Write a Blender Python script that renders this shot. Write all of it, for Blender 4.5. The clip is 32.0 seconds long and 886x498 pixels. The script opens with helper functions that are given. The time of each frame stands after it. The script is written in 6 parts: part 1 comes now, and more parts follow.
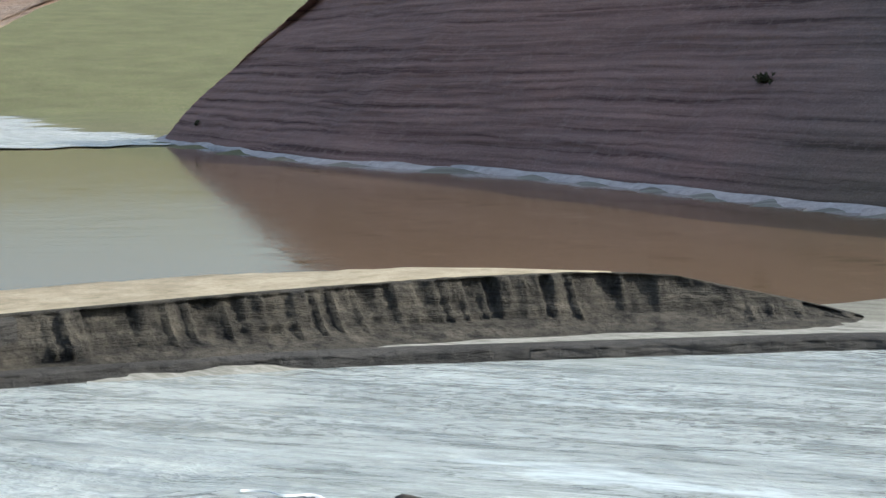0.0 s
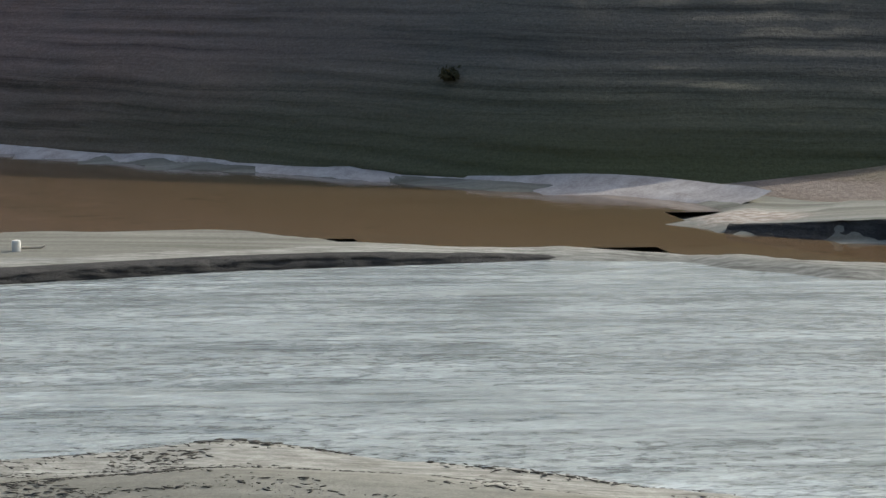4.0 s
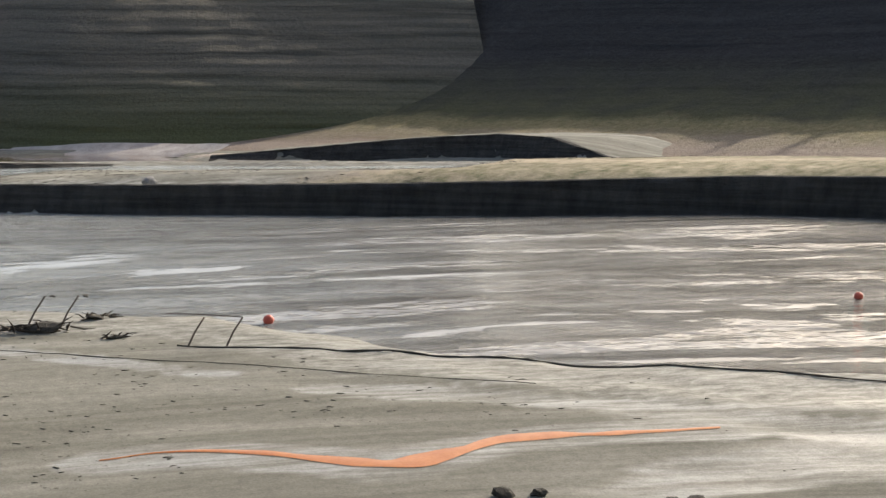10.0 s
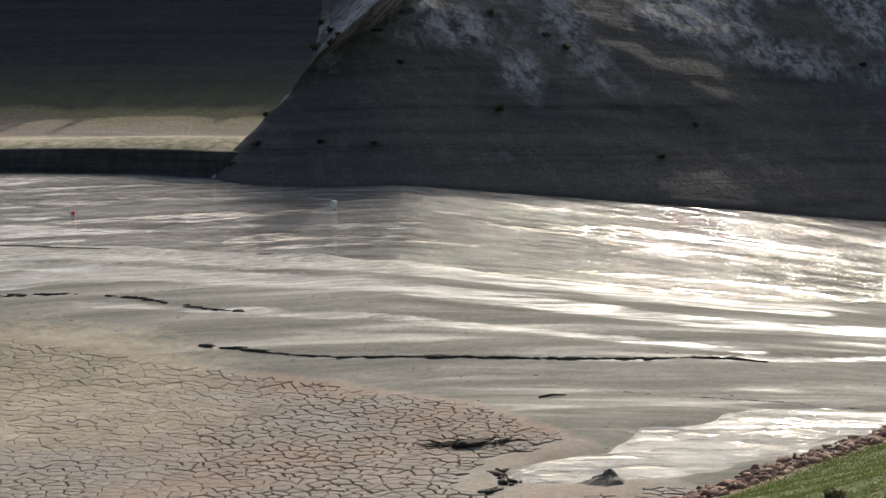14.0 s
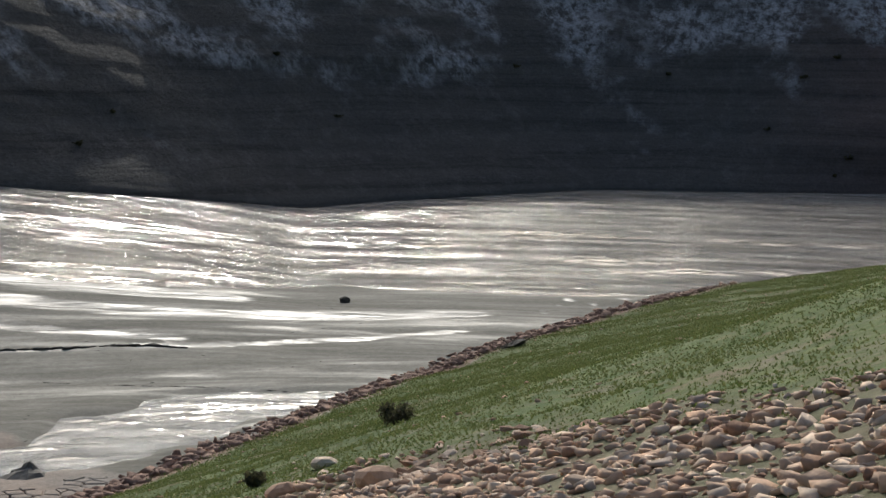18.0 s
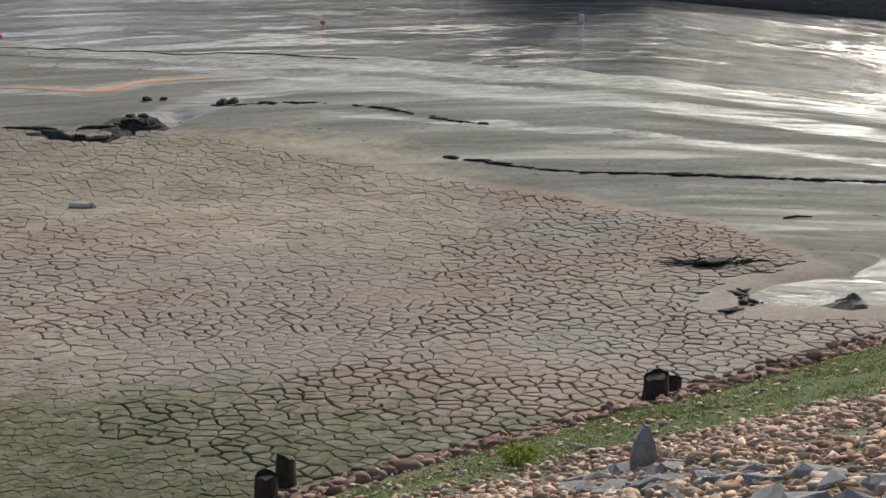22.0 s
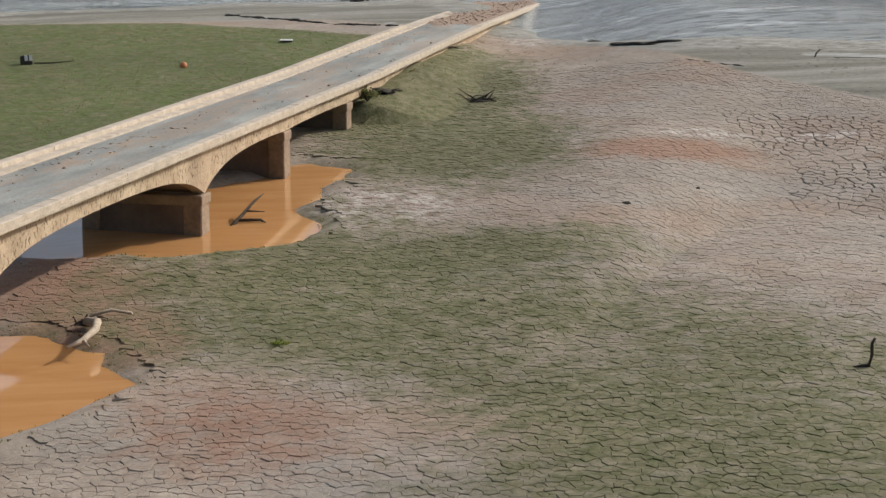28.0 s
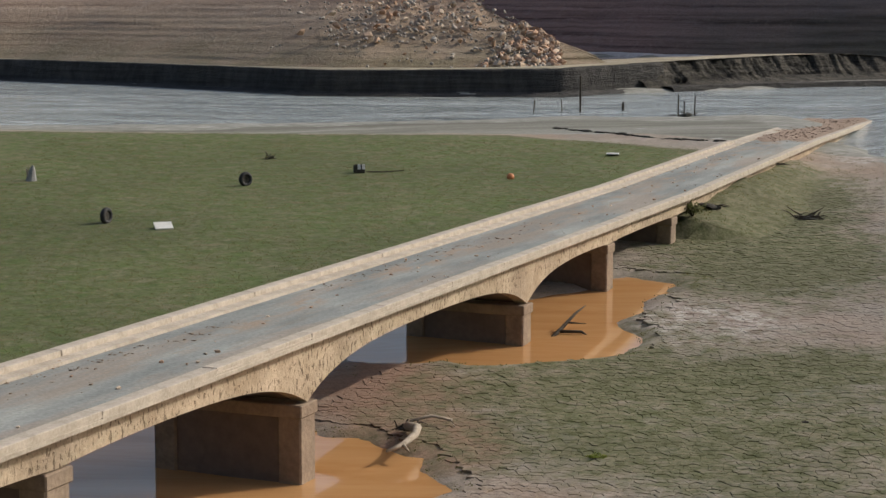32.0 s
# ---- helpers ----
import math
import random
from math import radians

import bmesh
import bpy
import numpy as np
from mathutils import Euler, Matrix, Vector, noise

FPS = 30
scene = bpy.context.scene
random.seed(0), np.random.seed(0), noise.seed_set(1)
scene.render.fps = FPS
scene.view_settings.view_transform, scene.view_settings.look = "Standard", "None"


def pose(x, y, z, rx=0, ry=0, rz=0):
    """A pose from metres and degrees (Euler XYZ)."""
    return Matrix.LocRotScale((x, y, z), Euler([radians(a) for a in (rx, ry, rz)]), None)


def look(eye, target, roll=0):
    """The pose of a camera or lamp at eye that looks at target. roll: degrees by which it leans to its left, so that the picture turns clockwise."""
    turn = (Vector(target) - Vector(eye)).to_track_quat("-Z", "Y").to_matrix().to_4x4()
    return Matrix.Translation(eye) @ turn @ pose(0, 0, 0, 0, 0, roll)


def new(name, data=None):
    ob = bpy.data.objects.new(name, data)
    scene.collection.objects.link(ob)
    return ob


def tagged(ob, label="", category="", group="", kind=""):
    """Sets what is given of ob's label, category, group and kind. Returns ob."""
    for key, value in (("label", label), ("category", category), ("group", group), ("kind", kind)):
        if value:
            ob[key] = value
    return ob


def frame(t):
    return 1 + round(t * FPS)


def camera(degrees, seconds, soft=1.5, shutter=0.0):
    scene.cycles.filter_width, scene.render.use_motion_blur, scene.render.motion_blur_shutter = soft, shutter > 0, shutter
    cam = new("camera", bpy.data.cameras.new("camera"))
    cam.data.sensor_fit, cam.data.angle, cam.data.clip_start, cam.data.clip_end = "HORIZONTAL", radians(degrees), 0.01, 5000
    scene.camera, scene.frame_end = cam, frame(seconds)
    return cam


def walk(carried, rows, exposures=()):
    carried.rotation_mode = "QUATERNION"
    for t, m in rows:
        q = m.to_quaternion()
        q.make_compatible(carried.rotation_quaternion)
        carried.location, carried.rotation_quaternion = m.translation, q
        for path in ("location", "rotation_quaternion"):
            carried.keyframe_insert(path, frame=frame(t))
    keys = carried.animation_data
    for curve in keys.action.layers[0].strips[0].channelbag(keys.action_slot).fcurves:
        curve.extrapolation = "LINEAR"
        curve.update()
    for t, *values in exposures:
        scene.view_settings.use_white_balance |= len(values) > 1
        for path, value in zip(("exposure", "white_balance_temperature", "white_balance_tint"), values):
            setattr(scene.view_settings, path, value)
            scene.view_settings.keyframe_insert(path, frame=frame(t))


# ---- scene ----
# The camera: one lens, carried from over the flats back to the embankment, then turning there.
cam = camera(2 * math.degrees(math.atan(784 / 3250)), 32.0, soft=1.45)
PATH = [
    # seconds, x, y, z, tilt, heading, roll
    (0.0, 69.00, 110.00, 21.00, -5.71, 17.52, -0.51),
    (0.5, 69.00, 110.00, 21.00, -6.71, 14.15, -0.40),
    (1.0, 69.00, 110.00, 21.00, -7.58, 10.25, -0.17),
    (1.5, 69.00, 110.00, 21.00, -7.71, 6.73, 0.02),
    (2.0, 69.00, 110.00, 21.00, -8.40, 3.55, -0.03),
    (2.5, 69.00, 110.00, 21.00, -8.27, 0.75, -0.03),
    (3.0, 69.00, 110.00, 21.00, -8.11, -1.56, -0.12),
    (3.5, 69.00, 110.00, 21.00, -8.75, -5.50, 0.05),
    (4.0, 69.00, 110.00, 21.00, -7.72, -10.30, 0.50),
    (4.5, 69.00, 110.00, 21.00, -8.30, -14.00, 0.79),
    (6.5, 66.00, 109.30, 21.00, -9.30, -24.00, 0.15),
    (7.0, 56.70, 104.00, 20.20, -8.20, -28.40, 0.10),
    (7.5, 50.60, 88.50, 16.00, -7.30, -19.30, 0.10),
    (8.0, 44.51, 72.97, 11.84, -6.64, -10.28, 0.23),
    (8.5, 42.68, 67.62, 12.18, -6.61, -16.03, 0.47),
    (9.0, 40.65, 62.31, 12.41, -6.51, -21.42, 0.49),
    (9.5, 38.15, 55.38, 12.82, -5.67, -25.50, 0.56),
    (10.0, 35.16, 47.12, 12.56, -4.72, -29.76, 0.02),
    (10.5, 31.97, 40.64, 12.48, -4.59, -32.40, 0.07),
    (11.0, 28.08, 33.21, 12.23, -4.21, -35.15, -0.20),
    (11.5, 24.92, 25.97, 12.25, -4.29, -36.64, -0.44),
    (12.0, 19.64, 19.65, 12.92, -4.59, -39.37, -0.34),
    (12.5, 12.39, 13.60, 13.95, -5.17, -42.49, -0.39),
    (13.0, 6.93, 7.47, 14.47, -5.47, -44.99, -0.36),
    (13.5, 2.17, 2.52, 14.89, -5.52, -48.36, 0.11),
    (14.0, 0.00, 0.00, 14.50, -5.33, -51.34, 0.25),
    (14.5, 0.00, 0.00, 14.50, -5.40, -54.27, 0.14),
    (15.0, 0.00, 0.00, 14.50, -5.41, -57.46, 0.03),
    (15.5, 0.00, 0.00, 14.50, -5.39, -60.26, 0.05),
    (17.5, 0.00, 0.00, 14.50, -5.60, -68.55, 1.10),
    (18.0, 0.00, 0.00, 14.50, -5.51, -69.41, 1.18),
    (18.5, 0.00, 0.00, 14.50, -5.65, -68.80, 0.86),
    (19.0, 0.00, 0.00, 14.50, -6.26, -66.06, 0.71),
    (19.5, 0.00, 0.00, 14.50, -7.28, -60.43, 0.64),
    (20.0, 0.00, 0.00, 14.50, -8.49, -56.07, 0.26),
    (20.5, 0.00, 0.00, 14.50, -9.42, -52.89, 0.03),
    (21.0, 0.00, 0.00, 14.50, -10.25, -49.56, 0.37),
    (21.5, 0.00, 0.00, 14.50, -10.80, -46.86, 0.32),
    (22.0, 0.00, 0.00, 14.50, -11.17, -43.73, 0.66),
    (22.5, 0.00, 0.00, 14.50, -11.43, -40.91, 1.07),
    (23.0, 0.00, 0.00, 14.50, -11.63, -38.06, 1.58),
    (23.5, 0.00, 0.00, 14.50, -11.84, -35.34, 1.06),
    (24.0, 0.00, 0.00, 14.50, -12.00, -32.30, 0.67),
    (24.5, 0.00, 0.00, 14.50, -12.03, -29.68, 0.43),
    (26.5, 0.00, 0.00, 14.50, -12.23, -20.79, 0.26),
    (27.0, 0.00, 0.00, 14.50, -12.24, -17.23, -0.06),
    (27.5, 0.00, 0.00, 14.50, -11.89, -13.36, -0.10),
    (28.0, 0.00, 0.00, 14.50, -11.02, -10.14, -0.06),
    (28.5, 0.00, 0.00, 14.50, -9.92, -7.76, -0.26),
    (29.0, 0.00, 0.00, 14.50, -8.89, -6.24, -0.24),
    (29.5, 0.00, 0.00, 14.50, -8.18, -5.11, -0.22),
    (30.0, 0.00, 0.00, 14.50, -7.87, -4.12, -0.09),
    (30.5, 0.00, 0.00, 14.50, -7.75, -3.02, -0.01),
    (31.0, 0.00, 0.00, 14.50, -7.67, -1.80, 0.06),
    (31.5, 0.00, 0.00, 14.50, -7.57, -0.76, 0.04),
    (32.0, 0.00, 0.00, 14.50, -7.51, -0.00, 0.12),
]


def eye_pose(x, y, z, tilt, head, roll):
    turn = Matrix.Rotation(radians(head), 4, "Z") @ Matrix.Rotation(radians(90 + tilt), 4, "X") @ Matrix.Rotation(radians(roll), 4, "Z")
    return Matrix.Translation((x, y, z)) @ turn


walk(cam, [(r[0], eye_pose(*r[1:])) for r in PATH], [
    # seconds, stops, white balance
    (0, 0.65, 5950, 3), (1, 0.35, 5950, 4), (2, 0.2, 5950, 4), (4, 0.12, 6200, 5), (6.5, -0.05, 6400, 7), (7, -0.05, 6500, 7), (8, -0.05, 6950, 9), (9, 0.12, 6900, 9), (10, 0.35, 6900, 9), (12, 0.35, 6850, 9), (13, 0.15, 6700, 9),
    (15, -0.33, 6350, 8), (18, -0.5, 6100, 8), (20, -0.55, 6150, 8), (22, -0.3, 6200, 7), (24, -0.1, 6300, 8), (27, -0.05, 6450, 9), (29, -0.1, 6350, 8), (32, -0.3, 6350, 8)])

# ---- light ----
SUN_AZ, SUN_EL = 66.0, 31.0
world = bpy.data.worlds.new("sky")
scene.world = world
world.use_nodes = True
wn = world.node_tree.nodes
sky = wn.new("ShaderNodeTexSky")
sky.sky_type = "NISHITA"
sky.sun_disc = False
sky.sun_elevation, sky.sun_rotation = radians(SUN_EL), radians(SUN_AZ)
sky.dust_density = 4.5
wn["Background"].inputs[1].default_value = 0.15
world.node_tree.links.new(sky.outputs[0], wn["Background"].inputs[0])
sun = new("sun", bpy.data.lights.new("sun", "SUN"))
sun.data.energy, sun.data.angle, sun.data.color = 3.6, radians(0.6), (1.0, 0.93, 0.82)
sdir = Vector((math.sin(radians(SUN_AZ)) * math.cos(radians(SUN_EL)), math.cos(radians(SUN_AZ)) * math.cos(radians(SUN_EL)), math.sin(radians(SUN_EL))))
sun.matrix_world = look(sdir * 400, (0, 0, 0))


# ---- materials ----
class Mat:
    """A short way to write node materials."""

    def __init__(self, name, rough=0.9, metal=0.0, spec=0.3):
        self.m = bpy.data.materials.new(name)
        self.m.use_nodes = True
        self.n, self.l = self.m.node_tree.nodes, self.m.node_tree.links
        self.b = self.n["Principled BSDF"]
        self.b.inputs["Roughness"].default_value = rough
        self.b.inputs["Metallic"].default_value = metal
        self.b.inputs["Specular IOR Level"].default_value = spec
        self.co = self.n.new("ShaderNodeTexCoord").outputs["Object"]

    def put(self, sock, v):
        if isinstance(v, (int, float, tuple)):
            sock.default_value = v
        else:
            self.l.new(v, sock)

    def pos(self):
        return self.n.new("ShaderNodeNewGeometry").outputs["Position"]

    def scaled(self, v, s):
        q = self.n.new("ShaderNodeMapping")
        self.put(q.inputs["Vector"], v)
        q.inputs["Scale"].default_value = s
        return q.outputs[0]

    def turned(self, v, degrees):
        q = self.n.new("ShaderNodeMapping")
        self.put(q.inputs["Vector"], v)
        q.inputs["Rotation"].default_value = (0, 0, radians(degrees))
        return q.outputs[0]

    def noise(self, scale, detail=4, v=None, rough=0.55, dist=0.0):
        q = self.n.new("ShaderNodeTexNoise")
        self.put(q.inputs["Vector"], v or self.co)
        q.inputs["Scale"].default_value, q.inputs["Detail"].default_value = scale, detail
        q.inputs["Roughness"].default_value, q.inputs["Distortion"].default_value = rough, dist
        return q.outputs["Fac"]

    def cells(self, scale, feature="DISTANCE_TO_EDGE", v=None, rnd=1.0):
        q = self.n.new("ShaderNodeTexVoronoi")
        q.feature = feature
        self.put(q.inputs["Vector"], v or self.co)
        q.inputs["Scale"].default_value, q.inputs["Randomness"].default_value = scale, rnd
        return q.outputs["Distance"]

    def ramp(self, f, *stops):
        q = self.n.new("ShaderNodeValToRGB")
        self.put(q.inputs["Fac"], f)
        e = q.color_ramp.elements
        while len(e) < len(stops):
            e.new(0.5)
        for k, (p, c) in zip(e, stops):
            k.position = p
            k.color = (c, c, c, 1) if isinstance(c, (int, float)) else (*c, 1)
        return q.outputs["Color"]

    def mix(self, f, a, b, mode="MIX"):
        q = self.n.new("ShaderNodeMix")
        q.data_type, q.blend_type = "RGBA", mode
        self.put(q.inputs["Factor"], f)
        self.put(q.inputs["A"], (*a, 1) if isinstance(a, tuple) and len(a) == 3 else a)
        self.put(q.inputs["B"], (*b, 1) if isinstance(b, tuple) and len(b) == 3 else b)
        return q.outputs["Result"]

    def math(self, op, a, b=0.0, clamp=False):
        q = self.n.new("ShaderNodeMath")
        q.operation, q.use_clamp = op, clamp
        self.put(q.inputs[0], a)
        self.put(q.inputs[1], b)
        return q.outputs[0]

    def attr(self, name):
        q = self.n.new("ShaderNodeAttribute")
        q.attribute_name = name
        return q.outputs["Fac"]

    def z(self, v=None):
        q = self.n.new("ShaderNodeSeparateXYZ")
        self.put(q.inputs[0], v or self.pos())
        return q.outputs["Z"]

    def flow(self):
        """Coordinates round and out from one point, so streaks lie across the view."""
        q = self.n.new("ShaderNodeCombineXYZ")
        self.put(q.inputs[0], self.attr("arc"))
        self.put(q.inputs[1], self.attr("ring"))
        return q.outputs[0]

    def rand(self):
        return self.n.new("ShaderNodeObjectInfo").outputs["Random"]

    def island(self):
        return self.n.new("ShaderNodeNewGeometry").outputs["Random Per Island"]

    def color(self, c):
        self.put(self.b.inputs["Base Color"], (*c, 1) if isinstance(c, tuple) and len(c) == 3 else c)
        return self

    def rough(self, c):
        self.put(self.b.inputs["Roughness"], c)
        return self

    def bump(self, h, strength=0.5, dist=0.05):
        q = self.n.new("ShaderNodeBump")
        q.inputs["Strength"].default_value, q.inputs["Distance"].default_value = strength, dist
        self.put(q.inputs["Height"], h)
        self.l.new(q.outputs[0], self.b.inputs["Normal"])
        return self


def plain(name, a, b, scale, rough=0.85, bump=0.3, bdist=0.02, spec=0.3, metal=0.0):
    """Two tones of one colour, mottled at two scales, with fine relief."""
    m = Mat(name, rough, metal, spec)
    f = m.math("ADD", m.math("MULTIPLY", m.noise(scale), 0.6), m.math("MULTIPLY", m.noise(scale * 7), 0.4))
    m.color(m.mix(m.ramp(f, (0.35, 0.0), (0.65, 1.0)), a, b))
    m.bump(m.noise(scale * 9, 6), bump, bdist)
    return m.m


# ---- mesh helpers ----
def tool():
    return bmesh.new()


def finish(name, bm, mat, smooth=False):
    me = bpy.data.meshes.new(name)
    bm.to_mesh(me)
    bm.free()
    me.materials.append(mat)
    if smooth:
        me.shade_smooth()
    return me


def part(name, bm, material, parent, label="", smooth=False):
    ob = new(name, finish(name, bm, material, smooth))
    ob.parent = parent
    if label:
        ob["label"] = label
    return ob


def thing(name, x, y, z, label, category, group="", kind="", rz=0.0):
    ob = new(name)
    ob.matrix_world = pose(x, y, z, 0, 0, rz)
    return tagged(ob, label, category, group, kind)


def single(name, bm, mat, label, category, m=None, group="", kind="", smooth=False):
    ob = new(name, finish(name, bm, mat, smooth))
    if m is not None:
        ob.matrix_world = m
    return tagged(ob, label, category, group, kind)


def grid_mesh(name, P, mat, attrs=None, smooth=True):
    """A sheet from an array of points, rows x columns x 3."""
    r, c = P.shape[:2]
    idx = np.arange(r * c).reshape(r, c)
    faces = np.stack([idx[:-1, :-1], idx[:-1, 1:], idx[1:, 1:], idx[1:, :-1]], -1).reshape(-1, 4)
    me = bpy.data.meshes.new(name)
    me.vertices.add(r * c)
    me.vertices.foreach_set("co", P.reshape(-1).astype(np.float32))
    me.loops.add(len(faces) * 4)
    me.loops.foreach_set("vertex_index", faces.reshape(-1).astype(np.int32))
    me.polygons.add(len(faces))
    me.polygons.foreach_set("loop_start", (np.arange(len(faces)) * 4).astype(np.int32))
    me.update(calc_edges=True)
    for k, v in (attrs or {}).items():
        a = me.attributes.new(k, "FLOAT", "POINT")
        a.data.foreach_set("value", v.reshape(-1).astype(np.float32))
    me.materials.append(mat)
    if smooth:
        me.shade_smooth()
    return me


def solid(name, V, faces, mat, smooth=False):
    """A mesh from arrays: points, and faces that all have as many corners."""
    me = bpy.data.meshes.new(name)
    n, k = faces.shape
    me.vertices.add(len(V))
    me.vertices.foreach_set("co", V.reshape(-1).astype(np.float32))
    me.loops.add(n * k)
    me.loops.foreach_set("vertex_index", faces.reshape(-1).astype(np.int32))
    me.polygons.add(n)
    me.polygons.foreach_set("loop_start", (np.arange(n) * k).astype(np.int32))
    me.update(calc_edges=True)
    me.materials.append(mat)
    if smooth:
        me.shade_smooth()
    return me


def box(bm, sx, sy, sz, at=(0, 0, 0), rz=0.0, bevel=0.0, tilt=None):
    m = Matrix.Translation(at) @ Matrix.Rotation(radians(rz), 4, "Z")
    if tilt is not None:
        m = m @ tilt
    v = bmesh.ops.create_cube(bm, size=1, matrix=m @ Matrix.Diagonal((sx, sy, sz, 1)))["verts"]
    if bevel:
        bmesh.ops.bevel(bm, geom=list({e for q in v for e in q.link_edges}), offset=bevel, segments=1, affect="EDGES")
    return v


def tube(bm, pts, radii, sides=7, caps=True):
    """A tapered pipe along points."""
    rings = []
    pts = [Vector(p) for p in pts]
    for i, (p, r) in enumerate(zip(pts, radii)):
        d = (pts[min(i + 1, len(pts) - 1)] - pts[max(i - 1, 0)]).normalized()
        a = d.orthogonal().normalized()
        b = d.cross(a)
        rings.append([bm.verts.new(p + r * (a * math.cos(k * math.tau / sides) + b * math.sin(k * math.tau / sides))) for k in range(sides)])
    for q, s in zip(rings, rings[1:]):
        for k in range(sides):
            bm.faces.new((q[k], q[(k + 1) % sides], s[(k + 1) % sides], s[k]))
    if caps:
        bm.faces.new(rings[0][::-1])
        bm.faces.new(rings[-1])


def stone(bm, r, at=(0, 0, 0), flat=0.6, seed=0, sub=1, rough=0.25):
    """An angular stone: a coarse ball with its points pushed about."""
    rnd = random.Random(seed)
    v = bmesh.ops.create_icosphere(bm, subdivisions=sub, radius=1)["verts"]
    sx, sy, sz = r * rnd.uniform(0.8, 1.25), r * rnd.uniform(0.7, 1.1), r * flat * rnd.uniform(0.8, 1.2)
    turn = Euler((rnd.uniform(-0.4, 0.4), rnd.uniform(-0.4, 0.4), rnd.uniform(0, 6.3))).to_matrix()
    for q in v:
        k = 1 + rnd.uniform(-rough, rough)
        q.co = turn @ Vector((q.co.x * sx * k, q.co.y * sy * k, q.co.z * sz * k)) + Vector(at)
    return v


# ---- the lie of the land ----
def fract_noise(x, y, seed=0):
    """Smooth value noise for arrays."""
    xi, yi = np.floor(x).astype(np.int64), np.floor(y).astype(np.int64)
    fx, fy = x - xi, y - yi
    fx, fy = fx * fx * (3 - 2 * fx), fy * fy * (3 - 2 * fy)

    def h(a, b):
        n = (a * 374761393 + b * 668265263 + seed * 69069) & 0x7FFFFFFF
        n = ((n ^ (n >> 13)) * 1274126177) & 0x7FFFFFFF
        return ((n ^ (n >> 16)) & 0xFFFF) / 65535.0

    return (h(xi, yi) * (1 - fx) + h(xi + 1, yi) * fx) * (1 - fy) + (h(xi, yi + 1) * (1 - fx) + h(xi + 1, yi + 1) * fx) * fy


def sstep(a, b, v):
    k = np.clip((v - a) / (b - a), 0, 1)
    return k * k * (3 - 2 * k)


def along(px, py, line):
    """Distance to a polyline (positive to its left), and how far along it."""
    best = np.full(px.shape, 1e9)
    side = np.zeros(px.shape)
    where = np.zeros(px.shape)
    run = 0.0
    for (ax, ay), (bx, by) in zip(line, line[1:]):
        lx, ly = bx - ax, by - ay
        n = math.hypot(lx, ly)
        k = np.clip(((px - ax) * lx + (py - ay) * ly) / (n * n), 0, 1)
        d = np.hypot(px - ax - k * lx, py - ay - k * ly)
        s = np.sign(lx * (py - ay) - ly * (px - ax))
        m = d < best
        best, side, where = np.where(m, d, best), np.where(m, s, side), np.where(m, run + k * n, where)
        run += n
    return best * side, where


def inside(px, py, poly):
    """Signed distance to a closed outline: positive inside."""
    d, _ = along(px, py, poly + poly[:1])
    odd = np.zeros(px.shape, bool)
    for (ax, ay), (bx, by) in zip(poly, poly[1:] + poly[:1]):
        cut = (ay > py) != (by > py)
        odd ^= cut & (px < (bx - ax) * (py - ay) / ((by - ay) if by != ay else 1e-9) + ax)
    return np.abs(d) * np.where(odd, 1, -1)


def valley(x, y):
    """The valley floor: flat near the embankment, rising gently away from it."""
    r, a = np.hypot(x, y), np.degrees(np.arctan2(x, y))
    k = sstep(12.8, 21.2, a)
    up = np.interp(a, [50, 65], [1.0, 0.25]) * (0.053 + 0.067 * k) * (r - 57 - 28 * k)
    return np.minimum(np.maximum(0, up), 6.5 + 0.7 * np.clip((a - 30) / 8, 0, 1) * (1 - sstep(146, 172, r)))

# outlines of the plan, metres
RIVER_A = [(-110, 150), (-35.6, 148), (-13.4, 152), (0.7, 155), (10.6, 158), (22, 157), (32, 159), (44.7, 164.3), (51.5, 166.6), (61.5, 169), (72.6, 170.1), (81, 165.5), (88, 160.5), (94, 155), (102, 149), (115, 143), (138, 140), (139, 160), (137, 175), (134.5, 189), (131, 193.5), (126, 195.5), (119, 200.5), (109, 205), (101.5, 211.5), (92, 213.5), (74, 212), (59, 207.6), (47, 201.7), (37, 196.4), (30, 191.8), (22, 184), (11.8, 178), (-13.4, 179), (-32, 197), (-51, 212), (-110, 225)]
RIVER_B = [(28, 161), (30.5, 152), (30.5, 138), (33, 126), (37, 120.5), (41.7, 118.8), (48.5, 116.4), (54.7, 113.2), (60.6, 109.5), (64.8, 102.2), (70, 96), (77.6, 88.1), (85, 76), (92, 63), (97, 55), (106, 47), (109, 36), (112, 26), (140, 12), (185, 0), (195, 27), (187, 55), (163, 70.5), (134, 84), (115, 94), (106, 99), (101, 104), (93.6, 121.8), (81, 138), (71.5, 144), (62, 153.6), (52, 157), (43, 166)]
POOL = [(-200, 420), (-112, 411), (-84, 431), (-35, 375), (2.5, 350.6), (49.9, 299.5), (77.7, 272.6), (101, 251.4), (108, 249.5), (113.3, 242.5), (112.8, 236), (107.2, 229), (109.4, 223.4), (116, 218.8), (125.6, 212.2), (132, 205.8), (131.5, 201), (128.5, 198), (119.8, 203.6), (109.5, 207.6), (103, 213), (93.5, 217.8), (83.1, 220.2), (77.5, 226.5), (62, 227), (50, 215.5), (35, 215), (24, 211), (14, 203), (-20, 208), (-80, 240), (-200, 330)]
RAPIDS = [(-112, 411), (-84, 431), (-110, 477), (-145, 503), (-297, 719), (-420, 640), (-250, 420)]
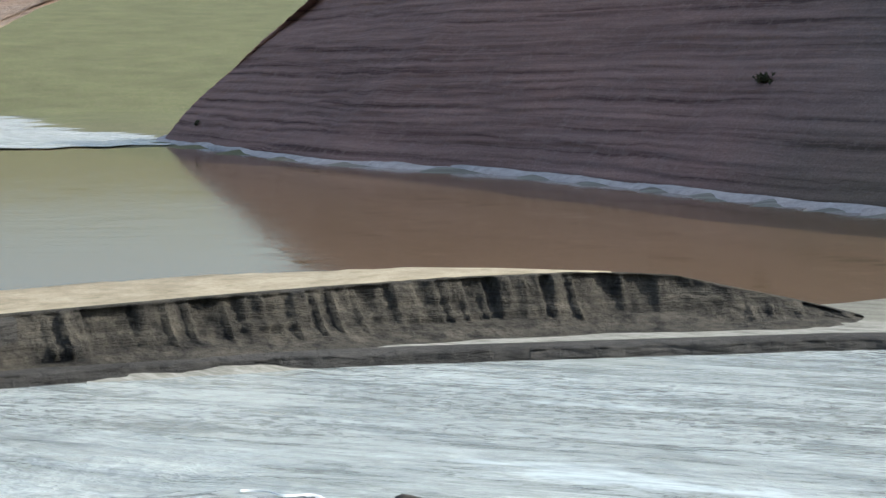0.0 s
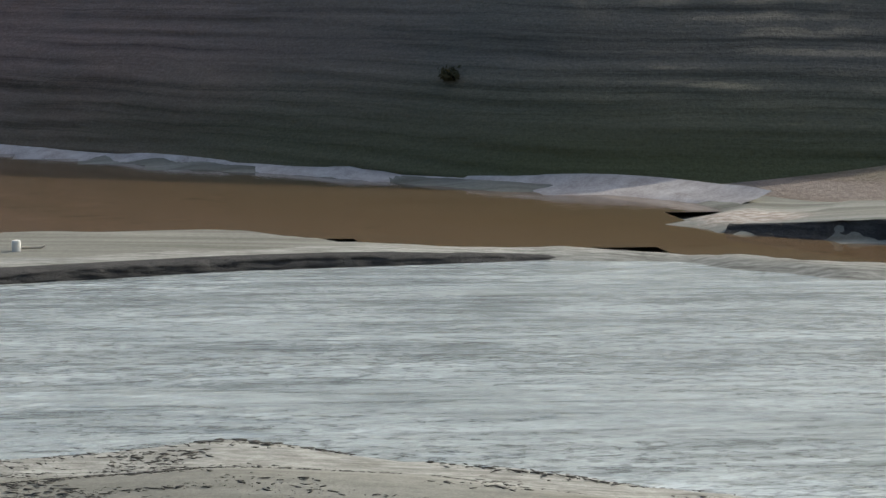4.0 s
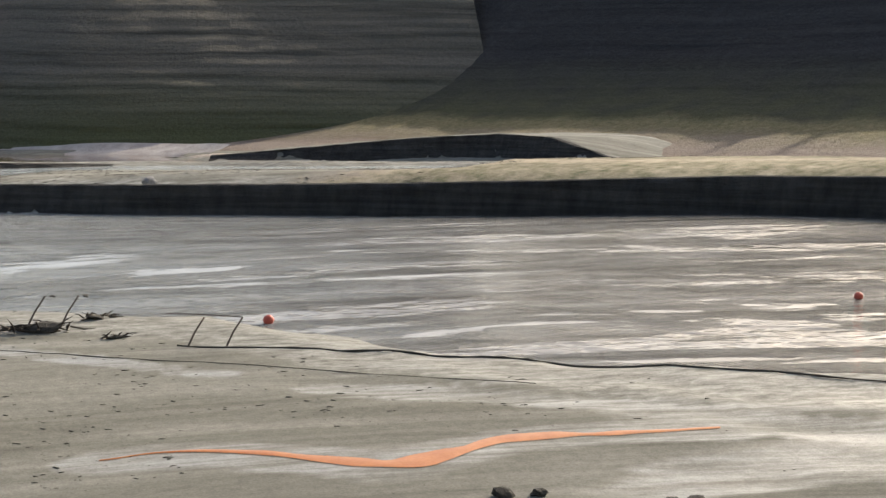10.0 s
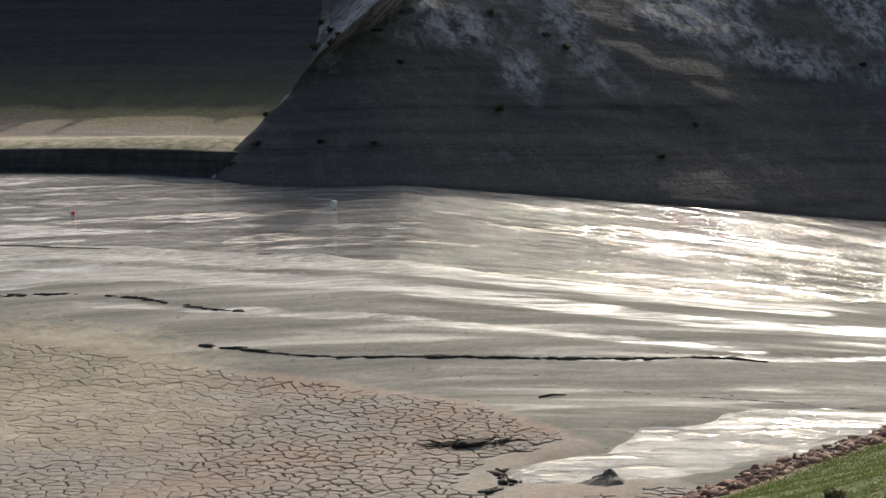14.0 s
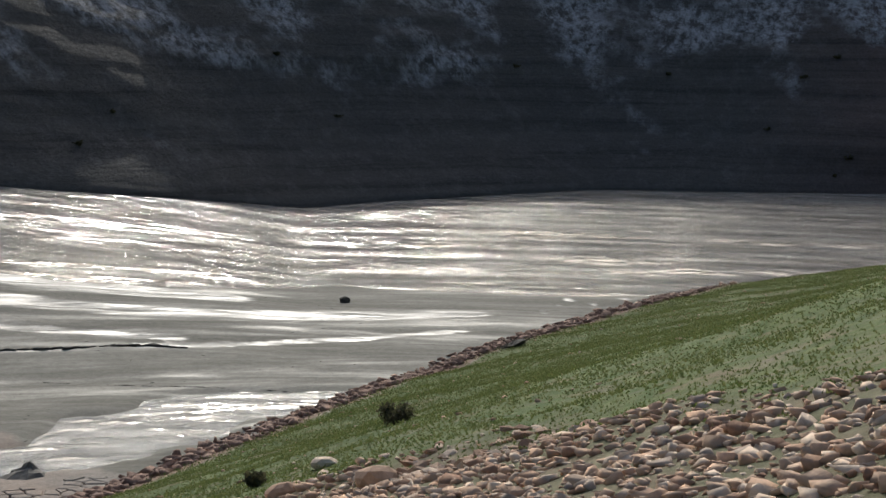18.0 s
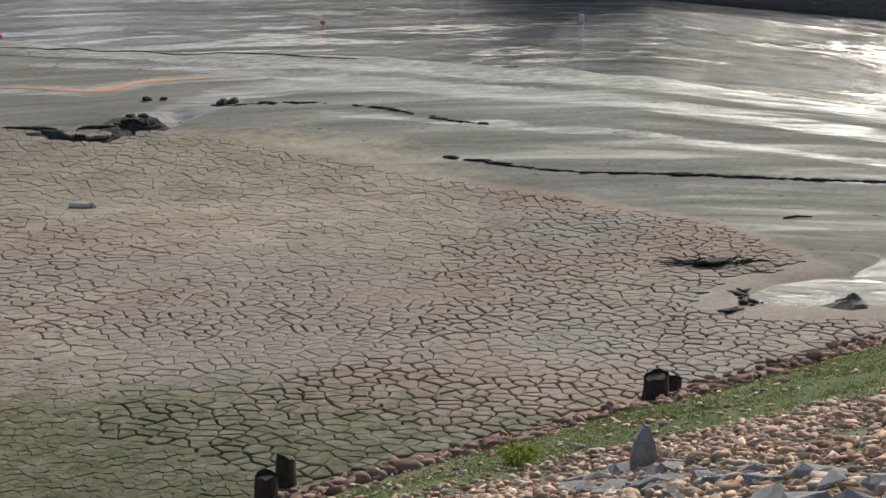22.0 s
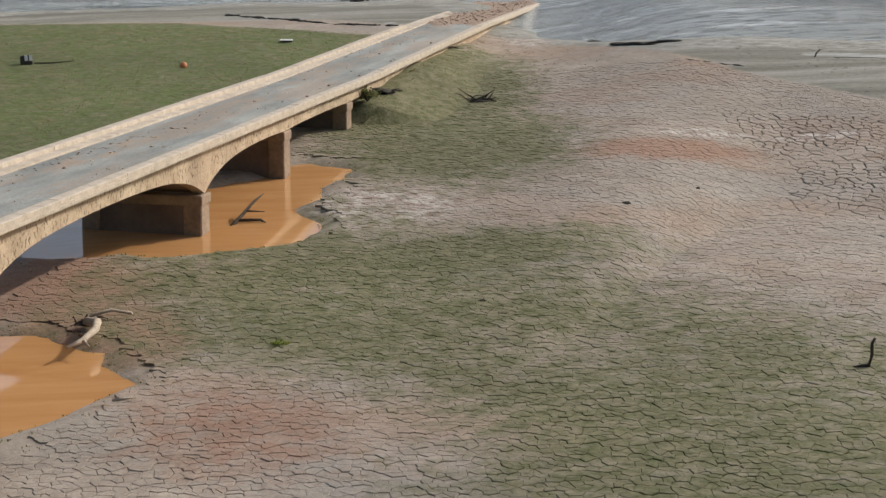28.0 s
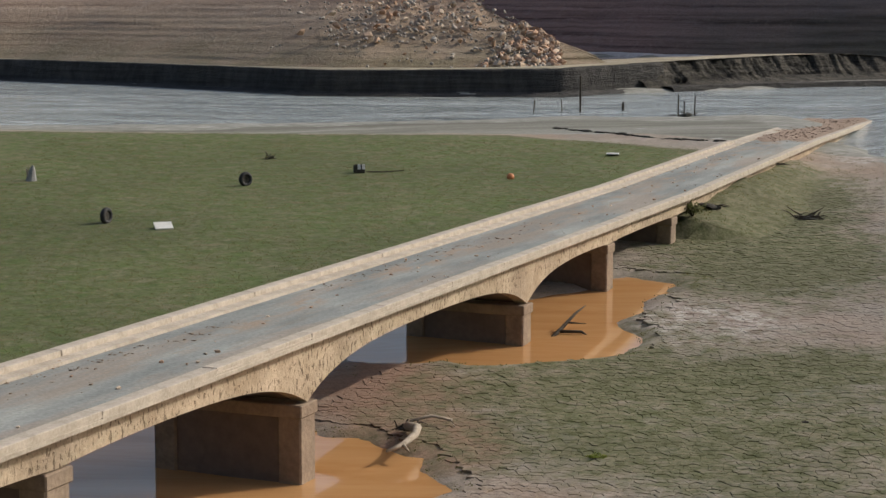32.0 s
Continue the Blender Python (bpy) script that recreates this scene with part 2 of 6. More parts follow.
TERRACE = [(-130, 226), (-51, 213.5), (-32, 198.5), (-13.4, 180), (11.8, 179.3), (21.5, 187.5), (30, 196.5), (39.5, 205.5), (47.8, 211), (56.7, 214.2), (47.2, 214), (34.7, 213.8), (24, 210), (13.8, 201.5), (-20, 206), (-80, 237), (-130, 260)]
BANK_B = [(43, 165), (51, 156), (61, 152.5), (70.5, 143), (80, 137), (92.5, 121), (98.4, 109), (100.3, 103), (103.5, 100)]
BANK_F = [(108.6, 224.2), (112, 221.5), (116, 219.2), (121, 216.2), (126, 212.7), (131, 208.6), (132.8, 205), (132.8, 201), (134, 194.5), (135.4, 189.5)]
BANK_F_H = ([0, 3, 9, 15, 22, 30, 38, 46, 60], [0.0, 0.25, 0.75, 1.3, 1.9, 2.3, 2.1, 0.3, 0.0])
SPIT_H = [0.0, 0.4, 1.1, 1.55]
SPIT = BANK_B + [(112, 103), (150, 104), (150, 135), (136, 139), (115, 142), (102, 148), (94, 154), (87, 159.5), (80, 164.5), (72, 167), (60, 166), (50, 164.5), (45, 166)]
PUDDLES = [
    [(-12, 47), (-6.2, 46), (-3.2, 50.4), (-1.5, 53.2), (-0.6, 55), (-1.4, 58), (-3.6, 60.5), (-8, 63), (-13, 60)],
    [(-6, 72), (2.5, 71.5), (6.0, 72.6), (7.8, 75.6), (7.2, 78.5), (9.4, 84), (11.2, 87), (9.2, 88.4), (4.5, 83), (-3, 78)],
]
STREAM = [(51.5, 94.5), (54.2, 93.8), (56.5, 91.8), (57.9, 90.1), (60, 90.2), (61.8, 90.4), (65.4, 89.3), (67.9, 88.1)]
POND = [(52.8, 39.5), (55, 40.3), (59.7, 40), (62.3, 40.2), (65.6, 41), (67.9, 39.6), (72.2, 40), (76, 33), (66.6, 33.2), (60, 33.8), (57, 35), (52.9, 37.1)]
STONY = [(-30, 22.5), (22, 22.5), (26.5, 20), (27.3, 16), (25.5, 10), (21.5, 5.5), (17, 2), (0, -5), (-30, -5)]
RILLS = [
    [(63, 102), (70, 92), (77, 84), (84, 73), (90, 62), (96, 50)],
    [(57.4, 82.9), (59.6, 83.2), (61.4, 83.8), (64.3, 85.1), (68.2, 84.5), (72.6, 81.6), (75.5, 77.3), (80, 70), (84, 62), (88, 52), (93, 44), (99, 36)],
    [(66, 78), (71, 71), (77, 61), (81, 52), (83.5, 46)],
    [(81, 46.5), (84, 43), (89, 38), (94, 34)],
    [(60, 98), (66, 92.5), (73, 83), (79, 74)],
]


def toe(x):
    """Where the foot of the embankment runs."""
    return np.interp(x, [-60, 20, 75, 90, 102, 116, 128, 160], [33, 32.8, 32.2, 31.0, 28.8, 25.4, 17.6, 2])


def slope_z(x, y):
    """Height of the embankment over its foot."""
    return np.maximum(0, toe(x) - y) * 0.375 * np.interp(x, [38, 60, 90, 115], [1.0, 0.81, 0.61, 0.48])


MUDLINE = [(10, 149), (24, 138), (33, 121), (38, 108), (44, 98), (51, 85), (55, 82), (58, 79), (59.5, 73), (61.5, 65), (64.3, 57), (64.5, 49), (61, 42), (56, 33), (50, 20)]


def plate_zone(x, y):
    """Where the dried mud has cracked into plates."""
    q = (x + 3.9) * 0.927 - (y - 55.6) * 0.375
    k = sstep(0.0, 1.5, along(x, y, MUDLINE)[0] * -1) * sstep(0.3, 1.2, y - toe(x)) * sstep(-3.6, -3.0, q) * (1 - sstep(112, 118, np.hypot(x, y)))
    k = k * sstep(0.5, 0.9, np.abs(along(x, y, GULLY)[0]))
    for poly in PUDDLES + [POND]:
        k = k * sstep(-1.5, -2.2, inside(x, y, poly) + (fract_noise(x / 1.3, y / 1.3, 19) - 0.5) * 1.1)
    return k


GULLY = [(50.7, 83.5), (51.4, 81.8), (52.8, 80.7), (54.2, 81.2), (55.3, 82.2), (56.0, 81.3), (57.7, 82.0), (59.4, 82.9)]
GULLY_WALL = [(50.9, 84.6), (51.8, 82.5), (53.1, 81.5), (54.2, 82.0), (55.3, 83.3), (56.2, 83.1), (56.3, 82.0), (57.4, 82.5)]


def land(x, y, carve=True):
    z = valley(x, y)
    n1 = fract_noise(x / 9, y / 9, 3) - 0.5
    n2 = fract_noise(x / 2.7, y / 2.7, 5) - 0.5
    z = z + n1 * 0.14 + n2 * 0.05
    # the spit between the two arms of the river
    d, s = along(x, y, BANK_B)
    amp = np.interp(s, [0, 14, 25, 75], SPIT_H)
    spit = inside(x, y, SPIT)
    low = np.minimum(21 - 0.2475 * np.hypot(x - 69, y - 110), 20.3 - 0.245 * np.hypot(x - 57, y - 105) + 7 * sstep(-2, 18, x - 57 - (y - 105) * 0.95)) - z - amp
    ridge = amp + sstep(2, 13, d) * np.clip(low, 0.3, 1.0) * np.interp(s, [0, 12], [0, 1])
    z = z + ridge * sstep(0.3, 1.1, d) * sstep(0.2, 7, spit + 7 * sstep(3, 0, d))* (spit > 0)
    # the bank at the end of the pool
    d, s = along(x, y, BANK_F)
    z = z + np.interp(s, *BANK_F_H) * sstep(0.3, 1.1, d) * (1 - sstep(14, 22, d))
    # the flat-topped bank across the river
    k = inside(x, y, TERRACE)
    z = z + sstep(0.6, 1.4, k) * np.interp(x, [-60, -10, 10, 40], [1.9, 1.9, 2.1, 2.75])
    if carve:
        for poly, deep, soft in ((RIVER_A, 0.75, 2.2), (RIVER_B, 0.75, 2.6), (POOL, 1.0, 3.0), (RAPIDS, 0.6, 6.0)):
            wob = (fract_noise(x / 3.1, y / 3.1, 11) - 0.5) * 1.6 + (fract_noise(x / 11, y / 11, 17) - 0.5) * 1.5
            z = z - deep * sstep(-soft * 0.5, soft, inside(x, y, poly) + wob)
        for poly in PUDDLES:
            wob = (fract_noise(x / 1.3, y / 1.3, 19) - 0.5) * 1.1
            z = z - 0.6 * sstep(-1.3, 0.6, inside(x, y, poly) + wob)
        z = z - 0.35 * sstep(-0.6, 1.0, inside(x, y, POND) + (fract_noise(x / 1.7, y / 1.7, 29) - 0.5) * 1.6)
        for line in RILLS:
            d, s = along(x, y, line)
            z = z - 0.10 * (1 - sstep(0.2, 1.5, np.abs(d + (fract_noise(x / 2.2, y / 2.2, 31) - 0.5) * 2.2)))
        d, s = along(x, y, GULLY)
        z = z - 0.95 * (1 - sstep(0.35, 1.0, np.abs(d))) * np.interp(s, [0, 2, 6, 9.5], [0.2, 1.0, 1.0, 0.4])
    z = z - 0.09 * plate_zone(x, y)
    # the ramp on which the road leaves the bridge
    v, w = (x + 3.93) * 0.3746 + (y - 55.6) * 0.9272, (x + 3.93) * 0.9272 - (y - 55.6) * 0.3746
    ramp = 4.12 * np.interp(v, [46, 57, 96, 108], [0.78, 1.0, 1.0, 0.8]) - 0.34 * np.maximum(0, np.abs(w + 3.05) - 3.4) + n2 * 0.3
    z = np.where((v > 46) & (v < 108), np.maximum(z, ramp), z)
    # embankment
    z = z + slope_z(x, y) + sstep(0, 3, toe(x) - y) * n2 * 0.25
    # far slopes that close the valley
    far = np.maximum(0, np.hypot(x - 40, y - 200) - 520)
    z = z + np.minimum(far * 0.1, 100)
    z = z + np.maximum(0, -y - 4) * -0.02
    return z


# ---- ground materials ----
def ground_mat():
    m = Mat("ground", 0.95, 0, 0.25)
    mid, fine = m.noise(0.5, 6), m.noise(5.0, 6)
    dry = m.mix(m.ramp(mid, (0.3, 0.0), (0.7, 1.0)), (0.275, 0.225, 0.182), (0.395, 0.338, 0.282))
    dry = m.mix(m.ramp(m.noise(0.13, 5), (0.42, 0.0), (0.64, 0.8)), dry, (0.31, 0.283, 0.25))
    dry = m.mix(m.ramp(m.noise(0.09, 5, m.scaled(m.pos(), (1, 1.3, 1))), (0.5, 0.0), (0.66, 0.7)), dry, (0.32, 0.232, 0.175))
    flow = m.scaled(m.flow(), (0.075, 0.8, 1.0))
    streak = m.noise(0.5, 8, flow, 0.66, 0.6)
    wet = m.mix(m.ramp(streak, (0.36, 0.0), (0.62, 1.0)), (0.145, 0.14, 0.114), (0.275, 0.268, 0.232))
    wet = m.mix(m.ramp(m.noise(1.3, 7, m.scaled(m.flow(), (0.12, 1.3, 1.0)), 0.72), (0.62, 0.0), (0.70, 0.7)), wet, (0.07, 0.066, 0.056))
    film_sheen = m.math("MULTIPLY", m.ramp(m.math("ADD", m.attr("film_sheen"), m.math("MULTIPLY", m.math("SUBTRACT", m.noise(0.6, 7, flow, 0.65), 0.5), 2.0)), (0.5, 0.0), (0.8, 1.0)), m.ramp(m.noise(1.8, 7, flow, 0.7), (0.4, 0.15), (0.6, 1.0)))
    # Sun and sky sheen on the wet film, also painted as a paler colour.
    wet = m.mix(film_sheen, wet, (0.37, 0.37, 0.35))
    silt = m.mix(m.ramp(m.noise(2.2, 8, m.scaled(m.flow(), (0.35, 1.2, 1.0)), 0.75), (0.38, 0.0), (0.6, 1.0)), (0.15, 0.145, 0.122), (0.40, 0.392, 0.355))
    green = m.mix(m.ramp(m.noise(1.3, 8, rough=0.72), (0.36, 0.0), (0.62, 1.0)), (0.09, 0.102, 0.038), (0.185, 0.168, 0.10))
    turf = m.mix(m.ramp(m.noise(1.6, 8, rough=0.72), (0.36, 0.0), (0.64, 1.0)), (0.052, 0.098, 0.018), (0.118, 0.152, 0.042))
    turf = m.mix(m.ramp(m.noise(0.55, 8, rough=0.7), (0.52, 0.0), (0.66, 0.85)), turf, (0.19, 0.15, 0.085))
    sand = m.mix(m.ramp(mid, (0.3, 0.0), (0.7, 1.0)), (0.325, 0.275, 0.195), (0.475, 0.41, 0.305))
    crust = m.mix(m.ramp(m.noise(1.6, 8, rough=0.7), (0.4, 0.0), (0.6, 1.0)), (0.26, 0.20, 0.16), (0.55, 0.50, 0.45))
    red = m.mix(mid, (0.25, 0.15, 0.105), (0.35, 0.235, 0.175))
    soil = m.mix(mid, (0.16, 0.10, 0.065), (0.25, 0.17, 0.12))

    def mask(name, w=0.35):
        v = m.math("ADD", m.attr(name), m.math("MULTIPLY", m.math("SUBTRACT", m.noise(0.9, 7, rough=0.65), 0.5), w * 2.4))
        return m.ramp(v, (0.35, 0.0), (0.65, 1.0))

    c = dry
    wetm = mask("wet", 0.3)
    for name, col in (("wet", wet), ("silt", silt), ("sand", sand), ("red", red), ("soil", soil), ("crust", crust), ("grass", green), ("turf", turf)):
        c = m.mix(wetm if name == "wet" else mask(name), c, col)
    c = m.mix(0.55, c, m.ramp(m.noise(14, 4), (0.25, 0.55), (0.75, 1.25)), "MULTIPLY")
    c = m.mix(0.5, c, m.ramp(m.noise(2.6, 6, rough=0.7), (0.3, 0.62), (0.7, 1.28)), "MULTIPLY")
    c = m.mix(0.6, c, m.ramp(m.noise(0.045, 7, rough=0.65), (0.34, 0.7), (0.66, 1.22)), "MULTIPLY")
    m.color(c)
    m.rough(m.math("SUBTRACT", 0.95, m.math("MULTIPLY", wetm, m.math("MAXIMUM", m.math("MULTIPLY", m.ramp(streak, (0.52, 0.0), (0.68, 1.0)), 0.42), m.math("MULTIPLY", film_sheen, 0.58)))))
    h = m.math("ADD", m.math("MULTIPLY", m.noise(2.5, 8, rough=0.7), 0.7), m.math("MULTIPLY", fine, 0.3))
    h = m.math("MULTIPLY", h, m.math("SUBTRACT", 1.0, m.math("MULTIPLY", wetm, 0.7)))
    m.bump(h, 0.5, 0.12)
    return m.m


def water_mat(name, a, b, rough, wave, scale, flow=None, gloss=0.5, foam=0.0, calm=0.06, aspect=0.26, patch=0.5, pale=False):
    """Moving water: patches of ripples between smooth tongues, drawn out lengthwise."""
    m = Mat(name, rough, 0, gloss)
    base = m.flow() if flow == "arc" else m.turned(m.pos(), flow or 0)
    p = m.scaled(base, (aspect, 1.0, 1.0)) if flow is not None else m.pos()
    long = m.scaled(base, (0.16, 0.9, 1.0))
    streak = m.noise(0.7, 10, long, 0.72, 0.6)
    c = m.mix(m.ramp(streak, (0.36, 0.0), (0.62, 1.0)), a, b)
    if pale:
        # Sky reflection at low arc, put into the colour as a paler tone.
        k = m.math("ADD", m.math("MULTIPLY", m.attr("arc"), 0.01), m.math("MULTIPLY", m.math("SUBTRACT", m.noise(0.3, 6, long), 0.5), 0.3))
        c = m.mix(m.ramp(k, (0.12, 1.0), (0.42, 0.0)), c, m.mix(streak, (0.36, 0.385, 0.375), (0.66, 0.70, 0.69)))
    if foam:
        # Pale flecks: foam, and glints painted on the ripples.
        f = m.math("MULTIPLY", m.ramp(m.noise(1.1, 9, p, 0.74, 0.8), (0.60, 0.0), (0.70, foam)), m.ramp(streak, (0.45, 0.1), (0.6, 1.0)))
        c = m.mix(f, c, (0.66, 0.66, 0.63))
        m.rough(m.math("ADD", rough, m.math("MULTIPLY", f, 0.4)))
    if foam:
        # Ripple shade, painted as darker flecks of the water colour.
        c = m.mix(m.math("MULTIPLY", m.ramp(m.noise(scale * 2.6, 5, p, 0.65, 0.4), (0.50, 0.0), (0.585, 0.8)), m.ramp(m.noise(0.12, 4, long), (0.4, 0.2), (0.58, 1.0))), c, m.mix(0.55, c, (0.05, 0.045, 0.04)))
    m.color(c)
    h = m.math("ADD", m.math("MULTIPLY", m.noise(scale, 3, p, 0.5, 0.5), 0.75), m.math("MULTIPLY", m.noise(scale * 3.1, 2, p), 0.25))
    if flow is not None:
        h = m.math("MULTIPLY", h, m.ramp(m.noise(patch, 8, long, 0.7, 0.4), (0.40, calm), (0.56, 1.0)))
    m.bump(h, 1.0, wave)
    return m.m


GROUND = ground_mat()
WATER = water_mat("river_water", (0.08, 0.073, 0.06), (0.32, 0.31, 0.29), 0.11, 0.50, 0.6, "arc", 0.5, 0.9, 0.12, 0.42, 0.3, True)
# Pale bases of the seep and far arm carry sun and sky sheen.
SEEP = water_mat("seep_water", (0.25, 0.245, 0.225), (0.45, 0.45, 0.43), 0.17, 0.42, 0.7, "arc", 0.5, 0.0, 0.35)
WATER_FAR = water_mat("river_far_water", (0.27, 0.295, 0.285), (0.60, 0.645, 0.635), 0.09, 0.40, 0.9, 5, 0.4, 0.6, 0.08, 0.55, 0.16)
STILL = water_mat("pool_water", (0.14, 0.092, 0.05), (0.165, 0.112, 0.062), 0.03, 0.004, 0.5, -20, 0.5)
RILL_ORANGE = plain("orange_silt", (0.46, 0.14, 0.03), (0.58, 0.23, 0.075), 1.5, 0.35, 0.1, 0.01)
ORANGE = water_mat("orange_water", (0.44, 0.22, 0.085), (0.52, 0.29, 0.125), 0.05, 0.003, 0.8, None, 0.5)
WHITE_WATER = water_mat("rapid_water", (0.40, 0.40, 0.38), (0.62, 0.62, 0.60), 0.2, 0.25, 0.5, 30, 0.5, 1.0)

# ---- the ground, one sheet ----
xs = np.concatenate([-60 - np.geomspace(1, 2400, 46)[::-1], np.arange(-60, 30, 1.0), np.arange(30, 100, 0.6), np.arange(100, 186, 1.0), 186 + np.geomspace(1, 2400, 46)])
ys = np.concatenate([-12 - np.geomspace(1, 2000, 30)[::-1], np.arange(-12, 32, 1.0), np.arange(32, 122, 0.6), np.arange(122, 240, 1.0), 240 + np.geomspace(1, 2600, 70)])
GX, GY = np.meshgrid(xs, ys)
GZ = land(GX, GY)


def patch(x, y, cx, cy, rx, ry, turn=0.0):
    c, s = math.cos(radians(turn)), math.sin(radians(turn))
    u, v = ((x - cx) * c + (y - cy) * s) / rx, (-(x - cx) * s + (y - cy) * c) / ry
    return np.clip(1.25 - np.hypot(u, v), 0, 1)


def zones(x, y):
    """What covers the ground where, from 0 to 1."""
    r, a = np.hypot(x, y), np.degrees(np.arctan2(x, y))
    q = (x + 3.9) * 0.927 - (y - 55.6) * 0.375  # offset from the bridge's face, to its right
    field = sstep(-4, -10, q) * sstep(30, 36, y) * (1 - sstep(-1.5, 1.5, y - np.interp(x, [-35, -13, 5, 19], [143.3, 144.2, 143.2, 135])))
    near = sstep(104, 66, r + 0.95 * (x - 8)) * np.interp(x, [-4, 1, 5, 24, 34, 46], [0.42, 0.54, 0.66, 0.64, 0.58, 0.4])
    near = near - patch(x, y, 28, 47, 9, 4, -20) * 0.16 - patch(x, y, 14, 56, 4, 4, 0) * 0.12
    near = near - patch(x, y, 3, 47, 7, 9, 0) * 0.45
    near = np.maximum(near, patch(x, y, 17, 92, 10, 18, -15) * 0.8)
    near = np.maximum(near, patch(x, y, 11, 68, 17, 6, 20) * 0.78)
    near = np.maximum(near, patch(x, y, 18, 107, 9, 24, -18) * 0.95) * sstep(-4, -2, q)
    hill = sstep(1.3, 3.2, toe(x) - y) * sstep(0.5, -1.5, inside(x, y, STONY)) * np.interp(x, [15, 40, 60], [0.55, 0.8, 1.0])
    grass = np.maximum(field * 0.95, near)
    d, s = along(x, y, BANK_B)
    beach = sstep(0.0, 0.8, inside(x, y, SPIT)) * (1 - sstep(157, 163, y))
    beach = beach * (1 - sstep(138, 148, y) * sstep(112, 96, x))
    grass = np.maximum(grass, np.maximum(beach * np.maximum(sstep(6, 14, d) * 0.5, sstep(1, 3, d) * sstep(13, 9, d) * 0.52), sstep(330, 420, y) * 0.8))
    grass = np.maximum(grass, sstep(1.0, 2.0, inside(x, y, TERRACE)) * 0.32)
    sand = np.maximum(beach * 0.9, sstep(0.3, 1.5, inside(x, y, TERRACE)))
    sand = np.maximum(sand, np.maximum(patch(x, y, 53, 71, 15, 12, -40) * 1.0, patch(x, y, 50, 60, 15, 13, -40) * 0.55))
    mudline = along(x, y, MUDLINE)[0]
    wet = sstep(-1.5, 1.5, mudline) * sstep(-0.5, 1.0, y - toe(x)) * (1 - beach)
    wet = np.maximum(wet, (r > 138) * (1 - beach) * sstep(142, 146, y))
    wet = wet * (1 - sstep(1, 2, inside(x, y, TERRACE))) * (1 - sstep(330, 420, y))
    crust = patch(x, y, 11, 77.5, 5.5, 7, -20) * 0.85 + patch(x, y, 30, 92, 3.5, 1.6, 10) * 0.9 + patch(x, y, 37, 92, 4, 1.2, 5) * 0.8 + patch(x, y, 29, 128, 2.5, 3, 0) * 0.8
    red = patch(x, y, 27, 88, 8, 3.5, 10) * 0.8 + patch(x, y, 41, 86, 7, 3, -20) * 0.5 + patch(x, y, 3, 49, 6, 9, 0) * 0.6 + patch(x, y, -2, 66, 5, 8, 0) * 0.8 + patch(x, y, 0, 59.5, 3.2, 3.5, 0) * 0.9
    soil = sstep(0, 1.2, toe(x) - y) * (1 - hill)
    film_sheen = np.zeros(x.shape)
    for line, wide in zip(RILLS + [STREAM, [(44, 112), (52, 108), (58, 101)]], (2.0, 1.9, 0.9, 0.7, 1.2, 1.4, 0.8)):
        e, s = along(x, y, line)
        film_sheen = np.maximum(film_sheen, 1 - sstep(wide * 0.3, wide * 1.6, np.abs(e)))
    film_sheen = np.maximum(film_sheen, 0.42 * sstep(0, -6, np.minimum(0, inside(x, y, RIVER_B)) * -1 - 5))
    film_sheen = film_sheen * (mudline > -1)
    e = np.minimum(-inside(x, y, RIVER_B), -inside(x, y, RIVER_A))
    silt = sstep(5.5, 3.0, e + (fract_noise(x / 3, y / 3, 71) - 0.5) * 2) * (wet > 0.5) * sstep(60, 80, y)
    silt = np.maximum(silt, 0.9 * beach * sstep(10, 4, e + (fract_noise(x / 3, y / 3, 71) - 0.5) * 4))
    hill = np.maximum(hill, 0.42 * sstep(470, 560, y) * (x < 0))
    sand = np.maximum(sand, sstep(400, 430, y) * (1 - sstep(480, 540, y)) * 0.8)
    return {"arc": np.arctan2(x - 30, y - 10) * 100, "ring": np.hypot(x - 30, y - 10), "turf": np.maximum(hill * 0.95, field * 0.5), "film_sheen": film_sheen, "silt": silt, "grass": grass, "sand": sand, "wet": wet, "crust": np.clip(crust + patch(x, y, 112, 229, 6, 7) * 0.8, 0, 1), "red": np.clip(red, 0, 1), "soil": soil}


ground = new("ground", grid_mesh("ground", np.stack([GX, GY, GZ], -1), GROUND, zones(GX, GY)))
tagged(ground, "dry and wet mud flats with sand and sparse grass", "ground", kind="structure")


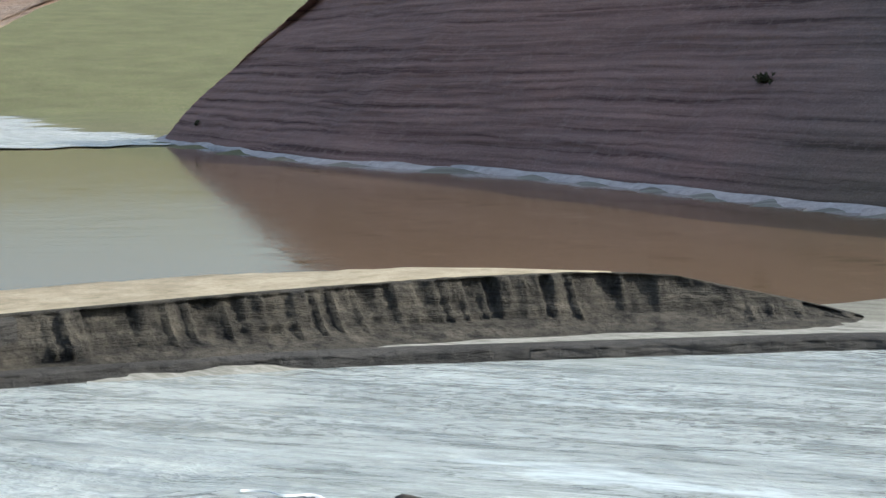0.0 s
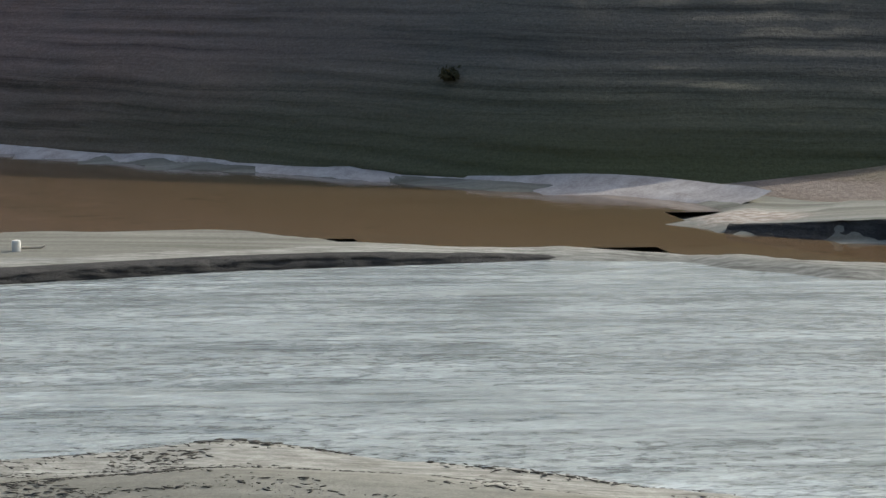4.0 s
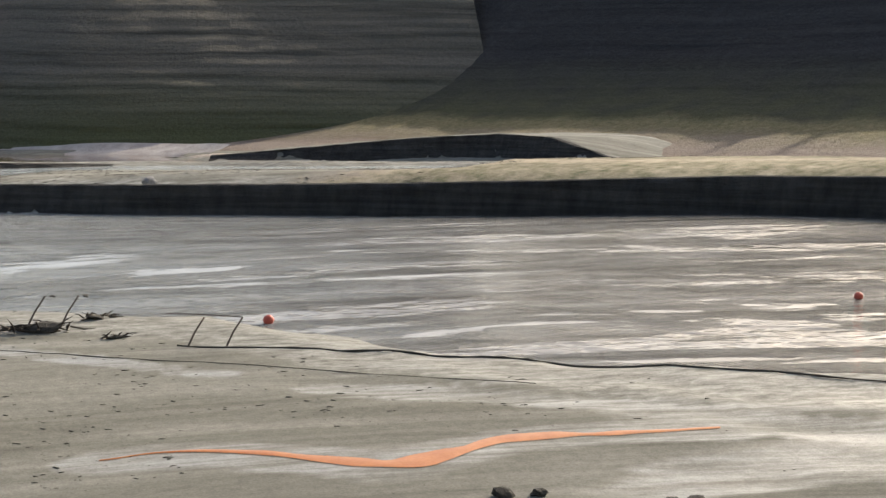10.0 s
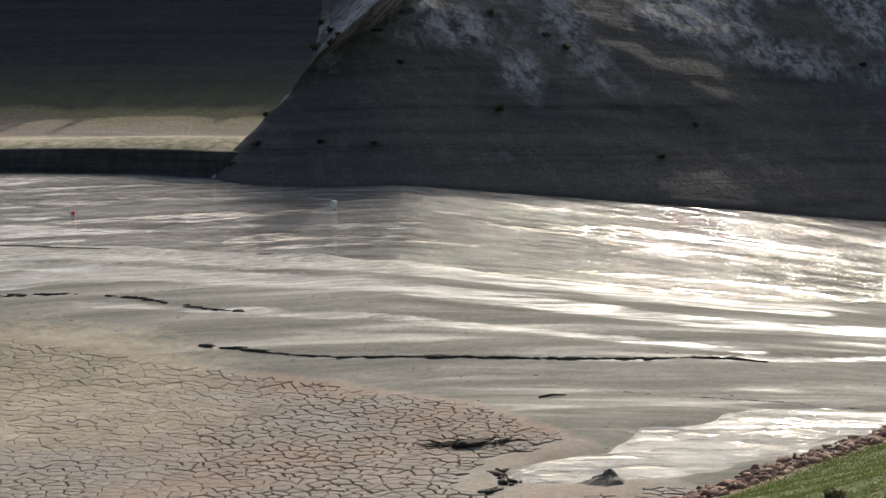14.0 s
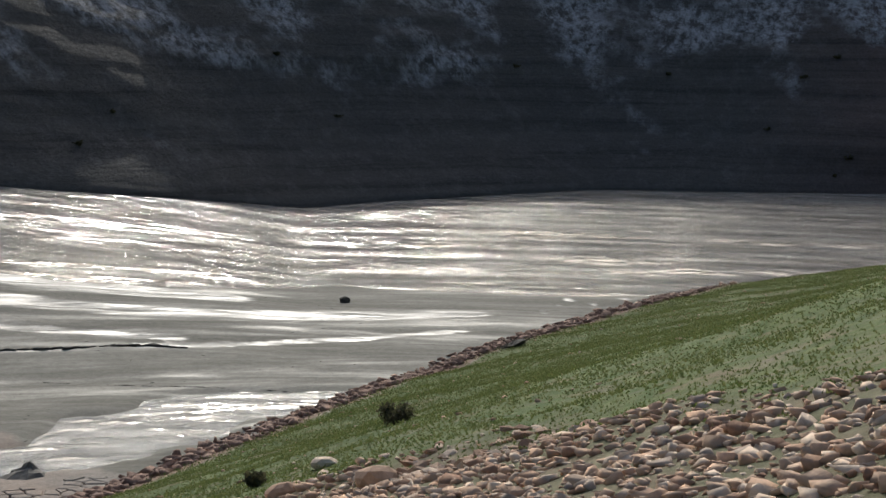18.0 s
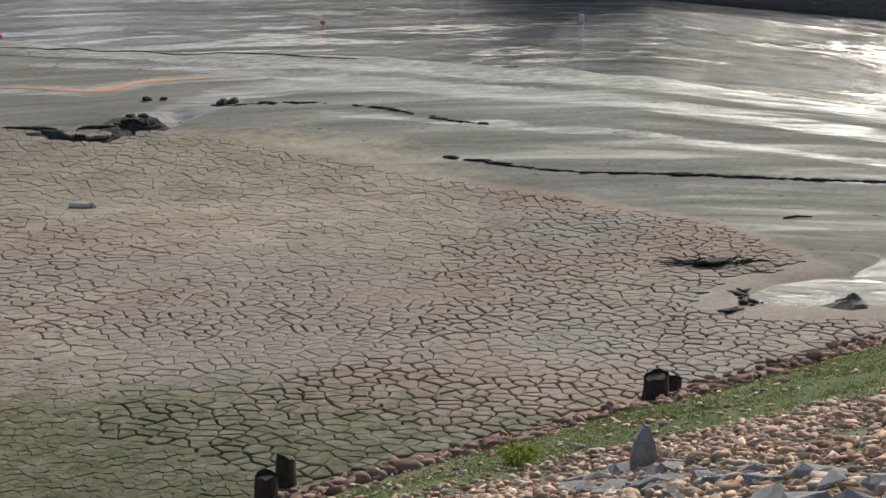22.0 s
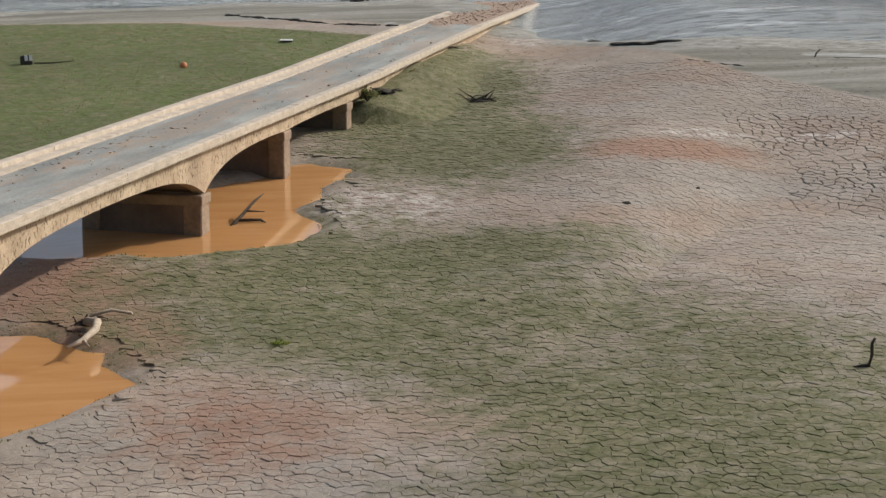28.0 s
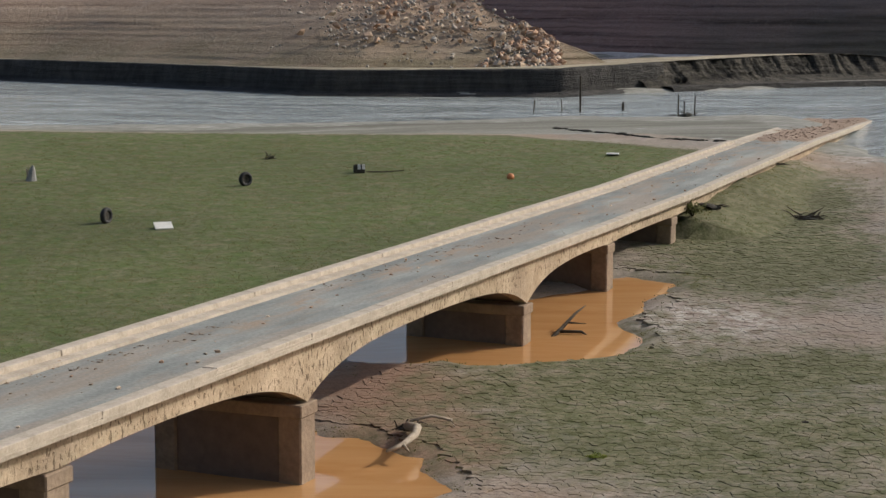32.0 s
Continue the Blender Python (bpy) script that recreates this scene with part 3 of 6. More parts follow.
def water(name, poly, mat, label, drop, step=2.0, level=None, margin=4.0, follow=True):
    """A sheet of water over an outline, a little under the ground about it."""
    px, py = np.array(poly).T
    x = np.arange(px.min() - margin, px.max() + margin, step)
    y = np.arange(py.min() - margin, py.max() + margin, step)
    X, Y = np.meshgrid(x, y)
    Z = (valley(X, Y) if level is None else np.full(X.shape, level)) - drop
    keep = inside(X, Y, poly) > -margin
    idx = -np.ones(X.shape, int)
    used = np.zeros(X.shape, bool)
    cell = keep[:-1, :-1] & keep[1:, :-1] & keep[:-1, 1:] & keep[1:, 1:]
    for i, j in ((0, 0), (1, 0), (0, 1), (1, 1)):
        used[i:X.shape[0] - 1 + i, j:X.shape[1] - 1 + j] |= cell
    idx[used] = np.arange(used.sum())
    V = np.stack([X[used], Y[used], Z[used]], -1)
    I, J = np.nonzero(cell)
    Fc = np.stack([idx[I, J], idx[I, J + 1], idx[I + 1, J + 1], idx[I + 1, J]], -1)
    me = bpy.data.meshes.new(name)
    me.from_pydata(V.tolist(), [], Fc.tolist())
    me.materials.append(mat)
    me.shade_smooth()
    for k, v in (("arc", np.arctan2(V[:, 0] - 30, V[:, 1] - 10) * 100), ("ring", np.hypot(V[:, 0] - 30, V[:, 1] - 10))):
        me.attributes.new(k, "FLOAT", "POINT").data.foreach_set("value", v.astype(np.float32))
    return tagged(new(name, me), label, "water", kind="structure")


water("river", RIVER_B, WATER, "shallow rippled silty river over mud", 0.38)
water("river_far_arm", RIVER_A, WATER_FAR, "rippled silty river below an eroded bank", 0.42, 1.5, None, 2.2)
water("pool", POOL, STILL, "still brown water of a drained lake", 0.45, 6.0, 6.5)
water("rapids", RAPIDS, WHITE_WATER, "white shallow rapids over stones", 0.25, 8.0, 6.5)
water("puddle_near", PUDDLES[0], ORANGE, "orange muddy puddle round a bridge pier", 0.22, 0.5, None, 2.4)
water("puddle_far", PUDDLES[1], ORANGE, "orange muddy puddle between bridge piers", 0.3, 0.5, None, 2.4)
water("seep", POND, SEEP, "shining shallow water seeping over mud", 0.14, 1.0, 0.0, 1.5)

# ---- hills ----
def hill_mat(name, low, mid, high, z0, band, green=0.0, turn=None, pale=None, red=None, foot=None):
    """Bare slope with the lines of old shorelines, patches of rock, and grass at its foot."""
    m = Mat(name, 0.95, 0, 0.2)
    warp = m.math("ADD", m.z(), m.math("MULTIPLY", m.noise(0.06, 5), 1.6))
    q = m.n.new("ShaderNodeCombineXYZ")
    sp = m.n.new("ShaderNodeSeparateXYZ")
    m.put(sp.inputs[0], m.scaled(m.pos(), (0.012, 0.012, 1.0)))
    m.put(q.inputs[0], sp.outputs["X"])
    m.put(q.inputs[1], sp.outputs["Y"])
    m.put(q.inputs[2], warp)
    strata = m.noise(0.8 / band, 6, q.outputs[0], 0.72)
    lines = m.ramp(strata, (0.36, 0.0), (0.46, 0.55), (0.64, 1.0))
    c = m.mix(lines, low, mid)
    c = m.mix(m.ramp(m.noise(0.5, 8, rough=0.72), (0.5, 0.0), (0.75, 0.55)), c, high)
    z = m.math("ADD", m.z(), m.math("MULTIPLY", m.noise(0.05, 4), 1.2))
    if turn:
        s3 = m.n.new("ShaderNodeSeparateXYZ")
        m.put(s3.inputs[0], m.pos())
        k = m.math("ADD", m.math("MULTIPLY", m.math("SUBTRACT", s3.outputs["X"], turn), 0.013), m.math("MULTIPLY", m.math("SUBTRACT", m.noise(0.05, 5), 0.5), 0.6), True)
        c = m.mix(k, c, m.mix(lines, (0.085, 0.08, 0.067), (0.19, 0.172, 0.145)))
        g = m.math("MULTIPLY", m.ramp(m.math("MULTIPLY", m.math("SUBTRACT", z, 8.5), 0.12), (0.0, 0.8), (1.0, 0.0)), k)
        c = m.mix(g, c, (0.11, 0.118, 0.05))
    if red:
        s4 = m.n.new("ShaderNodeSeparateXYZ")
        m.put(s4.inputs[0], m.pos())
        k = m.math("MULTIPLY", m.math("SUBTRACT", red, s4.outputs["Y"]), 0.03, True)
        c = m.mix(k, c, m.mix(lines, (0.075, 0.05, 0.048), (0.14, 0.085, 0.078)))
    if pale:
        k = m.math("ADD", m.noise(0.11, 3), m.math("MULTIPLY", m.math("SUBTRACT", m.z(), pale), 0.018))
        k = m.math("MULTIPLY", m.ramp(k, (0.52, 0.0), (0.66, 1.0)), m.ramp(m.noise(0.9, 8, m.scaled(m.pos(), (1, 1, 0.45)), 0.75), (0.42, 0.0), (0.58, 1.0)))
        c = m.mix(k, c, (0.36, 0.36, 0.38))
    if green:
        g = m.math("MULTIPLY", m.ramp(m.math("MULTIPLY", m.math("SUBTRACT", z, z0), 0.12), (0.0, 1.0), (1.0, 0.0)), m.ramp(m.noise(0.25, 6), (0.3, 0.3), (0.6, green)))
        c = m.mix(g, c, (0.108, 0.118, 0.048))
    if foot:
        # Tan and pale silt at the foot, lightened to carry the sunlit strip.
        k = m.math("ADD", m.math("MULTIPLY", m.math("SUBTRACT", m.z(), foot), 0.3), m.math("MULTIPLY", m.math("SUBTRACT", m.noise(0.12, 6), 0.5), 0.9))
        c = m.mix(m.ramp(k, (0.75, 1.0), (1.5, 0.0)), c, m.mix(m.ramp(m.noise(1.4, 8, rough=0.72), (0.4, 0.0), (0.6, 1.0)), (0.16, 0.145, 0.072), (0.25, 0.212, 0.122)))
        c = m.mix(m.ramp(k, (0.0, 1.0), (0.6, 0.0)), c, m.mix(lines, (0.185, 0.14, 0.11), (0.31, 0.255, 0.215)))
    c = m.mix(0.6, c, m.ramp(m.noise(3.5, 8, rough=0.7), (0.3, 0.55), (0.7, 1.3)), "MULTIPLY")
    m.color(c)
    h = m.math("ADD", m.math("MULTIPLY", strata, 0.6), m.math("MULTIPLY", m.noise(1.2, 8, rough=0.7), 0.8))
    m.bump(h, 0.8, 0.4)
    return m.m


HILL_RED = hill_mat("terraced_slope", (0.10, 0.05, 0.042), (0.36, 0.22, 0.18), (0.40, 0.28, 0.23), 8, 0.9, 0.0, 28)
# HILL_DARK is near-black and bluish: the hill's shade is put into its colour.
HILL_DARK = hill_mat("shade_coloured_slope", (0.031, 0.031, 0.032), (0.050, 0.050, 0.053), (0.070, 0.070, 0.074), 10, 0.8, 0.7, foot=7.4)
HILL_TAN = hill_mat("sunlit_slope", (0.25, 0.165, 0.12), (0.46, 0.34, 0.255), (0.52, 0.43, 0.35), 8, 0.7, 0.6)
HILL_GREY = hill_mat("rocky_slope", (0.055, 0.053, 0.052), (0.10, 0.095, 0.09), (0.17, 0.165, 0.16), 8, 0.8, 0.0, None, 15, 40)


def resample(line, step):
    p = np.array(line, float)
    s = np.concatenate([[0], np.cumsum(np.hypot(*np.diff(p, axis=0).T))])
    k = np.arange(0, s[-1], step)
    q = np.stack([np.interp(k, s, p[:, 0]), np.interp(k, s, p[:, 1])], -1)
    for _ in range(6):
        q[1:-1] = (q[:-2] + 2 * q[1:-1] + q[2:]) / 4
    return q


CREST, SLOPES = {}, {}


def hillside(name, foot, mat, label, z0, height, slope, step=2.5, rise=0.45, terrace=1.3, cut=0.8, rough=1.0, seed=1, flare=0.0, crest=0.0, ends=(1, 1), apron=0.0):
    """A slope rising to the left of its foot line, stepped by old shorelines."""
    q = resample(foot, step)
    t = np.gradient(q, axis=0)
    t /= np.hypot(*t.T)[:, None]
    nrm = np.stack([-t[:, 1], t[:, 0]], -1)
    for _ in range(10):
        nrm[1:-1] = (nrm[:-2] + 2 * nrm[1:-1] + nrm[2:]) / 4
    nrm /= np.hypot(*nrm.T)[:, None]
    h = np.arange(-3.6, height, rise)
    S, Hh = np.meshgrid(np.arange(len(q)) * step, h)
    low = np.interp(S / S.max(), [0, 0.25, 0.80, 1], [ends[0], 1, 1, ends[1]])
    Hh = np.where(Hh > 0, Hh * low, Hh)
    ph = Hh / terrace + 1.6 * fract_noise(S / 45, Hh / 7, seed)
    saw = (ph % 1.0 - 0.5) * fract_noise(S / 14, Hh / terrace * 0.7, seed + 8)
    dist = np.maximum(Hh, 0) / slope * (1 + flare * np.exp(-np.maximum(Hh, 0) / 5)) + saw * cut * terrace / slope * 0.5
    dist = dist + apron * (1 - np.exp(-np.maximum(Hh, 0) / 4))
    big = (fract_noise(S / 38, Hh / 60, seed + 1) - 0.5) * 9 * rough + (fract_noise(S / 9, Hh / 5, seed + 2) - 0.5) * 2.0 * rough + (fract_noise(S / 2.6, Hh / 1.2, seed + 3) - 0.5) * 0.7 * rough
    dist = dist + big * sstep(0, 6, Hh)
    P = np.zeros((*Hh.shape, 3))
    P[..., 0] = q[None, :, 0] + nrm[None, :, 0] * dist
    P[..., 1] = q[None, :, 1] + nrm[None, :, 1] * dist
    spike = fract_noise(S / 2.6, S * 0, seed + 6) ** 3 * 0.8 + fract_noise(S / 9, S * 0, seed + 7) * 0.6 - 0.45
    z0 = valley(q[:, 0], q[:, 1])[None] - 0.3 if z0 is None else z0
    P[..., 2] = z0 + Hh + crest * spike * sstep(0.75, 1.0, Hh / height)
    CREST[name] = P[-1]
    SLOPES[name] = P
    return tagged(new(name, grid_mesh(name, P[:, ::-1], mat)), label, "hill", kind="structure")


hillside("hill_terraced", [(152, 235), (130, 243.5), (115, 249), (101, 254), (77.7, 275), (49.9, 302), (2.5, 353), (-35, 378), (-84, 434), (-100, 452), (-96, 480), (-70, 540), (-20, 640)][::-1], HILL_RED, "bare reddish hillside stepped with old shorelines", 6.6, 40, 0.9, 2.0, 0.3, 1.4, 0.6, 0.55)
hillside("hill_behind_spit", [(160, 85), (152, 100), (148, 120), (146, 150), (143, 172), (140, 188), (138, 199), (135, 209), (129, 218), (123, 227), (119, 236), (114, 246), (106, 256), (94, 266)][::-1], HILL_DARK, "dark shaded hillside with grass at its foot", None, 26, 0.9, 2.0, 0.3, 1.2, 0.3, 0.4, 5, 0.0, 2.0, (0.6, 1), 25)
hillside("hill_rocky", [(230, -40), (206, 0), (192, 25), (182, 52), (159, 66), (129, 78.5), (112, 87.8), (103.5, 93.3), (99, 99), (99.3, 103), (103, 106.5), (112, 111), (126, 120.5), (138, 130)][::-1], HILL_GREY, "steep dark rocky hillside above the river", None, 21, 0.95, 1.6, 0.35, 1.2, 0.3, 0.7, 9, 0.0, 0.0, (0.45, 1))
hillside("hill_sunlit", [(-130, 229), (-51, 216), (-32, 201), (-20, 190), (-10, 184.5), (6, 184), (13, 186.5), (18, 191)], HILL_TAN, "bare tan hillside ribbed with old shorelines", 8.2, 26, 0.42, 0.9, 0.2, 0.7, 0.5, 0.45, 13, 0.0, 0.0, (1, 0.06))

# a pale strip of wet silt at the waterline of the terraced hill
q = resample([(-100, 452), (-84, 434), (-35, 378), (2.5, 353), (49.9, 302), (77.7, 275), (101, 254), (109, 249), (114, 242.5), (115, 237)], 1.5)
t = np.gradient(q, axis=0)
t /= np.hypot(*t.T)[:, None]
nrm = np.stack([t[:, 1], -t[:, 0]], -1)
k = np.arange(len(q)) * 1.5
P = np.zeros((5, len(q), 3))
for i, (o, z) in enumerate(((-2.0, 7.3), (-0.4, 6.75), (0.8, 6.45), (1.8, 6.1), (3.0, 5.6))):
    o = o + (fract_noise(k / 7, k * 0 + i, 61) - 0.5) * 1.2
    P[i, :, 0], P[i, :, 1], P[i, :, 2] = q[:, 0] + nrm[:, 0] * o, q[:, 1] + nrm[:, 1] * o, z + (fract_noise(k / 3, k * 0 + i, 62) - 0.5) * 0.15
tagged(new("shore_strip", grid_mesh("shore_strip", P, plain("pale_shore_silt", (0.34, 0.29, 0.27), (0.58, 0.54, 0.51), 0.7, 0.7, 0.4, 0.05))), "thin pale strip of silt along the waterline", "shore", kind="structure")

# ---- the bridge ----
U = Vector((math.sin(radians(22)), math.cos(radians(22)), 0))
N = Vector((math.cos(radians(22)), -math.sin(radians(22)), 0))
BRIDGE = Matrix(((N.x, U.x, 0, -3.93), (N.y, U.y, 0, 55.6), (0, 0, 1, 0), (0, 0, 0, 1)))  # x: to the right, y: along
PIERS = [(-37.0, 3.45), (-24.8, 3.45), (-13.4, 3.40), (0.25, 2.32), (20.75, 2.34), (32.5, 3.46), (44.0, 3.52)]
DECK_L, DECK_R, DECK_Z = -6.0, 0.0, 4.27


def pitted():
    """Rough cast concrete, picked out in short upright pockmarks."""
    m = Mat("pitted_concrete", 0.92, 0, 0.25)
    c = m.mix(m.ramp(m.noise(0.6, 7, rough=0.65), (0.35, 0.0), (0.65, 1.0)), (0.38, 0.29, 0.20), (0.54, 0.43, 0.315))
    c = m.mix(m.ramp(m.noise(0.25, 5, m.scaled(m.co, (1, 1, 0.4))), (0.55, 0.0), (0.7, 0.45)), c, (0.26, 0.20, 0.15))
    pock = m.ramp(m.noise(7.5, 4, m.scaled(m.co, (1, 1, 0.5)), 0.55), (0.555, 0.0), (0.62, 1.0))
    where = m.ramp(m.noise(0.35, 4, m.scaled(m.co, (1, 1, 0.8))), (0.36, 0.3), (0.52, 1.0))
    pock = m.math("MULTIPLY", pock, where)
    c = m.mix(pock, c, (0.17, 0.125, 0.085))
    m.color(m.mix(0.5, c, m.ramp(m.noise(9, 5), (0.3, 0.7), (0.7, 1.2)), "MULTIPLY"))
    m.bump(m.math("SUBTRACT", m.noise(7, 6, rough=0.7), m.math("MULTIPLY", pock, 1.4)), 0.7, 0.05)
    return m.m


PITTED = pitted()
# Darker than the walls, for the piers and arch undersides.
CONC_DARK = plain("dark_brown_concrete", (0.13, 0.10, 0.085), (0.20, 0.15, 0.125), 0.5, 0.92, 0.5, 0.04)
# Browner than the walls: shade on the near pier faces, put into the colour.
CONC_PIER = plain("brown_pier_concrete", (0.19, 0.14, 0.105), (0.33, 0.25, 0.18), 0.8, 0.92, 0.6, 0.05)
CONC_PALE = plain("pale_kerb_concrete", (0.36, 0.305, 0.245), (0.56, 0.49, 0.41), 1.3, 0.92, 0.5, 0.04)


def asphalt():
    m = Mat("old_asphalt", 0.9, 0, 0.3)
    f = m.ramp(m.noise(0.35, 6, m.scaled(m.co, (1.6, 0.35, 1)), 0.6), (0.4, 0.0), (0.62, 1.0))
    c = m.mix(f, (0.205, 0.218, 0.21), (0.335, 0.345, 0.325))
    mud = m.ramp(m.noise(0.5, 7, m.scaled(m.co, (1.0, 0.16, 1)), 0.65), (0.48, 0.0), (0.6, 0.85))
    sx = m.n.new("ShaderNodeSeparateXYZ")
    m.put(sx.inputs[0], m.co)
    off = m.math("ABSOLUTE", m.math("ADD", m.math("ADD", sx.outputs["X"], 3.5), m.math("MULTIPLY", m.math("SUBTRACT", m.noise(0.09, 3), 0.5), 3.0)), 0.0)
    trail = m.ramp(off, (0.25, 1.0), (1.3, 0.0))
    grit = m.ramp(m.noise(1.1, 8, m.scaled(m.co, (1.0, 0.35, 1)), 0.75), (0.46, 0.0), (0.6, 0.9))
    mud = m.math("MAXIMUM", m.math("MULTIPLY", trail, grit), m.math("MULTIPLY", mud, 0.6))
    c = m.mix(mud, c, (0.33, 0.245, 0.18))
    c = m.mix(0.5, c, m.ramp(m.noise(9, 5), (0.3, 0.6), (0.7, 1.25)), "MULTIPLY")
    m.color(c)
    m.bump(m.noise(20, 5), 0.4, 0.02)
    return m.m


ASPHALT = asphalt()
bridge = new("bridge")
bridge.matrix_world = BRIDGE
tagged(bridge, "old concrete arch road bridge standing over drained mud", "bridge")
Y0 = -52.0


def rise(y):
    """How much the deck climbs towards its far end."""
    return 0.5 * min(1, max(0, (y - 48) / 36))


def strip(bm, prof, y0, y1, step=3.0, wob=0.0):
    """A profile of (x, z) points drawn along the bridge."""
    n = max(1, int((y1 - y0) / step))
    rows = []
    for i in range(n + 1):
        y = y0 + (y1 - y0) * i / n
        rows.append([bm.verts.new((x + random.uniform(-wob, wob), y, z + rise(y) + random.uniform(-wob, wob))) for x, z in prof])
    k = len(prof)
    for a, b in zip(rows, rows[1:]):
        for i in range(k):
            bm.faces.new((a[i], a[(i + 1) % k], b[(i + 1) % k], b[i]))
    bm.faces.new(rows[0][::-1])
    bm.faces.new(rows[-1])
    bmesh.ops.recalc_face_normals(bm, faces=bm.faces)


bm = tool()
strip(bm, [(DECK_L + 0.45, DECK_Z - 0.35), (DECK_R - 0.45, DECK_Z - 0.35), (DECK_R - 0.45, DECK_Z), (-3.07, DECK_Z + 0.06), (DECK_L + 0.45, DECK_Z)], Y0, 88, 2.0)
part("road_deck", bm, ASPHALT, bridge, "grey worn asphalt strewn with dried mud")
# kerbs, block by block
for side, x in (("left", DECK_L + 0.24), ("right", DECK_R - 0.24)):
    y = Y0
    while y < (78 if side == "left" else 103):
        ln = random.uniform(5.2, 6.4)
        bm = tool()
        box(bm, 0.48, ln - 0.03, 0.36, (0, 0, 0), bevel=0.02)
        for v in bm.verts:
            # the outer face is cut back below a thin slab
            if v.co.z < 0 and (v.co.x > 0) == (side == "right"):
                v.co.x *= 0.86
        k = part("kerb_block", bm, CONC_PALE, bridge)
        k.location = (x + random.uniform(-0.012, 0.012), y + ln / 2, 4.40 + rise(y + ln / 2) + random.uniform(-0.012, 0.012))
        k.rotation_euler = (math.atan2(rise(y + ln) - rise(y), ln), 0, 0)
        y += ln
for s, x in ((-1, DECK_L), (1, DECK_R)):
    bm = tool()
    strip(bm, [(x - 0.02 * s, 4.46), (x - 0.012 * s, 4.44), (x - 0.012 * s, 4.40), (x - 0.05 * s, 4.385), (x - 0.05 * s, 4.37), (x - 0.01 * s, 4.35), (x - 0.02 * s, 4.235), (x - 0.1 * s, 4.20), (x - 0.95 * s, 4.20), (x - 0.95 * s, 4.38), (x - 0.3 * s, 4.40)][::s], Y0, 104, 2.5, 0.004)
    part("cornice", bm, CONC_PALE, bridge, "pale moulded concrete ledge")
# walls over the arches, span by span
TOP = 4.21


def arch_z(y, a, b, za, zb):
    return 3.58 - (3.58 - za) * math.exp(-(y - a) / 2.4) - (3.58 - zb) * math.exp(-(b - y) / 2.4)


spans = list(zip(PIERS, PIERS[1:]))
for (a, za), (b, zb) in spans:
    for x0, x1 in ((DECK_L + 0.4, DECK_L + 0.9), (DECK_R - 0.9, DECK_R - 0.4)):
        bm = tool()
        rows = []
        n = 22
        for i in range(n + 1):
            y = a + (b - a) * (0.5 - 0.5 * math.cos(math.pi * i / n))
            rows.append([bm.verts.new(p) for p in ((x0, y, TOP), (x1, y, TOP), (x1, y, arch_z(y, a, b, za, zb)), (x0, y, arch_z(y, a, b, za, zb)))])
        for r, s in zip(rows, rows[1:]):
            for k in range(4):
                bm.faces.new((r[k], r[(k + 1) % 4], s[(k + 1) % 4], s[k]))
        bm.faces.new(rows[0][::-1])
        bm.faces.new(rows[-1])
        bmesh.ops.recalc_face_normals(bm, faces=bm.faces)
        part("spandrel_wall", bm, PITTED, bridge, "tan pitted concrete wall over an arch")
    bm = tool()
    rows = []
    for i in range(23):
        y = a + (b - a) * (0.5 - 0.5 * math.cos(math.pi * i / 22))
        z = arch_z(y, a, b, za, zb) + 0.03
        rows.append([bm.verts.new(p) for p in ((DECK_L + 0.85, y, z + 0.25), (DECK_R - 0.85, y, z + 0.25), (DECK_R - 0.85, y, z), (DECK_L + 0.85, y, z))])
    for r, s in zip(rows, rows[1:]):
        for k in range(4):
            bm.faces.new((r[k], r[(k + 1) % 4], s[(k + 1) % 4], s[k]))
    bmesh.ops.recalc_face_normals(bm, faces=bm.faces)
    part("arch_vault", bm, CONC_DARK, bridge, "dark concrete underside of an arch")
# end walls beyond the arches
for y0, y1 in ((Y0, PIERS[0][0]), (PIERS[-1][0], 99)):
    for x0, x1 in ((DECK_L + 0.4, DECK_L + 0.9), (DECK_R - 0.9, DECK_R - 0.4)):
        bm = tool()
        if y0 < 0:
            strip(bm, [(x0, -0.5), (x1, -0.5), (x1, TOP), (x0, TOP)], y0, y1, 4)
            part("end_wall", bm, PITTED, bridge)
            continue
        # a half arch that springs from the last pier, then a low wall
        rows = []
        for i in range(16):
            y = y0 + 13 * i / 15
            z = 3.52 + 0.1 * math.sin(min(1, i / 8) * math.pi / 2) - max(0, i - 12) * 0.3
            rows.append([bm.verts.new(p) for p in ((x0, y, TOP), (x1, y, TOP), (x1, y, z), (x0, y, z))])
        for r, s in zip(rows, rows[1:]):
            for k in range(4):
                bm.faces.new((r[k], r[(k + 1) % 4], s[(k + 1) % 4], s[k]))
        bm.faces.new(rows[0][::-1])
        bm.faces.new(rows[-1])
        bmesh.ops.recalc_face_normals(bm, faces=bm.faces)
        part("end_wall", bm, PITTED, bridge)
        bm = tool()
        strip(bm, [(x0, 2.9), (x1, 2.9), (x1, TOP), (x0, TOP)], y0 + 13, y1, 4)
        part("end_wall", bm, PITTED, bridge)
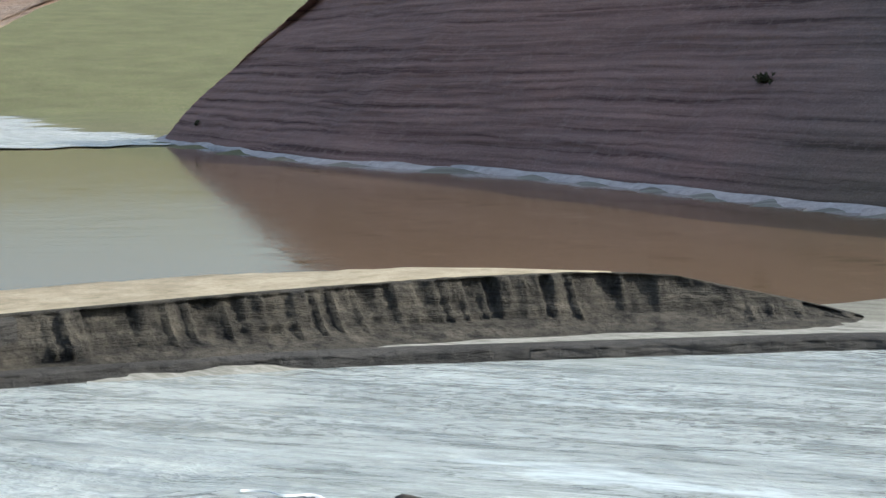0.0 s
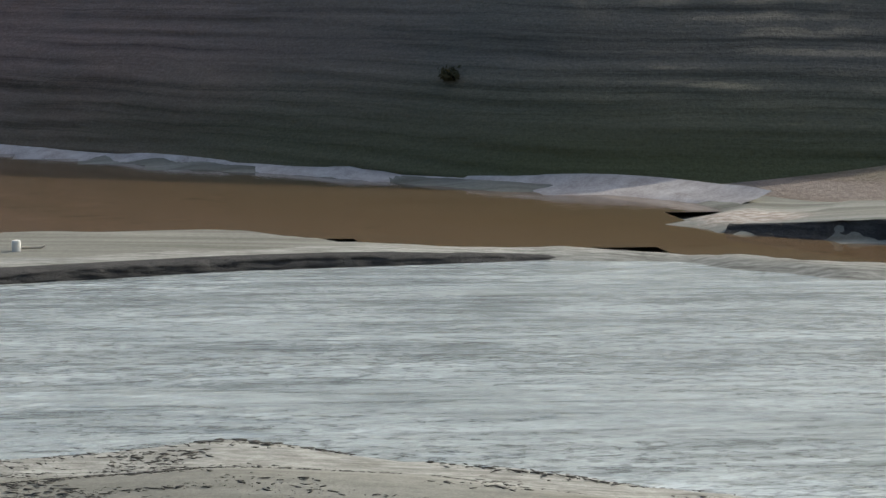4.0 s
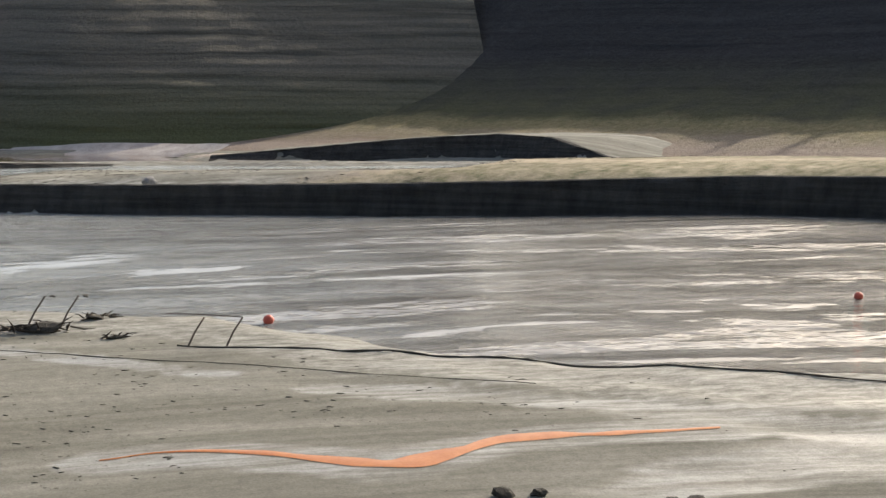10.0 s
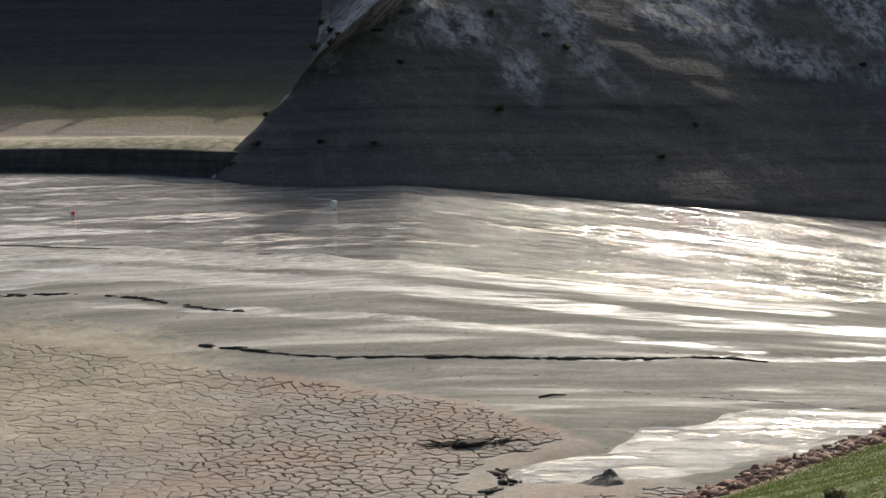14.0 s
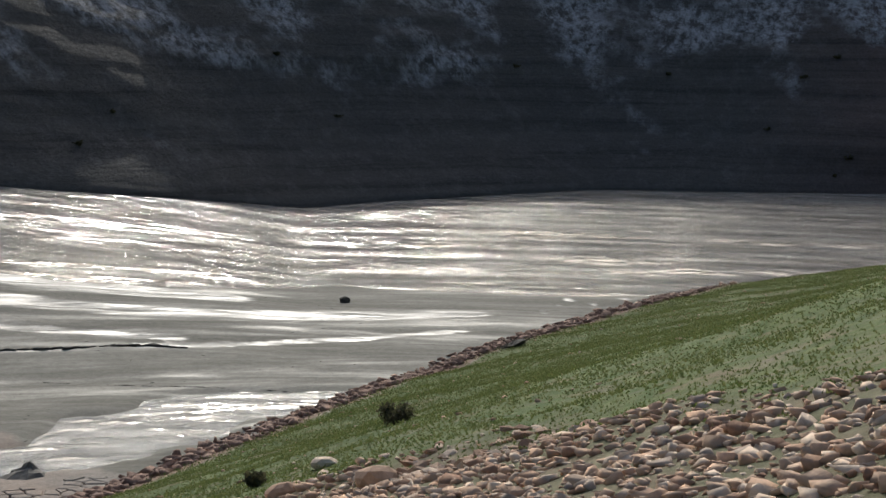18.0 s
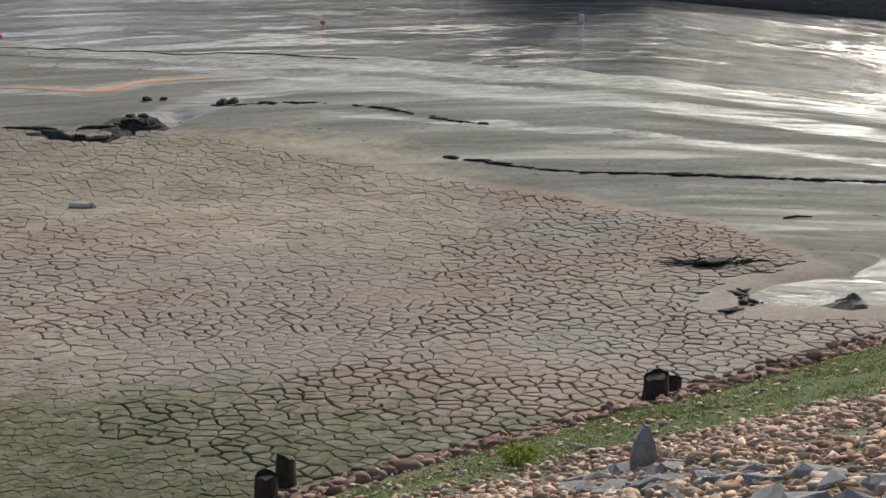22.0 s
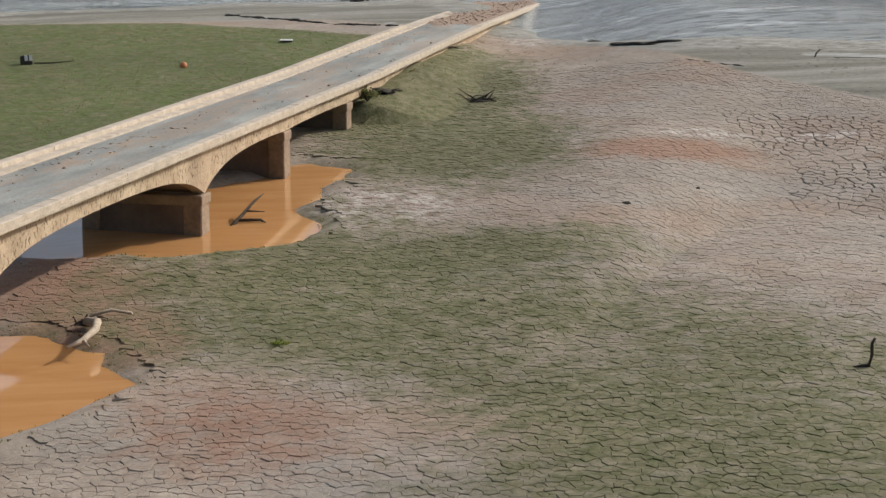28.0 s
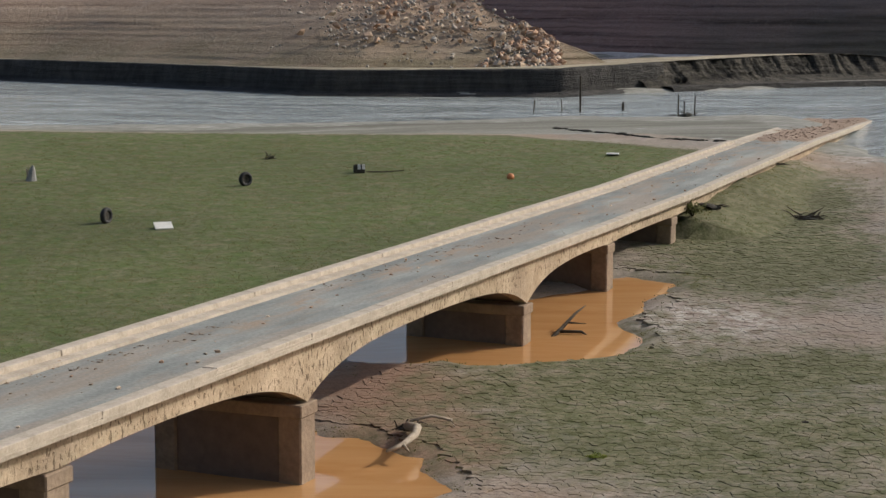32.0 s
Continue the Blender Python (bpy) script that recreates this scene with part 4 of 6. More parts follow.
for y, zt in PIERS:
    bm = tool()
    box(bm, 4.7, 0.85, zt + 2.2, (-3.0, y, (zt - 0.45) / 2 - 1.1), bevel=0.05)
    pier = part("pier", bm, CONC_DARK, bridge, "dark brown concrete pier")
    for x in (DECK_L + 0.78, DECK_R - 0.78):
        bm = tool()
        box(bm, 0.8, 1.05, zt + 1.9, (x, y, (zt - 0.42) / 2 - 0.97), bevel=0.06)
        part("pier_end", bm, CONC_PIER, pier, "brown concrete pilaster")
    bm = tool()
    box(bm, 5.36, 1.18, 0.42, (-3.0, y, zt - 0.23), bevel=0.04)
    part("pier_cap", bm, CONC_PIER, pier, "brown concrete bearing block")

# ---- eroded banks ----
def bank_mat(name, a, b, top):
    m = Mat(name, 0.95, 0, 0.2)
    v = m.scaled(m.pos(), (1, 1, 0.35))
    c = m.mix(m.ramp(m.noise(0.9, 8, v, 0.7), (0.35, 0.0), (0.65, 1.0)), a, b)
    lay = m.ramp(m.noise(3.0, 3, m.scaled(m.pos(), (0.03, 0.03, 1))), (0.4, 0.7), (0.6, 1.2))
    m.color(m.mix(0.7, c, lay, "MULTIPLY"))
    m.bump(m.math("ADD", m.noise(1.5, 8, v, 0.7), m.math("MULTIPLY", m.noise(2.2, 6, m.scaled(m.pos(), (0.35, 0.35, 2.2)), 0.65), 0.9)), 1.0, 0.34)
    return m.m


# Both silts are damp, and darkened further for shade on the cut faces.
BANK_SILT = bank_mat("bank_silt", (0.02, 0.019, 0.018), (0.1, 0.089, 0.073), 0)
BANK_DARK = bank_mat("bank_shaded_damp_silt", (0.045, 0.043, 0.042), (0.085, 0.08, 0.075), 0)


def bank(name, line, mat, label, top, base, apron, seed, step=0.4, gully=0.5, drop=0.62, inset=1.9, heap=1.0, blocks=0.0):
    """A cut bank: a lip, a steep gullied face and slumped soil at its foot. It falls to the right of its line."""
    q = resample(line, step)
    t = np.gradient(q, axis=0)
    t /= np.hypot(*t.T)[:, None]
    n = np.stack([t[:, 1], -t[:, 0]], -1)
    for _ in range(8):
        n[1:-1] = (n[:-2] + 2 * n[1:-1] + n[2:]) / 4
    s = np.arange(len(q)) * step
    zt, zb = top(q[:, 0], q[:, 1]), base(q[:, 0], q[:, 1])
    ap = np.interp(s / s[-1], *apron) if isinstance(apron, tuple) else np.full(len(q), apron)
    g = fract_noise(s / 1.1, s * 0 + 3, seed) * 0.65 + fract_noise(s / 3.7, s * 0 + 9, seed) * 0.9 + fract_noise(s / 0.5, s * 0 + 1, seed) * 0.25
    rb = np.random.RandomState(seed + 30)
    cuts = np.cumsum(rb.uniform(0.35, 2.6, 200))
    block = (rb.rand(201) ** 1.5 * blocks)[np.searchsorted(cuts, s)]
    pier = np.where(rb.rand(len(q)) < 0.08, blocks * 0.5, 0)
    slump = fract_noise(s / 2.6, s * 0 + 5, seed + 2) * heap
    rows = []
    rows.append((-inset + 0 * s, zt - 0.02))
    rows.append((-0.35 - 0.6 * gully * g, zt + 0.05 + 0.05 * fract_noise(s / 0.8, s * 0, seed + 7)))
    for k in ((0.0, 0.06, 0.16, 0.28, 0.4, 0.44, 0.56, 0.6, 0.72, 0.76, 0.88, 1.0) if blocks else (0.0, 0.12, 0.3, 0.5, 0.7, 0.85, 1.0)):
        out = 0.05 + 0.3 * k - gully * g * (0.9 - 0.45 * k) + 0.22 * fract_noise(s / 0.7, s * 0 + k * 9, seed + 4)
        if blocks:
            out = out - block * (1 - 0.5 * k) + pier * (0.3 + 0.7 * k) * (k > 0.05) + 0.55 * k * k + blocks * 0.45 * (int(k * 6.3) / 6.3) * fract_noise(s / 2.2, s * 0 + int(k * 6.3) * 5, seed + 11)
        z = zt - (zt - zb) * drop * k + 0.0 * s
        rows.append((out, z))
    for k in (0.25, 0.5, 0.75, 1.0):
        zz = zb + (zt - zb) * (1 - drop) * (1 - k) ** 1.4 * (0.35 * heap + 1.1 * slump) + 0.12 * (fract_noise(s / 0.9, s * 0 + 20 * k, seed + 5) - 0.4) * (1 - k)
        rows.append((0.35 + ap * k + 0.2 * slump, zz))
    rows.append((ap + 1.6, zb - 0.8))
    P = np.zeros((len(rows), len(q), 3))
    for i, (o, z) in enumerate(rows):
        P[i, :, 0], P[i, :, 1], P[i, :, 2] = q[:, 0] + n[:, 0] * o, q[:, 1] + n[:, 1] * o, z
    return tagged(new(name, grid_mesh(name, P, mat, smooth=False)), label, "river bank", kind="structure")


def flat_top(x, y):
    return valley(x, y) + np.interp(x, [-60, -10, 10, 40], [1.9, 1.9, 2.1, 2.75])


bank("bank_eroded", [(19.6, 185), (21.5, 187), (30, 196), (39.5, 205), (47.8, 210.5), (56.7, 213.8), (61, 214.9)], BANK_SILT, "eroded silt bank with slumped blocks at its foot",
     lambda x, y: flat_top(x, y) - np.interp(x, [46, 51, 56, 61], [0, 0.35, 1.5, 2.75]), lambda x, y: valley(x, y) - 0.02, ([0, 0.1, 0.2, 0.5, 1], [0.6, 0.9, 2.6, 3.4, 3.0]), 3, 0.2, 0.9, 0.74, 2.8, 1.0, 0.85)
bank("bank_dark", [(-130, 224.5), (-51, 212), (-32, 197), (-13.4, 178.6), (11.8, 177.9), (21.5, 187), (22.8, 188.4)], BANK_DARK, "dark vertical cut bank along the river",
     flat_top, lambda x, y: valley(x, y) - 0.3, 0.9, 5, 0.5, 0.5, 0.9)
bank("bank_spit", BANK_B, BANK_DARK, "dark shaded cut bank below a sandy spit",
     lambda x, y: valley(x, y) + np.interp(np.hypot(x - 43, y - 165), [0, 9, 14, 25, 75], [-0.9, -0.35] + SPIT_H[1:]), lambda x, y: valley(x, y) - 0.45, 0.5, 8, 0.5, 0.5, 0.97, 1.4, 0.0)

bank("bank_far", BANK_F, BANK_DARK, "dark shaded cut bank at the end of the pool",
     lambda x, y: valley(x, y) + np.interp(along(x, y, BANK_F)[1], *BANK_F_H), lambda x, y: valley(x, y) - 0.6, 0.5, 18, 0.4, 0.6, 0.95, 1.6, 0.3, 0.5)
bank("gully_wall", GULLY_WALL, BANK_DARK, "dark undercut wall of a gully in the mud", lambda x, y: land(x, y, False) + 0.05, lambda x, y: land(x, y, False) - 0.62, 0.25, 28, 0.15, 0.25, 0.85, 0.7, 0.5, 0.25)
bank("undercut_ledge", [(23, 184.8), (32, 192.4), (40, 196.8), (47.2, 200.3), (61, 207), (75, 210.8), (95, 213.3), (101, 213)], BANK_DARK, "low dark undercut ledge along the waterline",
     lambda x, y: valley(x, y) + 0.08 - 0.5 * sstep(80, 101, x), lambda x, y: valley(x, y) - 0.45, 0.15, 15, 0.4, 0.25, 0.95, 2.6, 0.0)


# ---- cracked mud, plate by plate ----
def clip_cell(c, others, gap):
    """The cell of a point among its neighbours, drawn in by a gap."""
    poly = [(c[0] - 1.6, c[1] - 1.6), (c[0] + 1.6, c[1] - 1.6), (c[0] + 1.6, c[1] + 1.6), (c[0] - 1.6, c[1] + 1.6)]
    for ox, oy in others:
        dx, dy = ox - c[0], oy - c[1]
        n = math.hypot(dx, dy)
        lim = n / 2 - gap
        nx, ny = dx / n, dy / n
        out = []
        for i, p in enumerate(poly):
            q = poly[i - 1]
            dp, dq = (p[0] - c[0]) * nx + (p[1] - c[1]) * ny - lim, (q[0] - c[0]) * nx + (q[1] - c[1]) * ny - lim
            if (dp <= 0) != (dq <= 0):
                k = dq / (dq - dp)
                out.append((q[0] + k * (p[0] - q[0]), q[1] + k * (p[1] - q[1])))
            if dp <= 0:
                out.append(p)
        poly = out
        if len(poly) < 3:
            return []
    return poly


def fine_zone(x, y, more=0.0):
    """Where the plates are small: near the embankment and along the bridge."""
    wob = 6 * (fract_noise(x / 4, y / 4, 41) - 0.5)
    return (x - 0.10 * (y - 45) + wob < 28 + more) | (np.hypot(x, y) > 104 - more)


def cells(pts, keep, gap, reach, seed):
    rnd = random.Random(seed)
    bins = {}
    for i, (x, y) in enumerate(pts):
        bins.setdefault((int(x // reach), int(y // reach)), []).append(i)
    made = []
    fr = fract_noise(pts[:, 0] / 4.4, pts[:, 1] / 4.4, 71)
    for i in keep:
        x, y = pts[i]
        bx, by = int(x // reach), int(y // reach)
        near = [j for u in (-1, 0, 1) for v in (-1, 0, 1) for j in bins.get((bx + u, by + v), ()) if j != i]
        near = sorted(near, key=lambda j: (pts[j][0] - x) ** 2 + (pts[j][1] - y) ** 2)[:13]
        poly = clip_cell((x, y), [tuple(pts[j]) for j in near], gap * rnd.uniform(0.3, 1.5) * float(np.interp(fr[i], [0.32, 0.54], [0.42, 1.25])) * (0.4 if y > 60 + 0.4 * (x - 50) and x > 42 else 1.0))
        if len(poly) >= 3:
            made.append(((x, y), poly))
    return made


def jitter(x0, x1, y0, y1, pitch, seed):
    rnd = np.random.RandomState(seed)
    gx, gy = np.meshgrid(np.arange(x0, x1, pitch), np.arange(y0, y1, pitch))
    gx = gx + (np.arange(gx.shape[0])[:, None] % 2) * pitch * 0.5
    return np.stack([gx.ravel(), gy.ravel()], -1) + rnd.uniform(-0.42, 0.42, (gx.size, 2)) * pitch


def plates():
    """Wide plates in the middle belt, and smaller ones cut once as a patch and laid side by side."""
    pts = jitter(20, 68, 31, 104, 0.56, 4)
    r = np.hypot(pts[:, 0] - 46, (pts[:, 1] - 66) * 1.2)
    drop = np.random.RandomState(9).rand(len(pts)) < np.interp(r, [6, 22, 38], [0.32, 0.2, 0.04])
    pts = pts[~drop]
    ok = (plate_zone(pts[:, 0], pts[:, 1]) > 0.25) & ~fine_zone(pts[:, 0], pts[:, 1])
    wide = cells(pts, np.nonzero(ok)[0], 0.03, 1.5, 1)
    side, pitch = 13.2, 0.31
    base = jitter(0, side, 0, side, pitch, 7) % side
    base = base[np.random.RandomState(3).rand(len(base)) > 0.14]
    all9 = np.concatenate([base + np.array([u, v]) * side for u, v in ((0, 0), (1, 0), (-1, 0), (0, 1), (0, -1), (1, 1), (-1, -1), (1, -1), (-1, 1))])
    tile = cells(all9, range(len(base)), 0.005, 0.75, 2)
    cen = np.array([c for c, _ in tile])
    small = []
    for u in range(-1, 6):
        for v in range(2, 9):
            off = np.array([u * side - 4.0, v * side + 4.0])
            at = cen + off
            k = (plate_zone(at[:, 0], at[:, 1]) > 0.02) & fine_zone(at[:, 0], at[:, 1], 0.45) & (np.hypot(at[:, 0], at[:, 1]) < 118)
            for i in np.nonzero(k)[0]:
                small.append(((at[i, 0], at[i, 1]), [(x + off[0], y + off[1]) for x, y in tile[i][1]]))
    return wide, small


def plate_geometry(made, inner=0.86, drop=0.026):
    V, Fc = [], []
    rnd = random.Random(6)
    for (cx, cy), poly in made:
        b = len(V)
        k = len(poly)
        lift = rnd.uniform(-0.012, 0.02)
        tx, ty = rnd.uniform(-0.02, 0.02), rnd.uniform(-0.02, 0.02)
        for x, y in poly:
            V.append((x, y, -0.14))
        for x, y in poly:
            V.append((x, y, lift + 0.014 - drop + tx * (x - cx) + ty * (y - cy)))
        for x, y in poly:
            V.append((cx + (x - cx) * inner, cy + (y - cy) * inner, lift + 0.014 + tx * (x - cx) + ty * (y - cy)))
        for i in range(k):
            j = (i + 1) % k
            Fc.append((b + i, b + j, b + k + j, b + k + i))
            Fc.append((b + k + i, b + k + j, b + 2 * k + j, b + 2 * k + i))
        Fc.append(tuple(b + 2 * k + i for i in range(k)))
    V = np.array(V)
    V[:, 2] += valley(V[:, 0], V[:, 1]) + (fract_noise(V[:, 0] / 9, V[:, 1] / 9, 3) - 0.5) * 0.14 + (fract_noise(V[:, 0] / 2.7, V[:, 1] / 2.7, 5) - 0.5) * 0.05
    return V, Fc


def mud_mesh(name, V, Fc, shift=(0, 0, 0)):
    me = bpy.data.meshes.new(name)
    me.from_pydata((V - np.array(shift)).tolist(), [], Fc)
    for k, v in zones(V[:, 0], V[:, 1]).items():
        a = me.attributes.new(k, "FLOAT", "POINT")
        a.data.foreach_set("value", (v * (0 if k == "wet" else 1)).astype(np.float32))
    me.materials.append(GROUND)
    return me


WIDE, SMALL = plates()
front = sorted(WIDE, key=lambda p: math.hypot(p[0][0] - 38, p[0][1] - 48))[:300]
chosen = {id(p) for p in front}
for name, some, words in (("cracked_mud", [p for p in WIDE if id(p) not in chosen], "dried mud cracked into wide flat plates"), ("crazed_mud", SMALL, "dried mud finely crazed with thin cracks")):
    V, Fc = plate_geometry(some, *((0.9, 0.012) if name == "crazed_mud" else ()))
    tagged(new(name, mud_mesh(name, V, Fc)), words, "mud", kind="stuff")
for p in front:
    V, Fc = plate_geometry([p])
    c = (p[0][0], p[0][1], float(V[:, 2].mean()))
    ob = new("mud_plate", mud_mesh("mud_plate", V, Fc, c))
    ob.parent = ground
    ob.location = c


# ---- stones of the embankment ----
def stone_mat():
    m = Mat("riprap_stone", 0.9, 0, 0.25)
    c = m.ramp(m.island(), (0.0, (0.27, 0.155, 0.10)), (0.3, (0.58, 0.385, 0.26)), (0.6, (0.46, 0.32, 0.225)), (0.85, (0.74, 0.59, 0.45)), (1.0, (0.34, 0.27, 0.22)))
    c = m.mix(0.6, c, m.ramp(m.noise(8, 6), (0.3, 0.6), (0.7, 1.25)), "MULTIPLY")
    m.color(c)
    m.bump(m.noise(14, 6), 0.5, 0.03)
    return m.m


def stone_mat_single():
    m = Mat("loose_stone", 0.9, 0, 0.25)
    c = m.ramp(m.rand(), (0.0, (0.27, 0.155, 0.10)), (0.3, (0.58, 0.385, 0.26)), (0.6, (0.46, 0.32, 0.225)), (0.85, (0.74, 0.59, 0.45)), (1.0, (0.34, 0.27, 0.22)))
    c = m.mix(0.6, c, m.ramp(m.noise(8, 6), (0.3, 0.6), (0.7, 1.25)), "MULTIPLY")
    m.color(c)
    m.bump(m.noise(14, 6), 0.5, 0.03)
    return m.m


STONE, STONE1 = stone_mat(), stone_mat_single()
GREYROCK = plain("grey_rock", (0.20, 0.195, 0.19), (0.36, 0.35, 0.34), 1.5, 0.9, 0.6, 0.05)


def broken(bm, n, flat, seed):
    """An angular broken stone: the hull of a few random points."""
    rnd = random.Random(seed)
    for _ in range(n):
        d = Vector((rnd.gauss(0, 1), rnd.gauss(0, 1), rnd.gauss(0, 1))).normalized() * rnd.uniform(0.75, 1.1)
        bm.verts.new((d.x * 1.1, d.y * 0.85, d.z * flat))
    bmesh.ops.convex_hull(bm, input=bm.verts[:])
    bmesh.ops.delete(bm, geom=[v for v in bm.verts if not v.link_faces], context="VERTS")
    bmesh.ops.triangulate(bm, faces=bm.faces[:])


ROCKS, CHIPS = [], []
for i in range(14):
    for some, sub in ((ROCKS, 2), (CHIPS, 1)):
        bm = tool()
        broken(bm, 18 if sub == 2 else 11, 0.6, i * 7 + sub)
        some.append(finish("stone", bm, STONE1))


def scatter(spots, seed, length=1.0, flat=1.0, angle=None):
    """Many angular stones in one set of arrays: spots of x, y, z, size."""
    rs = np.random.RandomState(seed)
    pick = rs.randint(0, len(CHIPS), len(spots))
    VV, FF, b = [], [], 0
    for i, me in enumerate(CHIPS):
        v = np.array([p.co[:] for p in me.vertices])
        f = np.array([tuple(p.vertices) for p in me.polygons])
        s = spots[pick == i]
        n = len(s)
        if not n:
            continue
        a = rs.uniform(0, 6.28, n) if angle is None else angle[pick == i] + rs.normal(0, 0.25, n)
        c, sn = np.cos(a)[:, None], np.sin(a)[:, None]
        r = s[:, 3:4]
        wx, wy, wz = v[None, :, 0] * r * length * rs.uniform(0.8, 1.3, (n, 1)), v[None, :, 1] * r * rs.uniform(0.7, 1.1, (n, 1)), v[None, :, 2] * r * flat * rs.uniform(0.7, 1.2, (n, 1))
        VV.append(np.stack([s[:, 0:1] + wx * c - wy * sn, s[:, 1:2] + wx * sn + wy * c, s[:, 2:3] + wz], -1).reshape(-1, 3))
        FF.append((f[None] + (b + np.arange(n) * len(v))[:, None, None]).reshape(-1, 3))
        b += n * len(v)
    return np.concatenate(VV), np.concatenate(FF)


def surface(x, y):
    return float(land(np.array([x], float), np.array([y], float))[0])


def spots_in(n, x0, x1, lo, hi, small, big, seed, dens=None):
    rnd = np.random.RandomState(seed)
    x = rnd.uniform(x0, x1, n)
    d = rnd.uniform(lo, hi, n)
    y = toe(x) - d
    if dens is not None:
        k = rnd.rand(n) < dens(x, d)
        x, y = x[k], y[k]
    r = small + (big - small) * rnd.rand(len(x)) ** 2.2
    return np.stack([x, y, land(x, y) + r * 0.15, r], -1)


top = spots_in(26000, 6, 31, 9, 33, 0.04, 0.17, 1, lambda x, d: np.clip((inside(x, toe(x) - d, STONY) + 1.6) / 2.4, 0, 1))
edge = spots_in(5600, 18, 128, -0.6, 1.8, 0.08, 0.34, 2, lambda x, d: np.where(np.abs(d - 0.5) < 0.8, 1.0, 0.35))
low = spots_in(1600, 19, 40, 0.2, 11, 0.04, 0.16, 3, lambda x, d: np.where(x < 30, 0.8, 0.35))
sparse = spots_in(900, 28, 125, 1.5, 24, 0.03, 0.12, 4)
riprap = thing("riprap", 30, 8, 9, "loose tan and pink stones covering an embankment", "stones", kind="structure")
riprap.matrix_world = Matrix.Identity(4)
spots = np.concatenate([top, low, sparse])
near = np.argsort(np.hypot(spots[:, 0] - 25, spots[:, 1] - 8))[:300]
rest = np.setdiff1d(np.arange(len(spots)), near)
V, Fc = scatter(spots[rest], 5)
o = tagged(new("stones", solid("stones", V, Fc, STONE)), kind="stuff")
o.parent = riprap
V, Fc = scatter(edge, 6, 1.2, 1.15)
EDGE_STONE = plain("reddish_toe_stone", (0.13, 0.075, 0.055), (0.36, 0.235, 0.175), 2.5, 0.9, 0.6, 0.04)
o = tagged(new("toe_stones", solid("toe_stones", V, Fc, EDGE_STONE)), "dark reddish stones along the embankment's foot", kind="stuff")
o.parent = riprap
rnd = random.Random(11)
for i in near:
    x, y, z, r = spots[i]
    o = new("stone", ROCKS[rnd.randrange(len(ROCKS))])
    o.matrix_world = pose(x, y, z, 0, 0, rnd.uniform(0, 360)) @ Matrix.Diagonal((r * rnd.uniform(0.8, 1.3), r, r * rnd.uniform(0.7, 1.1), 1))
    o.parent = riprap


# ---- grass ----
def blade_mat(name, a, b):
    """Thin leaves that let some light through."""
    m = Mat(name, 0.7, 0, 0.2)
    c = m.mix(m.island(), a, b)
    m.color(c)
    thin = m.n.new("ShaderNodeBsdfTranslucent")
    both = m.n.new("ShaderNodeMixShader")
    m.put(thin.inputs["Color"], c)
    both.inputs[0].default_value = 0.45
    m.l.new(m.b.outputs[0], both.inputs[1])
    m.l.new(thin.outputs[0], both.inputs[2])
    m.l.new(both.outputs[0], m.n["Material Output"].inputs["Surface"])
    return m.m


GRASS = blade_mat("grass_blades", (0.08, 0.118, 0.034), (0.175, 0.185, 0.07))
GRASS_DRY = blade_mat("dry_grass_blades", (0.14, 0.15, 0.05), (0.24, 0.21, 0.10))


def tufts(name, pts, h, mat, label, blades=5, seed=1, spread=0.07):
    rnd = np.random.RandomState(seed)
    n = len(pts)
    base = np.repeat(pts, blades, 0) + np.concatenate([rnd.normal(0, spread, (n * blades, 2)), np.zeros((n * blades, 1))], 1)
    a = rnd.uniform(0, 6.283, n * blades)
    hh = h * rnd.uniform(0.4, 1.2, n * blades)
    w = 0.012 + 0.02 * rnd.rand(n * blades)
    lean = rnd.normal(0, 0.45, (n * blades, 2)) * hh[:, None]
    dx, dy = np.cos(a) * w, np.sin(a) * w
    V = np.zeros((n * blades, 3, 3))
    V[:, 0], V[:, 1], V[:, 2] = base, base, base
    V[:, 0, 0] -= dx
    V[:, 0, 1] -= dy
    V[:, 1, 0] += dx
    V[:, 1, 1] += dy
    V[:, 2, 0] += lean[:, 0]
    V[:, 2, 1] += lean[:, 1]
    V[:, 2, 2] += hh
    Fc = np.arange(n * blades * 3).reshape(-1, 3)
    return tagged(new(name, solid(name, V.reshape(-1, 3), Fc, mat)), label, "grass", kind="stuff")


def grass_points(n, x0, x1, y0, y1, keep, seed):
    rnd = np.random.RandomState(seed)
    x, y = rnd.uniform(x0, x1, n), rnd.uniform(y0, y1, n)
    clump = fract_noise(x / 0.8, y / 0.8, seed) * 0.5 + fract_noise(x / 3, y / 3, seed + 1) * 0.5
    k = rnd.rand(n) < keep(x, y) * np.clip((clump - 0.1) * 3.0, 0.15, 1)
    x, y = x[k], y[k]
    return np.stack([x, y, land(x, y) - 0.01], -1)


def on_slope(x, y):
    d = toe(x) - y
    return sstep(1.5, 3.0, d) * sstep(1.0, -1.5, inside(x, y, STONY)) * np.interp(x, [15, 40, 60], [0.4, 0.8, 1.0])


pts = grass_points(230000, 18, 125, -6, 33, on_slope, 21)
near = np.hypot(pts[:, 0], pts[:, 1]) < 60
tufts("embankment_grass", pts[near], 0.045, GRASS, "short bright green grass on an embankment", 5, 3, 0.12)
tufts("embankment_grass_far", pts[~near], 0.07, GRASS, "short green grass along an embankment", 4, 4, 0.2)


def on_field(x, y):
    return zones(x, y)["grass"]


pts = grass_points(60000, -30, 36, 34, 140, on_field, 22)
tufts("meadow_grass", pts, 0.06, GRASS_DRY, "thin low grass sprouting on dried mud", 5, 5, 0.1)

